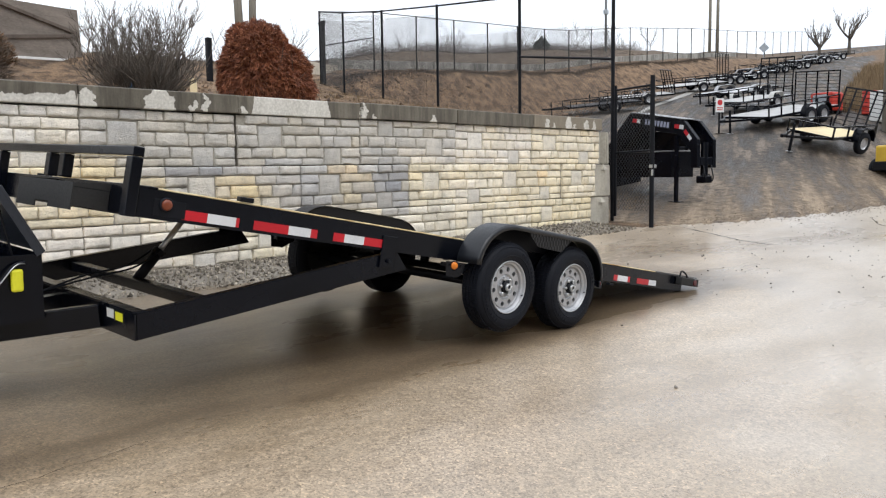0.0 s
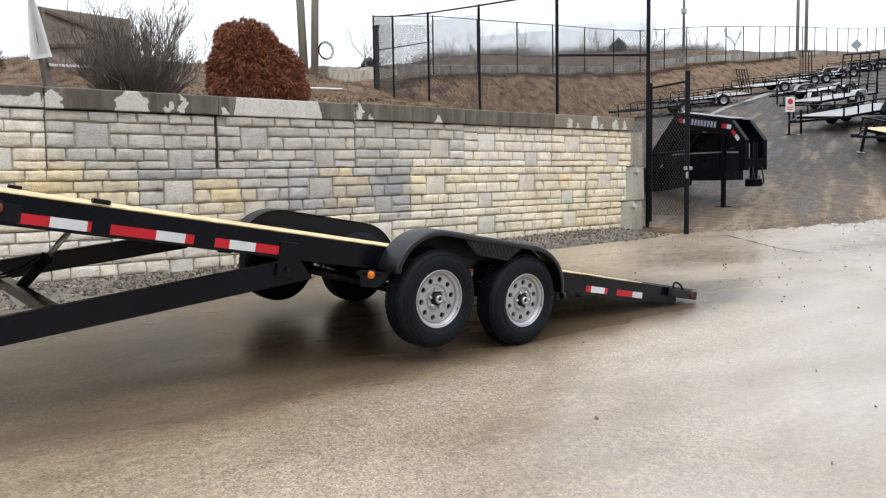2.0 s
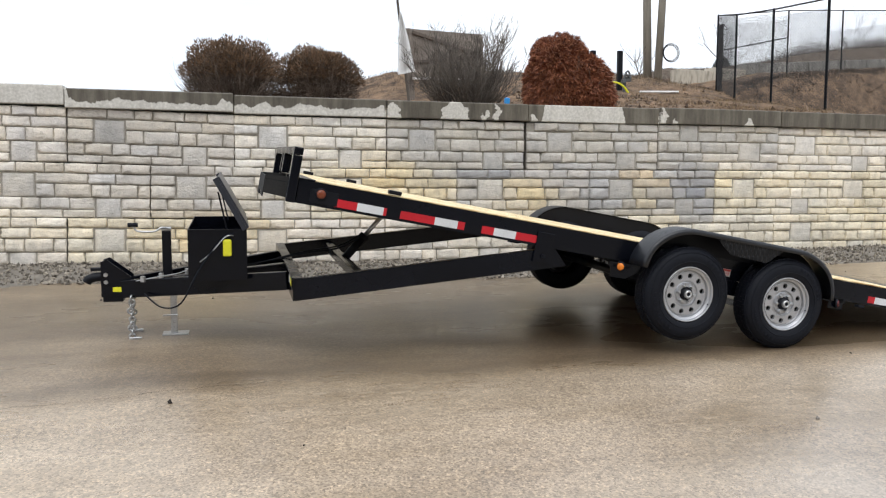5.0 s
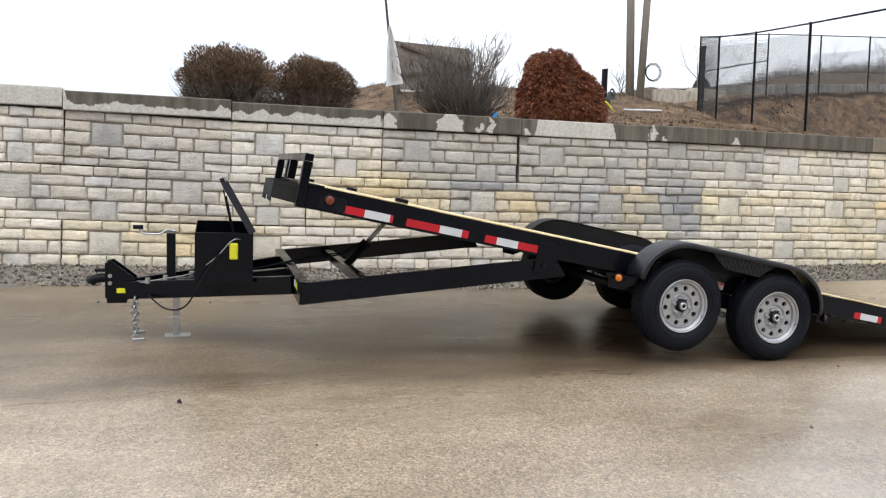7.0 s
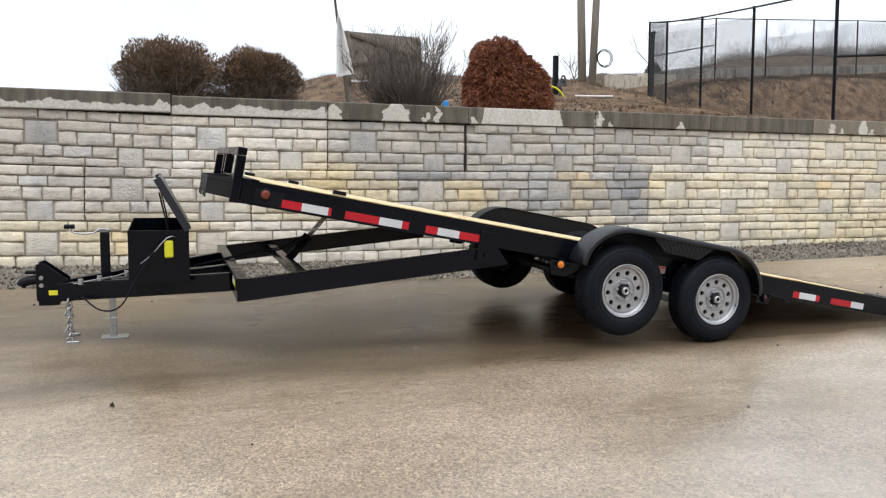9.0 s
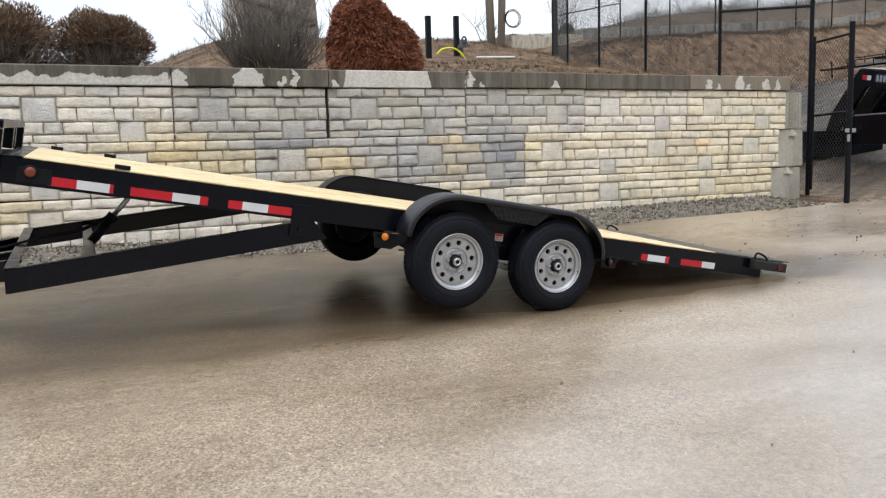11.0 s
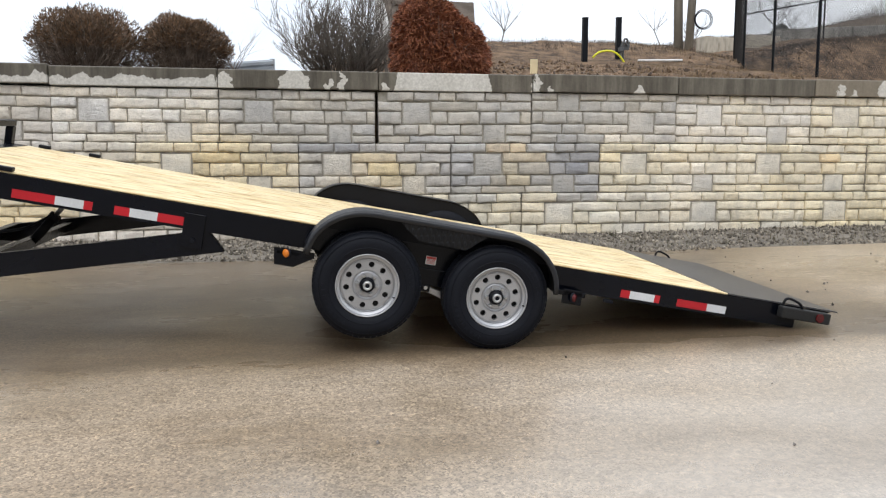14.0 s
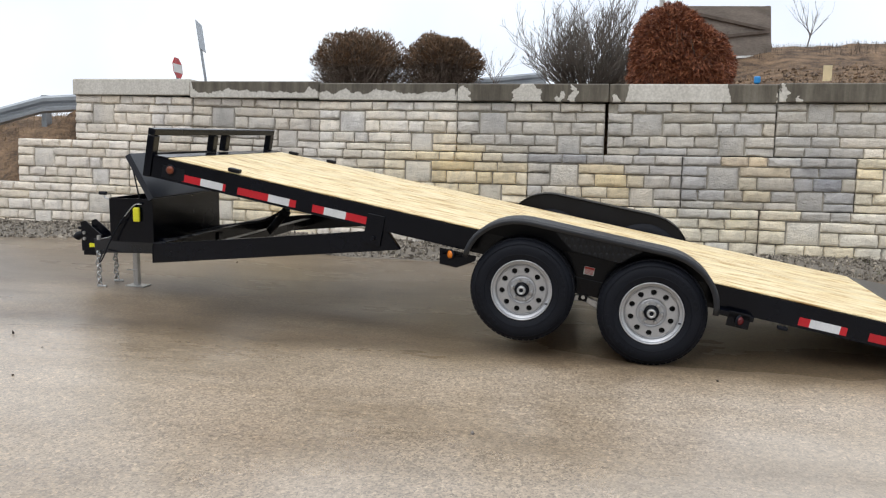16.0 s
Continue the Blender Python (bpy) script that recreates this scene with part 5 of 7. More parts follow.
RUST_LEAF = leaf_mat("dead_cedar_leaf", [(0.075, 0.026, 0.014), (0.19, 0.058, 0.028), (0.30, 0.100, 0.046), (0.40, 0.16, 0.075)])
OLIVE_LEAF = leaf_mat("winter_juniper_leaf", [(0.080, 0.054, 0.034), (0.145, 0.093, 0.056), (0.24, 0.136, 0.074), (0.15, 0.102, 0.062)])
BARK = two_scale("grey_bark", (0.045, 0.038, 0.032), (0.165, 0.142, 0.118), 3, 40, (0.8, 0.95), 0, 0.4, 0.004)
TWIG = two_scale("brown_twig", (0.06, 0.046, 0.037), (0.19, 0.15, 0.122), 3, 40, (0.8, 0.95), 0, 0.3, 0.003)
# bare wood paled and greyed: distance haze put into its colour
HAZED_TREE = two_scale("hazed_bare_wood", (0.16, 0.155, 0.155), (0.30, 0.29, 0.285), 0.5, 6, (0.9, 1.0), 0, 0.2, 0.01)


class Tubes:
    """Collects thin tapered tubes into one mesh."""

    def __init__(self):
        self.verts, self.faces = [], []

    def line(self, pts, r0, r1, sides=4):
        start = len(self.verts)
        for k, p in enumerate(pts):
            d = (pts[min(k + 1, len(pts) - 1)] - pts[max(k - 1, 0)]).normalized()
            side = d.cross(Vector((0.37, 0.83, 0.41))).normalized()
            up = d.cross(side)
            r = r0 + (r1 - r0) * k / (len(pts) - 1)
            for j in range(sides):
                a = 2 * math.pi * j / sides
                self.verts.append(p + r * (math.cos(a) * side + math.sin(a) * up))
        for k in range(len(pts) - 1):
            for j in range(sides):
                a, b = start + k * sides + j, start + k * sides + (j + 1) % sides
                self.faces.append((a, b, b + sides, a + sides))

    def mesh(self, name, mat):
        me = bpy.data.meshes.new(name)
        me.from_pydata(self.verts, [], self.faces)
        me.materials.append(mat)
        return me


def grow(tubes, rng, start, way, length, r, depth, spread=0.5, lift=0.15, kids=(2, 4), finest=0.0):
    """One limb that wanders, tapers and forks."""
    pts, d = [start], way.normalized()
    steps = 4
    for k in range(steps):
        d = (d + Vector((rng.uniform(-1, 1), rng.uniform(-1, 1), rng.uniform(-0.6, 1) * 0.8 + lift)) * 0.16).normalized()
        pts.append(pts[-1] + d * length / steps)
    tubes.line(pts, r, max(finest, r * 0.55) if depth else max(finest * 0.6, r * 0.25), 5 if r > 0.012 else 3)
    if depth:
        for _ in range(rng.randint(*kids)):
            k = rng.randint(1, steps)
            dd = (d + Vector((rng.uniform(-1, 1), rng.uniform(-1, 1), rng.uniform(-0.3, 1))) * spread).normalized()
            grow(tubes, rng, pts[k], dd, length * rng.uniform(0.5, 0.8), max(finest, r * 0.55), depth - 1, spread, lift, kids, finest)


def leaves(count, seed, shell, length, width, droop, core=0.55):
    """Narrow leaf sprays spread over a rounded crown; shell(rng) gives a point and its outward way."""
    rng = random.Random(seed)
    verts, faces = [], []
    for _ in range(count):
        p, out = shell(rng)
        d = (out + Vector((rng.uniform(-1, 1), rng.uniform(-1, 1), rng.uniform(-1, 1) + droop)) * 0.75).normalized()
        side = d.cross(Vector((rng.uniform(-1, 1), rng.uniform(-1, 1), rng.uniform(-1, 1)))).normalized()
        ll, ww = length * rng.uniform(0.6, 1.3), width * rng.uniform(0.6, 1.3)
        k = len(verts)
        verts += [p - d * ll * 0.4, p + side * ww, p + d * ll * 0.6, p - side * ww]
        faces.append((k, k + 1, k + 2, k + 3))
    return verts, faces


def crown_shell(center, radii, lobes, low=-1.0, depth=0.28, square=2.0, lump=1.0):
    """A lumpy rounded crown: points thickest near its skin."""
    lobe_noise = random.Random(lobes)
    shift = Vector((lobe_noise.uniform(0, 50), lobe_noise.uniform(0, 50), lobe_noise.uniform(0, 50)))

    def shell(rng):
        while True:
            u = Vector((rng.gauss(0, 1), rng.gauss(0, 1), rng.gauss(0, 1))).normalized()
            if u.z > low:
                break
        q = (abs(u.x) ** square + abs(u.y) ** square + abs(u.z) ** square) ** (-1 / square)
        bump = 1 + lump * (0.20 * noise.noise(u * 2.0 + shift) + 0.12 * noise.noise(u * 6 + shift))
        r = q * bump * (1 - depth * rng.random() ** 2.2)
        return Vector((center[0] + u.x * radii[0] * r, center[1] + u.y * radii[1] * r, center[2] + u.z * radii[2] * r)), u
    return shell


def add_mesh(name, verts, faces, mat, parent, label="", kind=""):
    me = bpy.data.meshes.new(name)
    me.from_pydata(verts, [], faces)
    me.materials.append(mat)
    ob = new(name, me)
    ob.parent = parent
    return tagged(ob, label, kind=kind)


# rust-red dead cedar ball beside the wall's cap
gx, gy = 0.40, 5.08
gz = ground_height(gx, gy)
bush = thing("cedar_bush", pose(gx, gy, gz), "rounded dead cedar bush with rust-red foliage", "bush")
t = Tubes()
rng = random.Random(4)
for k in range(40):
    a = rng.uniform(0, 2 * math.pi)
    grow(t, rng, Vector((0.08 * math.cos(a), 0.08 * math.sin(a), 0)), Vector((math.cos(a) * 0.6, math.sin(a) * 0.45, 0.9)), 0.55, 0.014, 1)
ob = new("trunk", t.mesh("trunk", TWIG))
ob.parent = bush
for k, (c, r, n) in enumerate((((-0.12, 0, 0.53), (0.45, 0.42, 0.59), 30000), ((0.14, 0, 0.46), (0.46, 0.42, 0.46), 19000), ((0.32, 0, 0.34), (0.35, 0.38, 0.34), 9000))):
    v, f = leaves(n, 5 + k, crown_shell(c, r, 3 + k, -0.95, 0.30, 2.3, 0.75), 0.078, 0.0065, -0.75)
    add_mesh("crown", v, f, RUST_LEAF, bush)
v, f = leaves(9000, 8, crown_shell((0.0, 0, 0.46), (0.48, 0.38, 0.47), 3, -1, 0.6, 2.2), 0.09, 0.02, -0.3)
add_mesh("inner_foliage", v, f, RUST_LEAF, bush)


def juniper(x, y, rx, rz, seed, label):
    """A winter juniper: bare woody skirts, a rusty olive shell of foliage over the top."""
    z = ground_height(x, y)
    b = thing("juniper_bush", pose(x, y, z), label, "bush", "juniper bushes")
    rng = random.Random(seed)
    t = Tubes()
    for k in range(300):
        a = rng.uniform(0, 2 * math.pi)
        e = rng.uniform(0.35, 1.4)
        d = Vector((math.cos(a) * math.cos(e), math.sin(a) * math.cos(e), math.sin(e)))
        grow(t, rng, Vector((0.22 * rx * math.cos(a), 0.22 * rx * math.sin(a), 0)), d, rx * rng.uniform(0.5, 0.72), 0.0095, 2, 0.4, 0.25, (2, 4))
    o = new("branch", t.mesh("branch", STEM))
    o.parent = b
    for k in range(4):
        a = 2 * math.pi * (k + 0.3) / 4 + seed
        c = (0.32 * rx * math.cos(a), 0.32 * rx * math.sin(a), rz * (0.50 + 0.05 * (k % 2)))
        v, f = leaves(4600, seed * 7 + k, crown_shell(c, (rx * 0.72, rx * 0.66, rz * (0.50 + 0.05 * (k % 3))), seed * 3 + k, 0.0, 0.42, 2.0), 0.06, 0.0065, 0.5)
        add_mesh("crown", v, f, OLIVE_LEAF, b)
    v, f = leaves(9000, seed + 2, crown_shell((0, 0, rz * 0.45), (rx * 0.96, rx * 0.88, rz * 0.50), seed, -0.8, 0.6, 2.3), 0.09, 0.0035, 0.5)
    add_mesh("skirt", v, f, STEM, b)
    return b


STEM = leaf_mat("grey_brown_stem", [(0.075, 0.056, 0.044), (0.15, 0.115, 0.09), (0.24, 0.19, 0.155), (0.12, 0.085, 0.062)], 0.85)
juniper(-4.02, 6.1, 0.67, 0.93, 11, "wide brown-green juniper bush with bare twigs below")
juniper(-2.83, 6.35, 0.58, 0.85, 12, "brown juniper bush with bare twigs below")

# leafless many-stemmed shrub
SHRUB_BARK = two_scale("pale_shrub_bark", (0.050, 0.042, 0.036), (0.20, 0.172, 0.145), 3, 40, (0.8, 0.95), 0, 0.4, 0.004)
x, y = -0.72, 6.25
shrub = thing("bare_shrub", pose(x, y, ground_height(x, y)), "leafless grey shrub of many fine upright stems", "shrub")
t, rng = Tubes(), random.Random(21)
for k in range(105):
    a = rng.uniform(0, 2 * math.pi)
    e = rng.choice((rng.uniform(0.45, 0.9), rng.uniform(0.7, 1.3), rng.uniform(0.9, 1.55)))
    d = Vector((math.cos(a) * math.cos(e), math.sin(a) * math.cos(e), math.sin(e)))
    grow(t, rng, Vector((0.16 * math.cos(a), 0.16 * math.sin(a), 0.02)), d, rng.uniform(0.52, 0.66) * (0.72 + 0.28 * min(1.0, e / 1.1)), 0.012, 4, 0.68, 0.05, (2, 3), 0.0028)
    if k == 11:
        o = new("thick_stem", t.mesh("thick_stem", SHRUB_BARK))
        o.parent = shrub
        t = Tubes()
o = new("stem", t.mesh("stem", SHRUB_BARK))
o.parent = shrub


def bare_tree(x, y, height, seed, mat, label, r=None, depth=4, group="", lean=(0, 0)):
    tr = thing("bare_tree", pose(x, y, ground_height(x, y) - 0.05), label, "tree", group)
    t, rng = Tubes(), random.Random(seed)
    r = r or height * 0.02
    top = Vector((lean[0], lean[1], height * 0.35))
    t.line([Vector((0, 0, 0)), top * 0.5, top], r, r * 0.75, 7)
    tm = new("trunk", t.mesh("trunk", mat))
    tm.parent = tr
    t = Tubes()
    for k in range(6):
        a = 2 * math.pi * k / 6 + rng.uniform(-0.4, 0.4)
        grow(t, rng, top * rng.uniform(0.75, 1.0), Vector((math.cos(a) * 0.75, math.sin(a) * 0.75, 0.75)), height * 0.32, r * 0.55, depth, 0.6, 0.2, (2, 3))
    cr = new("crown", t.mesh("crown", mat))
    cr.parent = tr
    return tr


# thin sapling by the junipers, and two on the ridge
bare_tree(-2.42, 8.6, 1.5, 31, TWIG, "thin leafless sapling behind the bushes", 0.012, 2)
bare_tree(5.7, 24.0, 2.4, 32, TWIG, "thin leafless sapling on the brown ridge", 0.025, 2, lean=(0.2, 0))
bare_tree(12.5, 25.0, 2.4, 33, TWIG, "slim leaning sapling on the brown ridge", 0.02, 1, lean=(-0.4, 0))
bare_tree(90, 29.5, 4.4, 41, BARK, "large leafless tree with pruned limbs beside the hill road", 0.22, 4, "trees by the hill road")
bare_tree(100, 29.5, 6.0, 42, BARK, "tall leafless tree beside the hill road", 0.22, 4, "trees by the hill road")


def weeds(name, label, count, where, height, mat, seed, slim=1.0, lean=0.3):
    rng = random.Random(seed)
    verts, faces = [], []
    for _ in range(count):
        x, y = where(rng)
        z = ground_height(x, y)
        for _ in range(3):
            h = height * rng.uniform(0.4, 1.2)
            a = rng.uniform(0, math.pi)
            w = h * rng.uniform(0.025, 0.06) * slim
            lx, ly = rng.uniform(-lean, lean) * h, rng.uniform(-lean, lean) * h
            bx, by = x + rng.uniform(-0.1, 0.1), y + rng.uniform(-0.1, 0.1)
            k = len(verts)
            verts += [(bx - w * math.cos(a), by - w * math.sin(a), z - 0.03), (bx + w * math.cos(a), by + w * math.sin(a), z - 0.03), (bx + lx, by + ly, z + h)]
            faces.append((k, k + 1, k + 2))
    me = bpy.data.meshes.new(name)
    me.from_pydata(verts, [], faces)
    me.materials.append(mat)
    return tagged(new(name, me), label, "grass", kind="stuff")


DRY_GRASS = leaf_mat("dry_winter_grass", [(0.09, 0.058, 0.03), (0.19, 0.125, 0.065), (0.28, 0.20, 0.11), (0.14, 0.10, 0.06)], 0.9)


def ridge_spot(r):
    x = r.uniform(-14, 60)
    if x < 14:
        return x, r.uniform(19, 30)
    return x, fence_line(x) + r.uniform(3.2, 12)


RIDGE_GRASS = leaf_mat("dark_winter_weeds", [(0.04, 0.030, 0.023), (0.075, 0.056, 0.041), (0.12, 0.088, 0.062), (0.065, 0.052, 0.041)], 0.9)
weeds("dry_grass", "tall dry brown weeds along the ridge", 24000, ridge_spot, 0.14, RIDGE_GRASS, 51)


def bank_spot(r):
    if r.random() < 0.5:
        return r.uniform(-5.5, 8.0), 4.95 + 13 * r.random() ** 1.6
    y = r.uniform(5.2, 24)
    return 8.0 + (y - 4.7) * 0.30 + r.uniform(-4, 3.0), y


weeds("bank_grass", "short dead grass on the bank below the fence", 20000, bank_spot, 0.085, DRY_GRASS, 52)


def lip_spot(r):
    x = r.uniform(16, 62)
    return x, fence_line(x) - 0.5 + 0.5 * noise.noise((x * 0.6, 3, 1)) + r.gauss(0, 0.22)


weeds("lip_grass", "matted dead turf along the top of the dirt bank", 9000, lip_spot, 0.15, RIDGE_GRASS, 55)


def clod_spot(r):
    if r.random() < 0.35:
        return r.uniform(1.5, 8.0), r.uniform(6.5, 17)
    x = r.uniform(10, 40)
    return x, min(fence_line(x) - 0.2, 24) - r.uniform(0, 3.6) if x > 14 else r.uniform(7, 19)


CLOD = rock_mat("earth_clod", (0.05, 0.03, 0.018), (0.30, 0.20, 0.125))
rock_field("clods", "clods of brown earth on the raw bank", "earth", 5000, clod_spot, (0.025, 0.08), CLOD, 10)


def slope_spot(r):
    x = r.uniform(29, 62)
    return x, r.uniform(1.5, 0.262 * x)


weeds("roadside_weeds", "tall tan weeds on the slope beyond the yard", 9000, slope_spot, 0.6, DRY_GRASS, 53)
FOOT_PLANT = leaf_mat("winter_weed", [(0.05, 0.055, 0.025), (0.10, 0.105, 0.045), (0.20, 0.145, 0.075), (0.14, 0.095, 0.05)], 0.85)
weeds("foot_weeds", "sparse low weeds and dead leaves in the gravel", 420, lambda r: (min(7.9, r.triangular(-8, 8.6, 6.6)), r.uniform(3.72, 4.42)), 0.075, FOOT_PLANT, 56)
weeds("left_bank_grass", "short dead grass on the slope beyond the wall", 5000, lambda r: (r.uniform(-16, -8.0), r.uniform(5.0, 13)), 0.10, DRY_GRASS, 54)

# brushwood and evergreens along the field's far edge, distance haze painted into their colours
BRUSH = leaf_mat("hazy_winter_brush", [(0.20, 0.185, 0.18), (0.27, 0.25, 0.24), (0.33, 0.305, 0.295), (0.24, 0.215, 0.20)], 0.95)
BRUSH_CLUMPS = [(random.Random(300 + k).uniform(40, 92), random.Random(400 + k).uniform(0.4, 1.0)) for k in range(34)]


def brush_spot(r):
    c, w = r.choice(BRUSH_CLUMPS)
    return c + r.gauss(0, 1.3) * w, 52 + r.gauss(0, 1.5) + 0.06 * (c - 40)


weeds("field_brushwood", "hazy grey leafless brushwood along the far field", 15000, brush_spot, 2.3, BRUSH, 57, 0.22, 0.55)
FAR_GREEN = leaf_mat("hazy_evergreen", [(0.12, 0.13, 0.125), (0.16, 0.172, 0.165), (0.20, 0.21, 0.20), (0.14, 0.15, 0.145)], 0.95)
for x, y, h, seed in ((64.6, 49.5, 2.7, 301), (33.4, 50.5, 1.7, 302)):
    fir = thing("evergreen_tree", pose(x, y, ground_height(x, y)), "small hazy dark evergreen on the far field edge", "tree", "far evergreens")
    part("trunk", rod(bmesh.new(), (0, 0, -0.2), (0, 0, h * 0.8), 0.09, 0.03, 7), BARK, fir)
    v, f = leaves(2600, seed, crown_shell((0, 0, h * 0.5), (h * 0.36, h * 0.36, h * 0.5), seed, -0.9, 0.6, 1.7), 0.34, 0.06, 0.2)
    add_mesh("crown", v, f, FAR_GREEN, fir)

# far leafless trees on the skyline
rng = random.Random(62)
for k in range(14):
    bare_tree(-30 + 2.6 * k + rng.uniform(-1, 1), rng.uniform(85, 105), rng.uniform(6.0, 7.6), 120 + k, HAZED_TREE, "leafless tree on the far skyline", None, 4, "far skyline trees")
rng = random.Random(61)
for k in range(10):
    bare_tree(rng.uniform(-75, -22), rng.uniform(75, 105), rng.uniform(6.2, 7.8), 70 + k, HAZED_TREE, "leafless tree on the far skyline", None, 3, "far skyline trees")
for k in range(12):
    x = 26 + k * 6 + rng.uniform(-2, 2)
    bare_tree(x, rng.uniform(48, 58), rng.uniform(4.0, 6.2), 90 + k, HAZED_TREE, "leafless bushy tree behind the field", 0.05, 4, "field edge trees")


# ---- chain-link fence, gate ----
WIRE = plain("dark_coated_wire", (0.03, 0.03, 0.032), 0.5)
POST = black_paint("fence_black", 0.5)


def link_panel(a, b, h0, h1, za, zb, pitch, r):
    """Diagonal wires of chain link between two ends, from h0 to h1 over the ground line za..zb."""
    a, b = Vector((*a, za)), Vector((*b, zb))
    length = (Vector((b.x, b.y, 0)) - Vector((a.x, a.y, 0))).length
    H = h1 - h0
    nrm = (b - a).cross(Vector((0, 0, 1))).normalized()
    verts, faces = [], []
    n = int((length + H) / pitch)
    for lean in (1, -1):
        for k in range(n + 1):
            s0 = k * pitch - (H if lean > 0 else 0)
            s1 = s0 + lean * H
            if lean < 0:
                s0, s1 = k * pitch, k * pitch - H
            # clip to the panel
            t0, t1 = 0.0, 1.0
            ds = s1 - s0
            for lim, sign in ((0.0, 1), (length, -1)):
                v0, v1 = sign * (s0 - lim), sign * (s1 - lim)
                if v0 < 0 and v1 < 0:
                    t1 = -1
                elif v0 < 0:
                    t0 = max(t0, v0 / (v0 - v1))
                elif v1 < 0:
                    t1 = min(t1, v0 / (v0 - v1))
            if t1 - t0 < 0.02:
                continue
            ends = []
            for t in (t0, t1):
                s, h = s0 + ds * t, h0 + H * t
                ends.append(a.lerp(b, s / length) + Vector((0, 0, h)))
            d = (ends[1] - ends[0]).normalized()
            side = d.cross(nrm).normalized() * r
            kk = len(verts)
            off = nrm * (r if lean > 0 else -r)
            for e in ends:
                verts += [e + off + side, e + off - side * 0.5 + nrm * r, e + off - side * 0.5 - nrm * r]
            faces += [(kk, kk + 1, kk + 4, kk + 3), (kk + 1, kk + 2, kk + 5, kk + 4), (kk + 2, kk, kk + 3, kk + 5)]
    return verts, faces


def fence_run(points, top, name, label, post_r, pitch, wire_r, mid=(), tall_first=False, lift=0.0, wires=999, mid_at=(0.57, 0.57)):
    fn = thing(name, pose(0, 0, 0), label, "fence")
    zs = [ground_height(*p) + lift for p in points]
    for k, (p, z) in enumerate(zip(points, zs)):
        part("post", rod(bmesh.new(), (*p, z - 0.3), (*p, z + top[k]), post_r, sides=10), POST, fn)
    for k in range(len(points) - 1):
        a, b = points[k], points[k + 1]
        part("top_rail", rod(bmesh.new(), (*a, zs[k] + top[k] - 0.03), (*b, zs[k + 1] + top[k + 1] - 0.03), post_r * 0.62, sides=8), POST, fn)
        if k in mid:
            part("mid_rail", rod(bmesh.new(), (*a, zs[k] + top[k] * mid_at[0]), (*b, zs[k + 1] + top[k + 1] * mid_at[1]), post_r * 0.7, sides=8), POST, fn)
        if k < wires:
            t = min(top[k], top[k + 1])
            v, f = link_panel(a, b, 0.05, t - 0.04, zs[k], zs[k + 1] + (top[k + 1] - top[k]), pitch, wire_r)
            add_mesh("link_mesh", v, f, WIRE, fn)
    return fn


CORNER = (13.2, 20.8)
GATE = (8.02, 4.68)
line = [GATE, (8.88, 7.68), (9.92, 11.33), (10.86, 14.61), (11.69, 17.52), CORNER]
tops = [h - ground_height(*p) for h, p in zip((4.85, 5.28, 5.775, 6.245, 6.725, 7.45), line)]
fence_run(line, tops, "chain_link_fence", "black chain-link fence climbing the bank beside the wall", 0.036, 0.085, 0.0030, mid=(0,), mid_at=((3.47 - ground_height(*line[0])) / tops[0], (3.92 - ground_height(*line[1])) / tops[1]))
BASE_X = (19, 25.45, 28.5, 35, 38, 45.5, 60.4, 72.6, 81.5, 105)
BASE_Z = (6.02, 6.57, 6.83, 7.36, 7.72, 8.9, 10.83, 12.2, 13.3, 16.4)


def field_foot(x):
    return float(np.interp(x, BASE_X, BASE_Z))


back = [CORNER] + [(18.98 + 3.08 * k, fence_line(18.98 + 3.08 * k)) for k in range(27)]
fence_run(back, [7.45 - ground_height(*CORNER)] + [field_foot(p[0]) + 2.68 - 0.004 * k - ground_height(*p) for k, p in enumerate(back[1:])], "boundary_fence", "tall black chain-link fence along the hill field", 0.034, 0.16, 0.0042, mid=(0,), wires=9)
# rolled gate leaves stacked at the corner
roll = thing("folded_gate", pose(CORNER[0] + 0.1, CORNER[1] - 0.2, ground_height(*CORNER)), "black gate leaves folded together at the fence corner", "gate")
for k in range(4):
    part("stile", slab(-0.03 + 0.02 * k, 0.0 + 0.02 * k, 0.11 * k, 0.06 + 0.11 * k, -0.1, 2.7, bevel=0.006), POST, roll)
for z in (0.1, 1.4, 2.6):
    part("rail", slab(-0.02, 0.05, 0.0, 0.42, z, z + 0.05, bevel=0.006), POST, roll)

# walk gate leaf swung towards the drive
LEAF_END = (7.62, 3.59)
leaf = thing("gate_leaf", pose(0, 0, 0), "open black chain-link gate leaf hung on the tall gate post", "gate")
za, zb = ground_height(*GATE), ground_height(*LEAF_END)
part("end_stile", rod(bmesh.new(), (*LEAF_END, zb - 0.05), (*LEAF_END, 3.03), 0.042, sides=12), POST, leaf)
part("hinge_stile", rod(bmesh.new(), (GATE[0] - 0.035, GATE[1] - 0.09, za + 0.1), (GATE[0] - 0.035, GATE[1] - 0.09, 2.95), 0.028, sides=10), POST, leaf)
for z in (1.66, 2.86):
    part("gate_rail", rod(bmesh.new(), (GATE[0] - 0.035, GATE[1] - 0.09, z), (*LEAF_END, z + (0.02 if z < 2 else 0.0)), 0.020, sides=10), POST, leaf)
v, f = link_panel((GATE[0] - 0.03, GATE[1] - 0.09), LEAF_END, 0.22, 2.52, za, zb + 0.08, 0.085, 0.0030)
add_mesh("link_mesh", v, f, WIRE, leaf)
part("latch", slab(LEAF_END[0] - 0.06, LEAF_END[0] + 0.12, LEAF_END[1] - 0.03, LEAF_END[1] + 0.03, 1.36, 1.42, bevel=0.008), ZINC, leaf, "bare steel latch with a padlock")
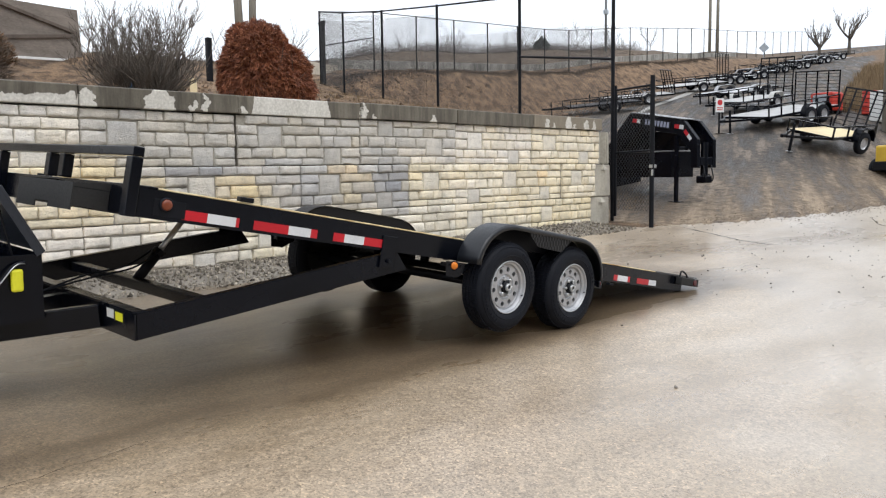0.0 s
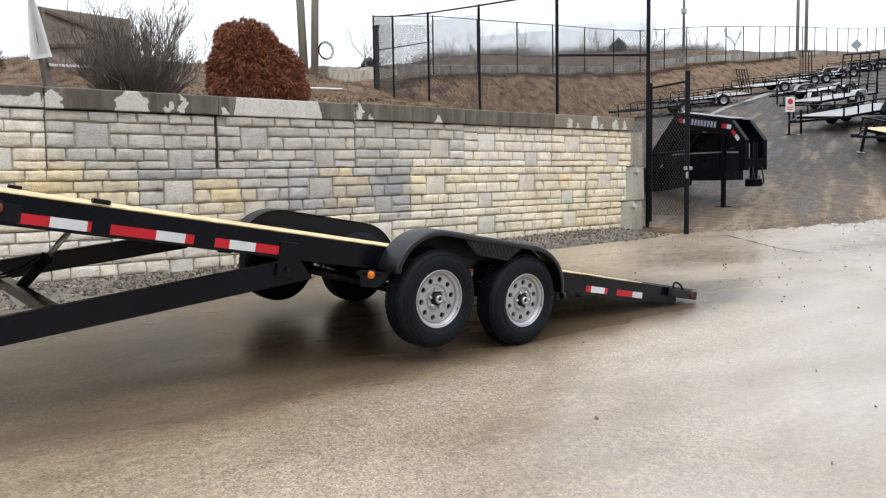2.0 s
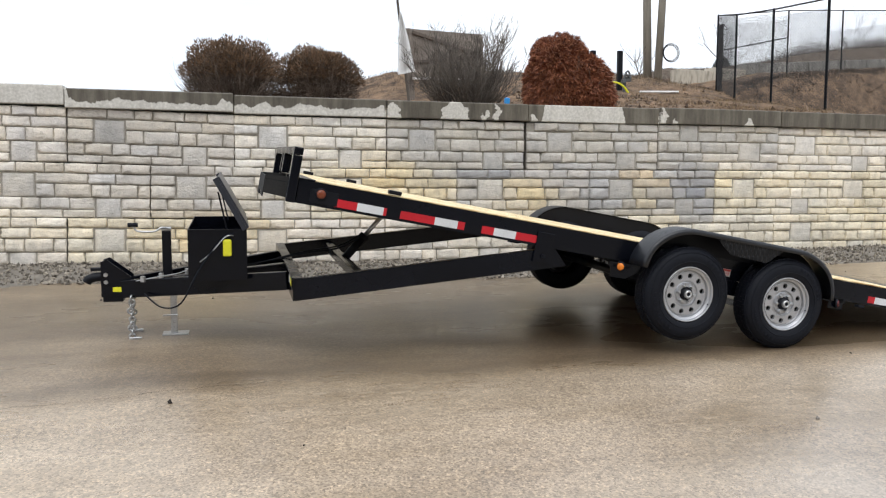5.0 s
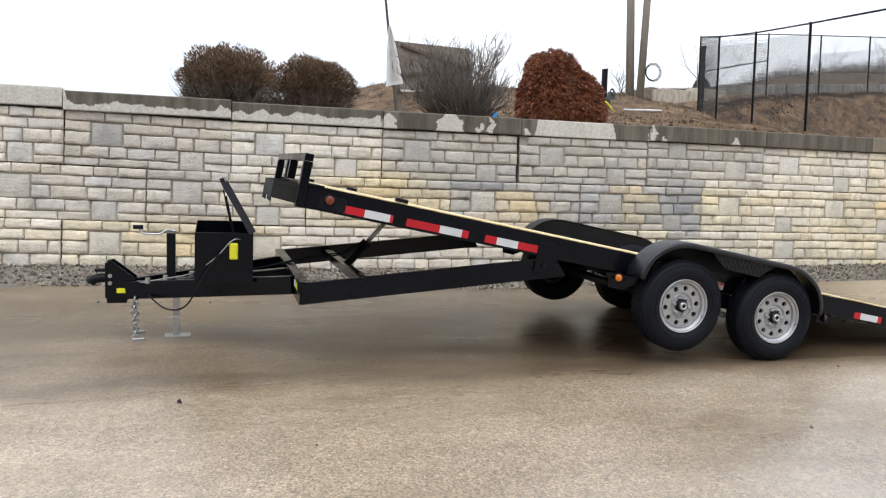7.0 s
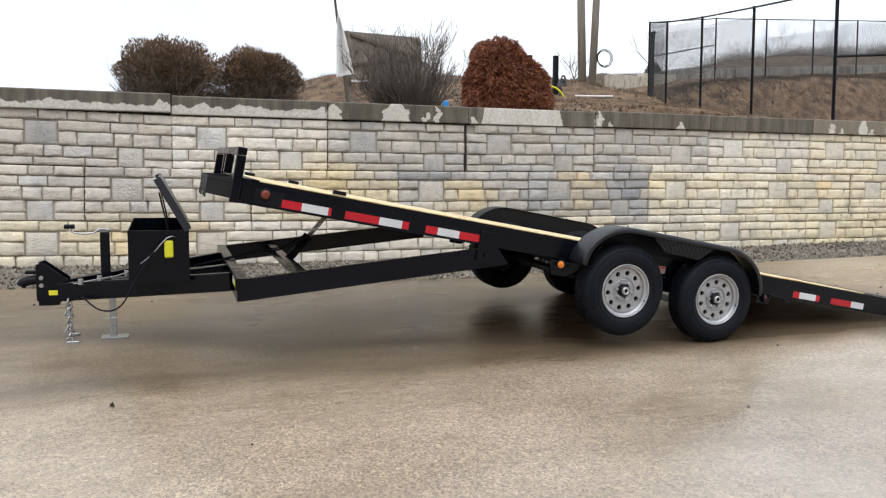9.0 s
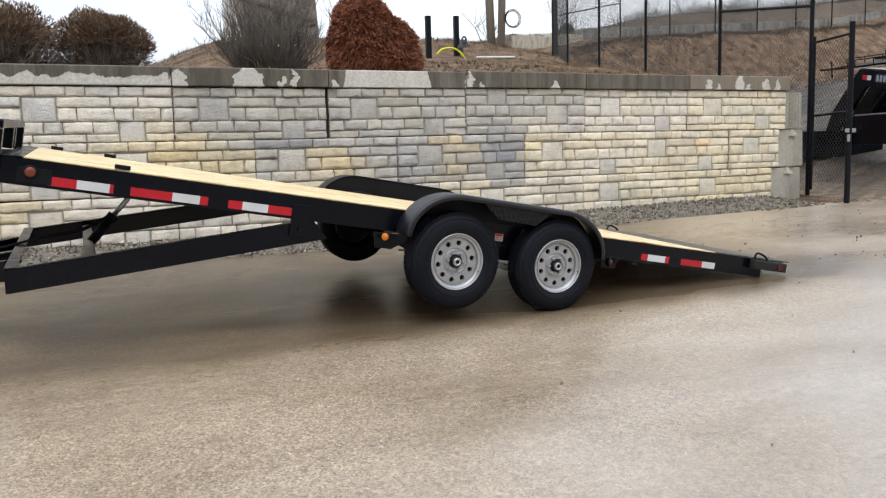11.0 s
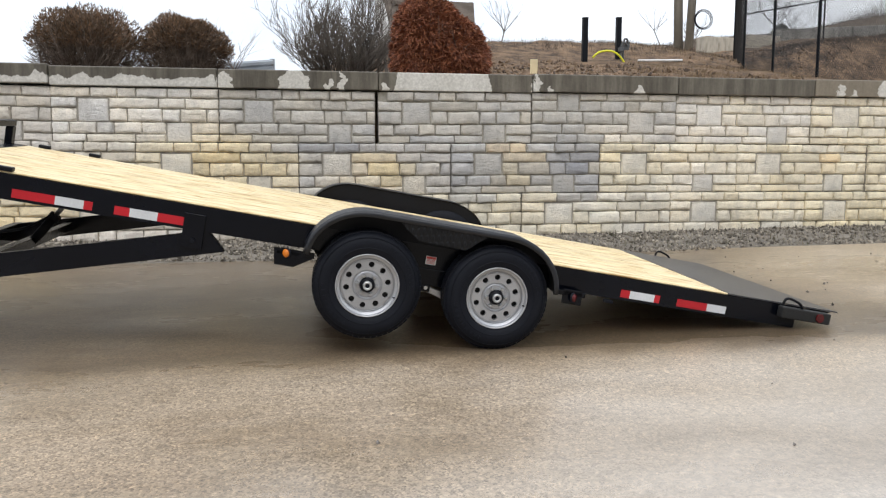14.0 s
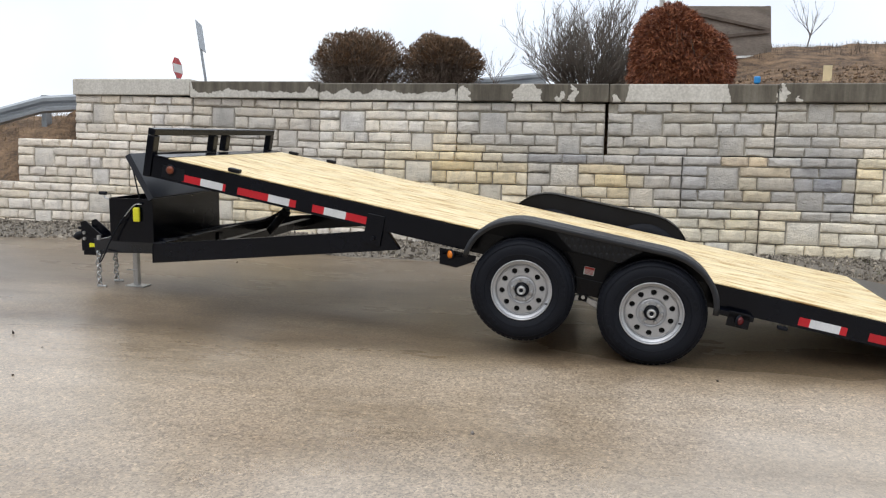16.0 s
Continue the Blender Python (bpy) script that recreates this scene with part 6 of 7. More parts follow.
part("padlock", slab(LEAF_END[0] - 0.07, LEAF_END[0] - 0.02, LEAF_END[1] - 0.045, LEAF_END[1] - 0.02, 1.22, 1.33, bevel=0.008), ZINC, leaf)

# ---- gooseneck trailer parked inside the gate ----
GX, GY = 10.78, 3.84
GZ = 0.60
goose = thing("gooseneck_trailer", pose(GX, GY, GZ, 0, 0, -14), "black gooseneck equipment trailer parked on gravel", "trailer")
# its own y runs back along the trailer, x across it
for x in (-0.25, 0.25):
    side = -1 if x < 0 else 1
    # neck beam: up from the coupler, level, then down into the deck
    bm = bmesh.new()
    prof = [(0.27, 0.75), (0.45, 0.75), (0.47, 1.12), (0.86, 1.50), (2.10, 1.68), (2.95, 0.80), (3.30, 0.80), (3.05, 1.28), (2.28, 2.05), (0.66, 1.78), (0.28, 1.36)]
    a = [bm.verts.new((x - 0.05, py, pz)) for py, pz in prof]
    b = [bm.verts.new((x + 0.05, py, pz)) for py, pz in prof]
    bm.faces.new(a)
    bm.faces.new(b[::-1])
    for k in range(len(prof)):
        bm.faces.new((a[k], b[k], b[(k + 1) % len(prof)], a[(k + 1) % len(prof)]))
    bmesh.ops.recalc_face_normals(bm, faces=bm.faces)
    bmesh.ops.bevel(bm, geom=list(bm.edges), offset=0.008, segments=1, affect="EDGES")
    part("neck_beam", bm, BLACK, goose)
    out = sorted((x + side * 0.0505, x + side * 0.053))
    lie = pose(0, 0.60, 1.78, 9.1, 0, 0)
    for y, w, mat in ((0.04, 0.12, WHITE_TAPE), (0.16, 0.14, RED_TAPE), (1.34, 0.10, WHITE_TAPE), (1.44, 0.14, RED_TAPE)):
        part("reflective_tape", slab(*out, y, y + w, -0.20, -0.11, bevel=0, m=lie), mat, goose)
    plate = part("name_plate", slab(*out, 0.42, 1.24, -0.24, -0.06, bevel=0, m=lie), SATIN, goose, "dark panel with pale painted marks")
    for k in range(8):
        part("print_bar", slab(*sorted((x + side * 0.0532, x + side * 0.0545)), 0.46 + k * 0.095, 0.525 + k * 0.095, -0.21, -0.09, bevel=0, m=lie), PALE_PRINT, plate)
    drop = pose(0, 0.28, 1.36, 48, 0, 0)
    for y, mat in ((0.12, WHITE_TAPE), (0.26, RED_TAPE)):
        part("reflective_tape", slab(*out, y, y + 0.13, -0.17, -0.09, bevel=0, m=drop), mat, goose)
    part("brace", beam(bmesh.new(), (x * 0.9, 1.55, 1.62), (x * 0.9, 2.25, 0.98), 0.05, 0.05), BLACK, goose)
    part("main_beam", slab(x - 0.06, x + 0.06, 3.25, 9.6, 0.50, 0.82, bevel=0.008), BLACK, goose)
    part("safety_chain", hose(bmesh.new(), [(x * 0.5, 0.26, 0.80), (x * 0.5, 0.2, 0.55), (x * 0.4, 0.22, 0.47), (x * 0.4, 0.3, 0.62)], 0.014), BLACK, goose)
part("landing_leg", slab(-0.345, -0.275, 0.80, 0.88, 0.02, 1.46, bevel=0.006), BLACK, goose)
part("leg_foot", slab(-0.42, -0.20, 0.72, 0.96, 0.0, 0.02, bevel=0.004), BLACK, goose)
part("neck_head", slab(-0.19, 0.19, 0.28, 0.42, 0.80, 0.98, bevel=0.01), BLACK, goose)
part("coupler_tube", rod(bmesh.new(), (0, 0.34, 0.46), (0, 0.34, 1.30), 0.08, sides=16), BLACK, goose)
part("ball_socket", slab(-0.12, 0.12, 0.22, 0.46, 0.42, 0.58, bevel=0.02), BLACK, goose)
# black plate's colour raised to grey for the sky it mirrors
TOP_PLATE = plain("sky_greyed_top", (0.05, 0.052, 0.056), 0.2)
part("neck_top", slab(-0.30, 0.30, 0.06, 1.68, 0.006, 0.022, bevel=0.003, m=pose(0, 0.60, 1.78, 9.1, 0, 0)), TOP_PLATE, goose, "wet plate that mirrors the sky")
part("storage_box", slab(-0.36, 0.36, 0.95, 2.65, 0.55, 1.12, bevel=0.012), BLACK, goose)
part("box_lid", slab(-0.37, 0.37, 0.95, 2.3, 1.122, 1.145, bevel=0.004), STEEL, goose, "bare steel box edge")
# added panel, stands in for the dark opening under the neck
part("dark_backdrop", slab(0.165, 0.187, 0.95, 2.5, 1.15, 1.60, bevel=0.003), BLACK, goose)
part("cross_tube", rod(bmesh.new(), (-0.26, 1.0, 1.2), (0.26, 1.0, 1.2), 0.04), BLACK, goose)
part("front_face", slab(-1.15, 1.15, 3.32, 3.40, 0.30, 0.86, bevel=0.008), BLACK, goose)
for k in range(9):
    part("deck_plank", slab(-1.2, 1.2, 3.42 + k * 0.69, 4.08 + k * 0.69, 0.825, 0.86, bevel=0.004), WOOD if k > 5 else BLACK, goose)
for x in (-1.22, 1.22):
    part("side_channel", slab(x - 0.03, x + 0.03, 3.32, 9.6, 0.69, 0.865, bevel=0.005), BLACK, goose)
for y in (6.6, 7.45):
    for x in (-0.95, 0.95):
        bm = bmesh.new()
        lathe(bm, [(0.19, -0.1), (0.36, -0.11), (0.39, -0.06), (0.39, 0.06), (0.36, 0.11), (0.19, 0.1)], 28)
        bmesh.ops.transform(bm, matrix=pose(x, y, 0.42, 0, 0, 90), verts=bm.verts)
        ty = part("tyre", bm, RUBBER, goose, smooth=True)
        bm = bmesh.new()
        lathe(bm, [(0.2, -0.08), (0.19, 0.05), (0.06, 0.07), (0.001, 0.07)], 24)
        bmesh.ops.transform(bm, matrix=pose(x, y, 0.42, 0, 0, 90 if x > 0 else -90), verts=bm.verts)
        part("rim", bm, SILVER, ty, smooth=True)

# ---- utility trailers in the sales yard ----
GREY_DECK = two_scale("weathered_grey_deck", (0.30, 0.30, 0.30), (0.52, 0.52, 0.52), 2, 30, (0.35, 0.6), 0, 0.2, 0.004, True)
SILVER_PLATE = two_scale("bright_tread_plate", (0.5, 0.51, 0.53), (0.7, 0.71, 0.73), 4, 60, (0.25, 0.4), 0.8, 0.2, 0.003, True)
PINE = plain("pale_pine", (0.72, 0.60, 0.37), 0.6)


def small_wheel(parent, x, y, z, r, side):
    bm = bmesh.new()
    lathe(bm, [(r * 0.55, -0.075), (r * 0.92, -0.08), (r, -0.05), (r, 0.05), (r * 0.92, 0.08), (r * 0.55, 0.075)], 24)
    bmesh.ops.transform(bm, matrix=Matrix.Translation((x, y, z)), verts=bm.verts)
    ty = part("tyre", bm, RUBBER, parent, smooth=True)
    bm = bmesh.new()
    lathe(bm, [(r * 0.57, 0.07), (r * 0.5, 0.03), (r * 0.2, 0.045), (0.001, 0.05)], 20)
    bmesh.ops.transform(bm, matrix=Matrix.Translation((x, y, z)) @ Matrix.Diagonal((1, side, 1, 1)), verts=bm.verts)
    part("rim", bm, SILVER, ty, smooth=True)


def utility_trailer(m, length, width, deck, label, rail=0.38, gate=1.3, axles=1, fender_mat=None, slant=0.0, group="yard trailers"):
    """A small open trailer: tongue towards -x, deck, railed sides, fenders and a mesh ramp gate at the tail."""
    tr = thing("utility_trailer", m, label, "trailer", group)
    z = 0.52
    for y in (-width / 2, width / 2):
        part("side_frame", slab(0, length, y - 0.03, y + 0.03, z - 0.08, z, bevel=0.004), BLACK, tr)
        if rail:
            part("top_rail", slab(0, length, y - 0.022, y + 0.022, z + rail - 0.045, z + rail, bevel=0.004), BLACK, tr)
            n = max(2, round(length / 0.75))
            for k in range(n + 1):
                x = 0.025 + k * (length - 0.05) / n
                part("upright", slab(x - 0.022, x + 0.022, y - 0.02, y + 0.02, z, z + rail - 0.045, bevel=0), BLACK, tr)
        part("tongue_bar", beam(bmesh.new(), (0.05, y * 0.9, z - 0.05), (-1.15, 0.03 if y > 0 else -0.03, z - 0.05), 0.05, 0.075), BLACK, tr)
    for x in (0.03, length - 0.03):
        part("end_frame", slab(x - 0.03, x + 0.03, -width / 2 + 0.03, width / 2 - 0.03, z - 0.08, z, bevel=0.004), BLACK, tr)
    if rail:
        part("front_rail", slab(0.0, 0.045, -width / 2 + 0.03, width / 2 - 0.03, z + rail - 0.045, z + rail, bevel=0.004), BLACK, tr)
    boards = 7
    for k in range(boards):
        y0 = -width / 2 + 0.03 + k * (width - 0.06) / boards
        part("deck_board", slab(0.06, length - 0.06, y0 + 0.003, y0 + (width - 0.06) / boards - 0.003, z - 0.03, z + 0.006, bevel=0), deck, tr)
    part("coupler", slab(-1.32, -1.08, -0.05, 0.05, z - 0.08, z + 0.02, bevel=0.02), SATIN, tr)
    part("jack_post", slab(-0.83, -0.77, -0.03, 0.03, 0.02, z + 0.32, bevel=0.004), SATIN, tr)
    part("jack_foot", slab(-0.88, -0.72, -0.08, 0.08, 0.0, 0.02, bevel=0.004), ZINC, tr)
    mid = length * 0.6
    for k in range(axles):
        x = mid + (k - (axles - 1) / 2) * 0.78
        part("axle", rod(bmesh.new(), (x, -width / 2, 0.33), (x, width / 2, 0.33), 0.03), SATIN, tr)
        for s in (-1, 1):
            small_wheel(tr, x, s * (width / 2 + 0.15), 0.33, 0.33, s)
    span = 0.42 + (axles - 1) * 0.39
    for s in (-1, 1):
        bm = bmesh.new()
        rows = []
        for k in range(13):
            a = math.pi * k / 12
            px, pz = mid - span * math.cos(a) * (1 if axles == 1 else 1.0), 0.42 + 0.36 * min(1, 1.35 * math.sin(a))
            rows.append([bm.verts.new((px, s * (width / 2 + 0.035), pz)), bm.verts.new((px, s * (width / 2 + 0.27), pz)), bm.verts.new((px, s * (width / 2 + 0.27), pz - 0.035)), bm.verts.new((px, s * (width / 2 + 0.035), pz - 0.012))])
        for r, q in zip(rows, rows[1:]):
            for j in range(4):
                bm.faces.new((r[j], r[(j + 1) % 4], q[(j + 1) % 4], q[j]))
        bm.faces.new(rows[0])
        bm.faces.new(rows[-1])
        bmesh.ops.recalc_face_normals(bm, faces=bm.faces)
        part("fender", bm, fender_mat or BLACK, tr)
    if gate:
        turn = pose(length, 0, z, 0, slant, 0)
        g = part("ramp_gate", slab(-0.03, 0.03, -width / 2 + 0.05, width / 2 - 0.05, gate - 0.05, gate, bevel=0.004, m=turn), BLACK, tr)
        for y in np.linspace(-width / 2 + 0.07, width / 2 - 0.07, 5):
            part("gate_bar", slab(-0.02, 0.02, y - 0.02, y + 0.02, 0.0, gate - 0.05, bevel=0, m=turn), BLACK, g)
        for zz in np.arange(0.12, gate - 0.06, 0.13):
            part("gate_slat", slab(-0.004, 0.004, -width / 2 + 0.06, width / 2 - 0.06, zz, zz + 0.018, bevel=0, m=turn), BLACK, g)
    return tr


def parked(x, y, heading):
    """On the ground, tail pointing along the heading, lying to the slope."""
    c, s = math.cos(radians(heading)), math.sin(radians(heading))
    x_way = Vector((c, s, (ground_height(x + 3 * c, y + 3 * s) - ground_height(x, y)) / 3)).normalized()
    y_way = Vector((-s, c, (ground_height(x - s, y + c) - ground_height(x + s, y - c)) / 2)).normalized()
    z_way = x_way.cross(y_way).normalized()
    y_way = z_way.cross(x_way)
    m = Matrix((x_way, y_way, z_way)).transposed().to_4x4()
    return Matrix.Translation((x, y, ground_height(x, y))) @ m


utility_trailer(parked(23.2, 8.7, -14), 4.3, 2.0, GREY_DECK, "black utility trailer with a silver deck and tandem wheels", 0.40, 1.3, 2, BLACK, 4)
utility_trailer(parked(29.8, 12.5, -14), 3.6, 1.9, GREY_DECK, "black utility trailer with a tall mesh ramp gate", 0.42, 1.75, 1, WHITE, 6)
utility_trailer(parked(35.5, 16.0, -14), 4.4, 2.0, SILVER_PLATE, "bright silver flatbed trailer behind the others", 0.0, 0, 2, SILVER)
utility_trailer(parked(19.3, 5.1, -14), 2.2, 1.5, PINE, "small black trailer with a pale pine deck and raised ramp gate", 0.32, 1.3, 1, BLACK, 14)
utility_trailer(parked(30.2, 21.6, -42), 3.9, 1.9, SATIN, "low black open trailer at the foot of the bank", 0.3, 0, 1, BLACK)
utility_trailer(parked(35.0, 22.4, -42), 4.0, 1.9, GREY_DECK, "black open trailer with bright fenders by the road", 0.4, 1.35, 1, SILVER, -10)
utility_trailer(parked(43.2, 23.4, -42), 4.4, 1.9, GREY_DECK, "black open trailer with a mesh gate by the road", 0.4, 1.8, 1, BLACK, 0)
for k, (x, y) in enumerate(((49.0, 23.9), (55.0, 24.7), (61.0, 25.4), (67.5, 26.0), (75.0, 26.8), (83.0, 28.0))):
    utility_trailer(parked(x, y, -40), 4.4, 2.0, (GREY_DECK, SILVER_PLATE, SATIN)[k % 3], ("grey deck trailer in the row along the hill road", "silver deck trailer in the row along the hill road", "black trailer in the row along the hill road")[k % 3], 0.3 if k % 3 == 2 else 0.12, 0, 2, (BLACK, SILVER, BLACK)[k % 3])

# ---- signs, poles, posts ----
POLE_WOOD = two_scale("weathered_pole_wood", (0.19, 0.175, 0.145), (0.38, 0.355, 0.30), 1.0, 14, (0.8, 0.95), 0, 0.5, 0.01, stretch=(6, 6, 0.6))
BARN = two_scale("weathered_grey_boards", (0.11, 0.09, 0.076), (0.31, 0.265, 0.225), 0.8, 9, (0.8, 0.95), 0, 0.5, 0.01, stretch=(1, 1, 5))
SIGN_WHITE = plain("sign_white", (0.75, 0.75, 0.74), 0.45)
SIGN_RED = plain("sign_red", (0.52, 0.03, 0.035), 0.45)
GALV = two_scale("galvanised_rail", (0.26, 0.29, 0.32), (0.42, 0.45, 0.48), 2, 40, (0.35, 0.55), 0.7, 0.15, 0.003)


def pole(x, y, height, r, label, lean=(0, 0), name="utility_pole", mat=None):
    z = ground_height(x, y)
    p = thing(name, pose(x, y, z), label, "pole", "utility poles")
    part("shaft", rod(bmesh.new(), (0, 0, -0.3), (lean[0], lean[1], height), r, r * 0.8, 14), mat or POLE_WOOD, p, smooth=True)
    return p


pole(15.75, 30.4, 10.5, 0.21, "grey wooden utility pole, slightly leaning", (-0.35, 0))
pb = pole(16.05, 30.0, 10.5, 0.19, "grey wooden utility pole with a coil of cable", (0.45, 0))
COIL_Z = 7.63 - ground_height(16.05, 30.0)
bm = bmesh.new()
for k in range(4):
    r = 0.36 + 0.03 * k
    hose(bm, [(0.55 + r * math.cos(a), -0.22 - 0.02 * k, COIL_Z + r * math.sin(a)) for a in np.linspace(0, 2 * math.pi, 17)], 0.012, 5, 2)
part("cable_coil", bm, RUBBER, pb, "hanging coil of black cable")
pole(78.4, 37, 13, 0.17, "distant wooden utility pole on the hill")
pole(81.3, 37.5, 14, 0.18, "distant wooden utility pole on the hill")
lp = pole(56.3, 36, 12, 0.12, "distant slim lamp pole behind the fence", mat=GALV)
part("lamp_box", slab(-0.2, 0.2, -0.15, 0.15, 3.2, 3.6, bevel=0.02), GALV, lp)
pole(25.8, 4.6, 11.0, 0.26, "thick grey wooden utility pole beside the yard")

# weathered board sign on posts
A, B = Vector((1.11, 17.85)), Vector((4.0, 19.9))
mid2, d2 = (A + B) / 2, (B - A)
board_sign = thing("board_sign", pose(mid2.x, mid2.y, 4.53, 0, -5.5, math.degrees(math.atan2(d2.y, d2.x))), "weathered grey wooden billboard seen from behind", "billboard")
half = d2.length / 2
BS_Z0 = 0.0
for k in range(5):
    part("board", slab(-half, half, 0.02, 0.06, BS_Z0 + k * 0.28 + 0.0008, BS_Z0 + (k + 1) * 0.28 - 0.0008, bevel=0.003), BARN, board_sign)
part("bottom_rail", slab(-half, half, -0.02, 0.018, BS_Z0 - 0.05, BS_Z0 + 0.012, bevel=0.004), SIGN_WHITE, board_sign)
for x in (-half + 0.05, half - 0.05):
    part("post", slab(x - 0.07, x + 0.07, 0.065, 0.2, -1.3, BS_Z0 + 1.42, bevel=0.008), BARN, board_sign)
for za, zb in ((1.30, 0.72), (0.45, 0.68)):
    part("brace", beam(bmesh.new(), (-half + 0.1, -0.02, za), (half - 0.1, -0.02, zb), 0.05, 0.09), TWIG, board_sign)

# leaning pole with a white banner
bz = ground_height(0.95, 17.6)
ban = thing("banner_pole", pose(0.95, 17.6, bz), "leaning pole with a furled white banner", "banner")
part("pole", rod(bmesh.new(), (0.03, 0, -0.2), (-0.45, 0, 7.4 - bz), 0.045, 0.032, 10), BARK, ban)
bm = bmesh.new()
rows = []
for k in range(14):
    f = k / 13
    z = 6.15 - bz - 1.65 * f
    x0, w = -0.28 + 0.02 * f, 0.05 + 0.30 * f ** 0.9
    rows.append([bm.verts.new((x0 + (j / 4 - 0.28) * w + 0.19 * f * j / 4, -0.07 + 0.045 * math.sin(j * 2.2 + k * 0.4), z - 0.12 * f * (1 - j / 4))) for j in range(5)])
for r, q in zip(rows, rows[1:]):
    for j in range(4):
        bm.faces.new((r[j], r[j + 1], q[j + 1], q[j]))
bmesh.ops.solidify(bm, geom=list(bm.faces), thickness=0.004)
part("banner", bm, SIGN_WHITE, ban, "white cloth banner hanging limp", True)

# black posts, stake, yellow pipe, litter
for x, y, h in ((6.72, 17.6, 5.32), (8.1, 18.5, 5.52)):
    h -= ground_height(x, y)
    p = thing("black_post", pose(x, y, ground_height(x, y)), "square black post standing in brown mulch", "post", "black posts")
    part("shaft", slab(-0.075, 0.075, -0.075, 0.075, -0.2, h, bevel=0.01), POST, p)
    part("cap", slab(-0.08, 0.08, -0.08, 0.08, h + 0.001, h + 0.03, bevel=0.008), POST, p)
bm = bmesh.new()
for k in range(2):
    hose(bm, [(0.12 * k, 0.12 * k, -0.1), (0.12 * k, 0.12 * k, 0.45 + 0.12 * k), (0.10 + 0.12 * k, 0.12 * k, 0.55 + 0.12 * k), (0.2 + 0.1 * k, 0.12 * k, 0.45)], 0.03, 8, 4)
box(bm, -0.08, 0.06, -0.06, 0.06, 0.28, 0.40, 0.01)
box(bm, 0.10, 0.26, 0.02, 0.14, 0.34, 0.50, 0.01)
valve = part("pipe_riser", bm, plain("dull_pipe_steel", (0.12, 0.125, 0.13), 0.45, 0.6), None)
valve.location = (8.0, 18.0, ground_height(8.0, 18.0))
tagged(valve, "grey bent pipe riser beside a black post", "pipe")
z = ground_height(7.3, 17.5)
ye = part("yellow_pipe", hose(bmesh.new(), [(6.9, 17.4, z + 0.12), (7.1, 17.4, z + 0.28), (7.5, 17.5, z + 0.33), (7.75, 17.5, z + 0.2), (7.9, 17.5, z + 0.02)], 0.03, 8), YELLOW, None, smooth=True)
tagged(ye, "bright yellow bent pipe lying between black posts", "pipe")
wp = part("white_pipe", rod(bmesh.new(), (8.5, 17.9, ground_height(8.5, 17.9) + 0.03), (10.0, 18.1, ground_height(10.0, 18.1) + 0.05), 0.036), SIGN_WHITE)
tagged(wp, "long white pipe lying on the mulch", "pipe")
st = part("wooden_stake", slab(4.05, 4.23, 13.83, 13.86, ground_height(4.14, 13.85) - 0.1, ground_height(4.14, 13.85) + 0.34, bevel=0.004), PINE)
tagged(st, "short pale pine survey stake", "stake")
litter = part("blue_bag", slab(-0.07, 0.07, -0.05, 0.05, 0, 0.17, bevel=0.03), plain("blue_plastic", (0.02, 0.25, 0.62), 0.4))
litter.location = (2.75, 14.2, ground_height(2.75, 14.2))
tagged(litter, "small crumpled blue plastic bag on the mulch", "litter")

# low wall of big concrete blocks at the field's foot
low_wall = thing("block_wall", pose(0, 0, 0), "long low wall of stained concrete blocks below the field", "wall", kind="structure")
STAINED = two_scale("stained_concrete", (0.10, 0.095, 0.085), (0.36, 0.35, 0.32), 0.9, 9, (0.75, 0.95), 0, 0.3, 0.01, stretch=(1, 1, 0.25), spread=(0.36, 0.56))
# paler copy of the concrete: light on the western blocks put into colour
LIT_STAINED = two_scale("lit_stained_concrete", (0.22, 0.195, 0.155), (0.52, 0.475, 0.395), 0.9, 9, (0.75, 0.95), 0, 0.3, 0.01, stretch=(1, 1, 0.25), spread=(0.34, 0.5))
for k in range(34):
    x = 15.5 + k * 1.83
    y = fence_line(x) + 2.2
    z = field_foot(x) - (0.0 if x > 19 else 0.18 + 0.09 * (19 - x))
    ob = part("block", slab(-0.91, 0.91, -0.3, 0.3, -1.1, 0.72, bevel=0.02), STAINED if x > 19 else LIT_STAINED, low_wall)
    ob.matrix_basis = pose(x, y, z, 0, -math.degrees(math.atan((field_foot(x + 1) - field_foot(x - 1)) / 2)), 6.9)

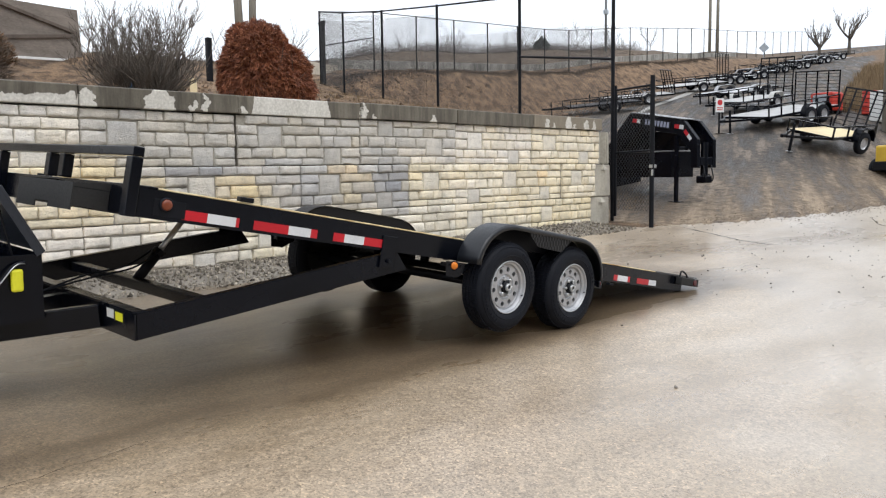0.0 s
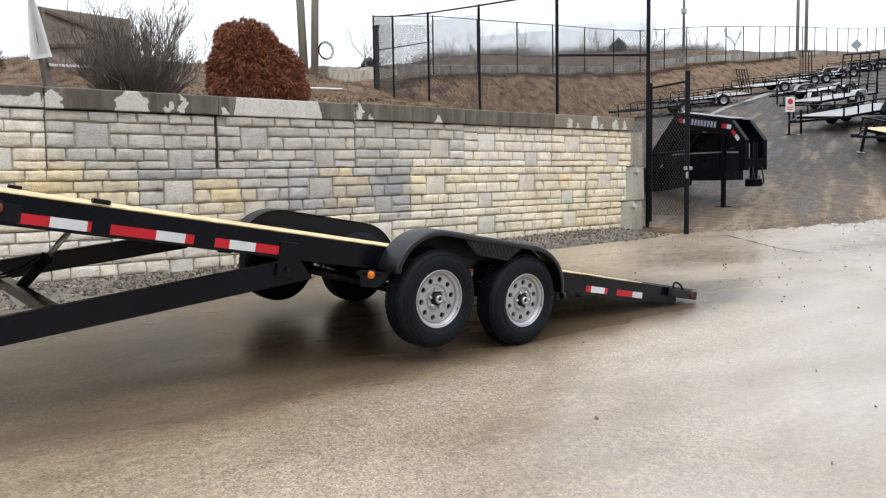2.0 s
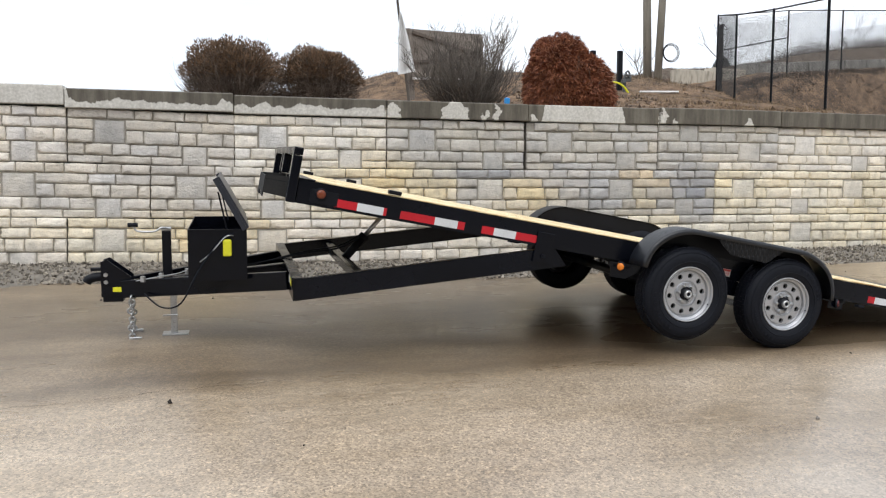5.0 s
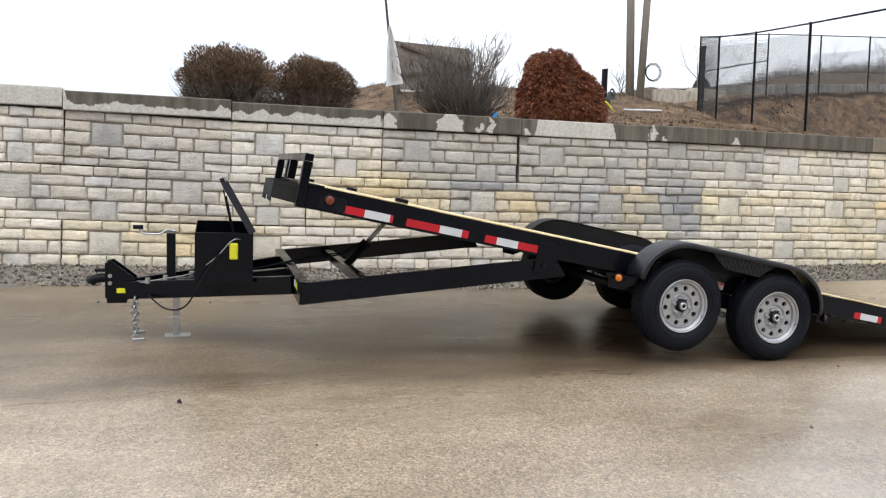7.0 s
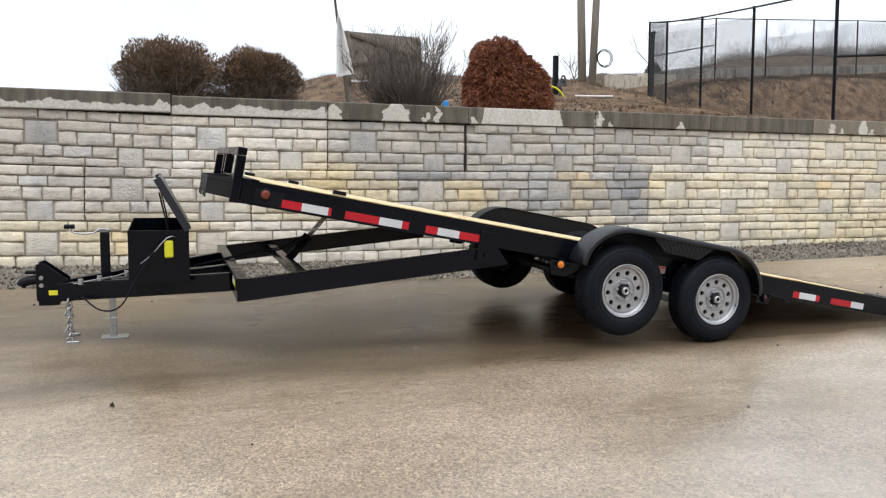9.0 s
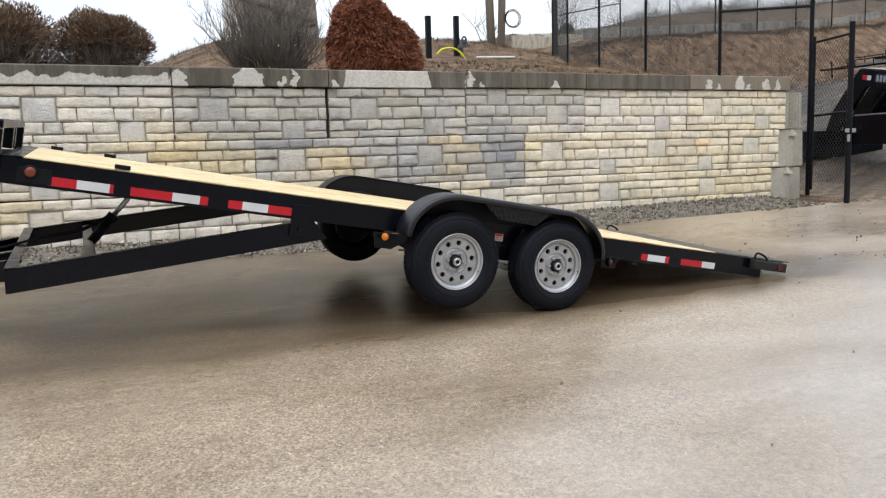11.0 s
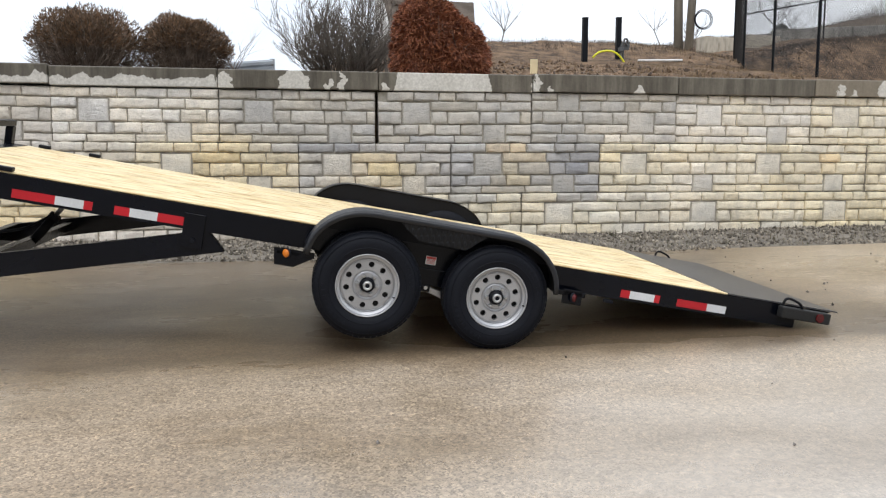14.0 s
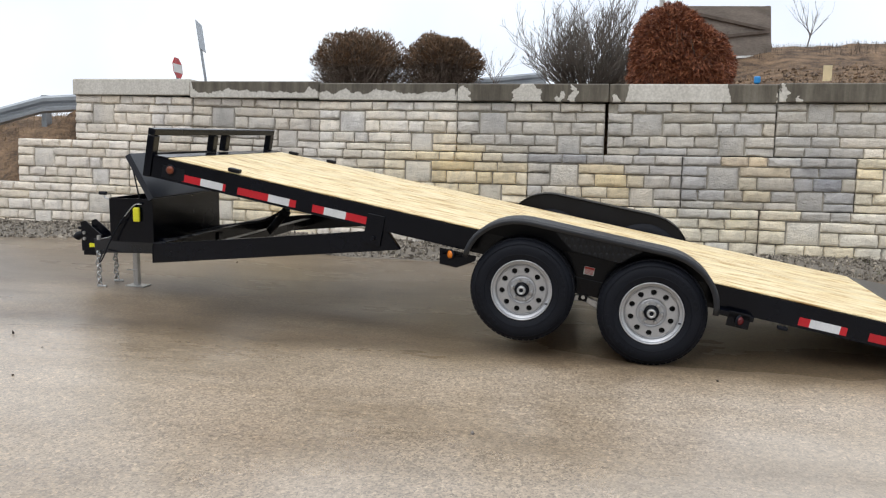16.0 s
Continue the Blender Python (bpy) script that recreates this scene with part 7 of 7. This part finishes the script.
# guard rail along the upper road
def guard_rail(points, label):
    g = thing("guard_rail", pose(0, 0, 0), label, "guard rail")
    prof = [(0.0, 0.31), (0.05, 0.27), (0.05, 0.21), (0.0, 0.17), (0.0, 0.14), (0.05, 0.10), (0.05, 0.04), (0.0, 0.0)]
    for a, b in zip(points, points[1:]):
        a3, b3 = (Vector((*q, ground_height(*q) + float(np.interp(q[0], (-18.5, -7.5, -4.8, -2), (0.28, 0.22, 0.5, 0.55))))) for q in (a, b))
        n3 = (b3 - a3).cross(Vector((0, 0, 1))).normalized()
        bm = bmesh.new()
        rings = []
        for e in (a3, b3):
            rings.append([bm.verts.new(e + n3 * o + Vector((0, 0, h))) for o, h in prof] + [bm.verts.new(e + n3 * (o - 0.004) + Vector((0, 0, h))) for o, h in reversed(prof)])
        n = len(rings[0])
        for j in range(n):
            bm.faces.new((rings[0][j], rings[0][(j + 1) % n], rings[1][(j + 1) % n], rings[1][j]))
        part("beam", bm, GALV, g)
    for p in points:
        z = ground_height(*p) + float(np.interp(p[0], (-18.5, -7.5, -4.8, -2), (0.28, 0.22, 0.5, 0.55)))
        part("post", slab(p[0] - 0.05, p[0] + 0.05, p[1] + 0.03, p[1] + 0.18, z - 0.9, z + 0.33, bevel=0.006), GALV, g)
    return g


guard_rail([(-18.5, 1.2), (-15.7, 3.2), (-13.0, 5.2), (-10.3, 7.2), (-7.5, 9.2), (-4.8, 11.2), (-2.0, 13.2)], "grey galvanised guard rail along the upper road")

# road signs beyond the wall
def road_sign(x, y, z_top, kind):
    z = ground_height(x, y)
    if kind == "stop":
        s = thing("stop_sign", pose(x, y, z, 0, -7, 0) @ pose(0, 0, 0, 0, 0, 95), "red octagonal road sign on a thin post", "road sign")
        bm = bmesh.new()
        bmesh.ops.create_cone(bm, cap_ends=True, segments=8, radius1=0.23, radius2=0.23, depth=0.008, matrix=pose(0, -0.03, z_top - z - 0.32, 90, 22.5, 0))
        plate = part("plate", bm, SIGN_RED, s, "red octagonal plate")
        part("print_bar", slab(-0.2, 0.2, -0.038, -0.0345, z_top - z - 0.42, z_top - z - 0.24, bevel=0), SIGN_WHITE, plate)
    else:
        s = thing("road_sign", pose(x, y, z, 0, -9, 0) @ pose(0, 0, 0, 0, 0, 107), "tall narrow grey road sign seen edge-on", "road sign")
        part("plate", slab(-0.3, 0.3, -0.04, -0.03, z_top - z - 0.6, z_top - z, bevel=0.002), GALV, s)
    part("post", slab(-0.025, 0.025, -0.028, 0.02, -0.2, z_top - z + (-0.1), bevel=0.004), GALV, s)


road_sign(-9.3, 10.2, 3.50, "stop")
road_sign(-8.9, 10.7, 4.22, "plain")
# yard notice
z = ground_height(22.4, 9.3)
no = thing("notice_sign", pose(22.4, 9.3, z, 0, 0, -30), "small white notice with a red disc on a black post", "sign")
part("post", slab(-0.03, 0.03, -0.02, 0.02, 0, 1.2, bevel=0.004), POST, no)
part("foot", slab(-0.15, 0.15, -0.15, 0.15, 0, 0.015, bevel=0.002), POST, no)
pl = part("plate", slab(-0.17, 0.17, -0.032, -0.024, 0.78, 1.28, bevel=0.002), SIGN_WHITE, no, "white plate")
bm = bmesh.new()
bmesh.ops.create_cone(bm, cap_ends=True, segments=24, radius1=0.1, radius2=0.1, depth=0.004, matrix=pose(0, -0.035, 1.13, 90, 0, 0))
part("red_disc", bm, SIGN_RED, pl)
for k in range(2):
    part("print_bar", slab(-0.12, 0.12, -0.035, -0.0325, 0.85 + 0.07 * k, 0.885 + 0.07 * k, bevel=0), PALE_RED, pl)
# diamond warning sign far up the road
z = ground_height(76.0, 30)
dw = thing("diamond_sign", pose(76.0, 30, z, 0, 0, -60), "yellow-grey diamond road sign on a post", "road sign")
part("post", slab(-0.04, 0.04, -0.02, 0.02, -0.2, 1.0, bevel=0.004), GALV, dw)
part("plate", slab(-0.36, 0.36, -0.035, -0.025, -0.36, 0.36, bevel=0.002, m=pose(0, 0, 1.15, 0, 45, 0)), GALV, dw)

# red tank, white cabinet and yellow machine at the yard's edge
z = ground_height(28.6, 7.7)
tank = thing("red_tank", pose(28.6, 7.7, z, 0, 0, -14), "red steel fuel tank with round grey ends on skids", "tank")
RED_ENAMEL = plain("red_enamel", (0.50, 0.032, 0.016), 0.45)
part("shell", slab(-0.40, 0.40, -0.48, 0.48, 0.12, 0.86, bevel=0.08), RED_ENAMEL, tank)
part("end_plate", slab(-0.47, -0.405, -0.32, 0.32, 0.2, 0.76, bevel=0.03), GALV, tank, "dull grey end plate")
for x in (-0.25, 0.25):
    part("skid", slab(x - 0.06, x + 0.06, -0.45, 0.45, 0.0, 0.118, bevel=0.01), SATIN, tank)
z = ground_height(28.3, 6.2)
barrel = thing("red_barrel", pose(28.3, 6.0, z), "upright red steel barrel beside the thick pole", "barrel")
bm = bmesh.new()
lathe(bm, [(0.001, 0.0), (0.28, 0.0), (0.29, 0.03), (0.28, 0.06), (0.28, 0.30), (0.295, 0.32), (0.28, 0.34), (0.28, 0.60), (0.295, 0.62), (0.28, 0.64), (0.28, 0.86), (0.29, 0.89), (0.27, 0.885), (0.001, 0.875)], 24, "Z")
part("drum", bm, RED_ENAMEL, barrel, smooth=True)
z = ground_height(27.3, 5.2)
cab = thing("white_cabinet", pose(27.3, 5.2, z, 0, 0, -20), "white steel cabinet behind the thick pole", "cabinet")
part("body", slab(-0.45, 0.45, -0.3, 0.3, 0.05, 1.15, bevel=0.02), SIGN_WHITE, cab)
part("plinth", slab(-0.48, 0.48, -0.33, 0.33, 0, 0.05, bevel=0.004), CONCRETE, cab)
z = ground_height(19.3, 2.5)
mach = thing("yellow_machine", pose(19.3, 2.5, z, 0, 0, -30), "yellow compact loader at the yard's edge", "machine")
part("body", slab(-0.5, 0.6, -0.45, 0.45, 0.42, 0.95, bevel=0.06), plain("machine_yellow", (0.62, 0.40, 0.04), 0.4), mach)
part("hood", slab(-0.1, 0.6, -0.4, 0.4, 0.955, 1.3, bevel=0.06), plain("hood_yellow", (0.66, 0.44, 0.05), 0.4), mach)
part("bumper", slab(-0.62, -0.5, -0.4, 0.4, 0.25, 0.5, bevel=0.02), SATIN, mach)
for x in (-0.3, 0.45):
    for s in (-1, 1):
        small_wheel(mach, x, s * 0.5, 0.3, 0.3, s)

# dark crack across the drive
CRACK = plain("wet_crack", (0.035, 0.031, 0.027), 0.25)


def crack(points, width, seed):
    rng = random.Random(seed)
    verts, faces = [], []
    pts = []
    for a, b in zip(points, points[1:]):
        n = max(2, int((Vector(b) - Vector(a)).length / 0.12))
        for k in range(n):
            pts.append(Vector(a).lerp(Vector(b), k / n) + Vector((rng.uniform(-0.02, 0.02), rng.uniform(-0.02, 0.02))))
    for k, p in enumerate(pts):
        d = (pts[min(k + 1, len(pts) - 1)] - pts[max(k - 1, 0)]).normalized()
        w = width * rng.uniform(0.3, 1.3)
        for s in (-1, 1):
            q = p + Vector((-d.y, d.x)) * w * s
            verts.append((q.x, q.y, ground_height(q.x, q.y) + 0.004))
    for k in range(len(pts) - 1):
        faces.append((2 * k, 2 * k + 2, 2 * k + 3, 2 * k + 1))
    me = bpy.data.meshes.new("drive_crack")
    me.from_pydata(verts, [], faces)
    me.materials.append(CRACK)
    return tagged(new("drive_crack", me), "dark wet crack across the driveway", "crack", kind="structure")


crack([(7.9, 3.0), (7.4, 2.2), (7.0, 1.6), (6.8, 0.9)], 0.018, 1)
crack([(12.2, 1.2), (11.3, 0.8), (10.8, 0.2)], 0.016, 2)
crack([(-5.6, -0.36), (-5.1, -0.32), (-4.7, -0.26), (-4.2, -0.15), (-3.6, -0.08)], 0.0014, 3)

# pale worn wheel track on the yard road
TRACK = two_scale("pale_wet_track", (0.16, 0.15, 0.135), (0.42, 0.41, 0.385), 0.5, 8, (0.3, 0.6), 0, 0.5, 0.02, stretch=(0.5, 2, 1))
verts, faces, rng = [], [], random.Random(77)
for k in range(56):
    x = 30 + k * 1.1
    y = float(np.interp(x, (30, 34.5, 42, 52.4, 92), (17.2, 18.9, 20.9, 24.0, 27.0)))
    w = 0.16 + 0.10 * noise.noise((x * 0.4, 0, 0)) + 0.012 * (x - 30)
    verts += [(x, y + s * w, ground_height(x, y + s * w) + 0.03) for s in (-1, 1)]
    if k:
        faces.append((2 * k - 2, 2 * k, 2 * k + 1, 2 * k - 1))
me = bpy.data.meshes.new("road")
me.from_pydata(verts, [], faces)
me.materials.append(TRACK)
tagged(new("road", me), "pale worn track climbing the gravel yard", "road", kind="structure")
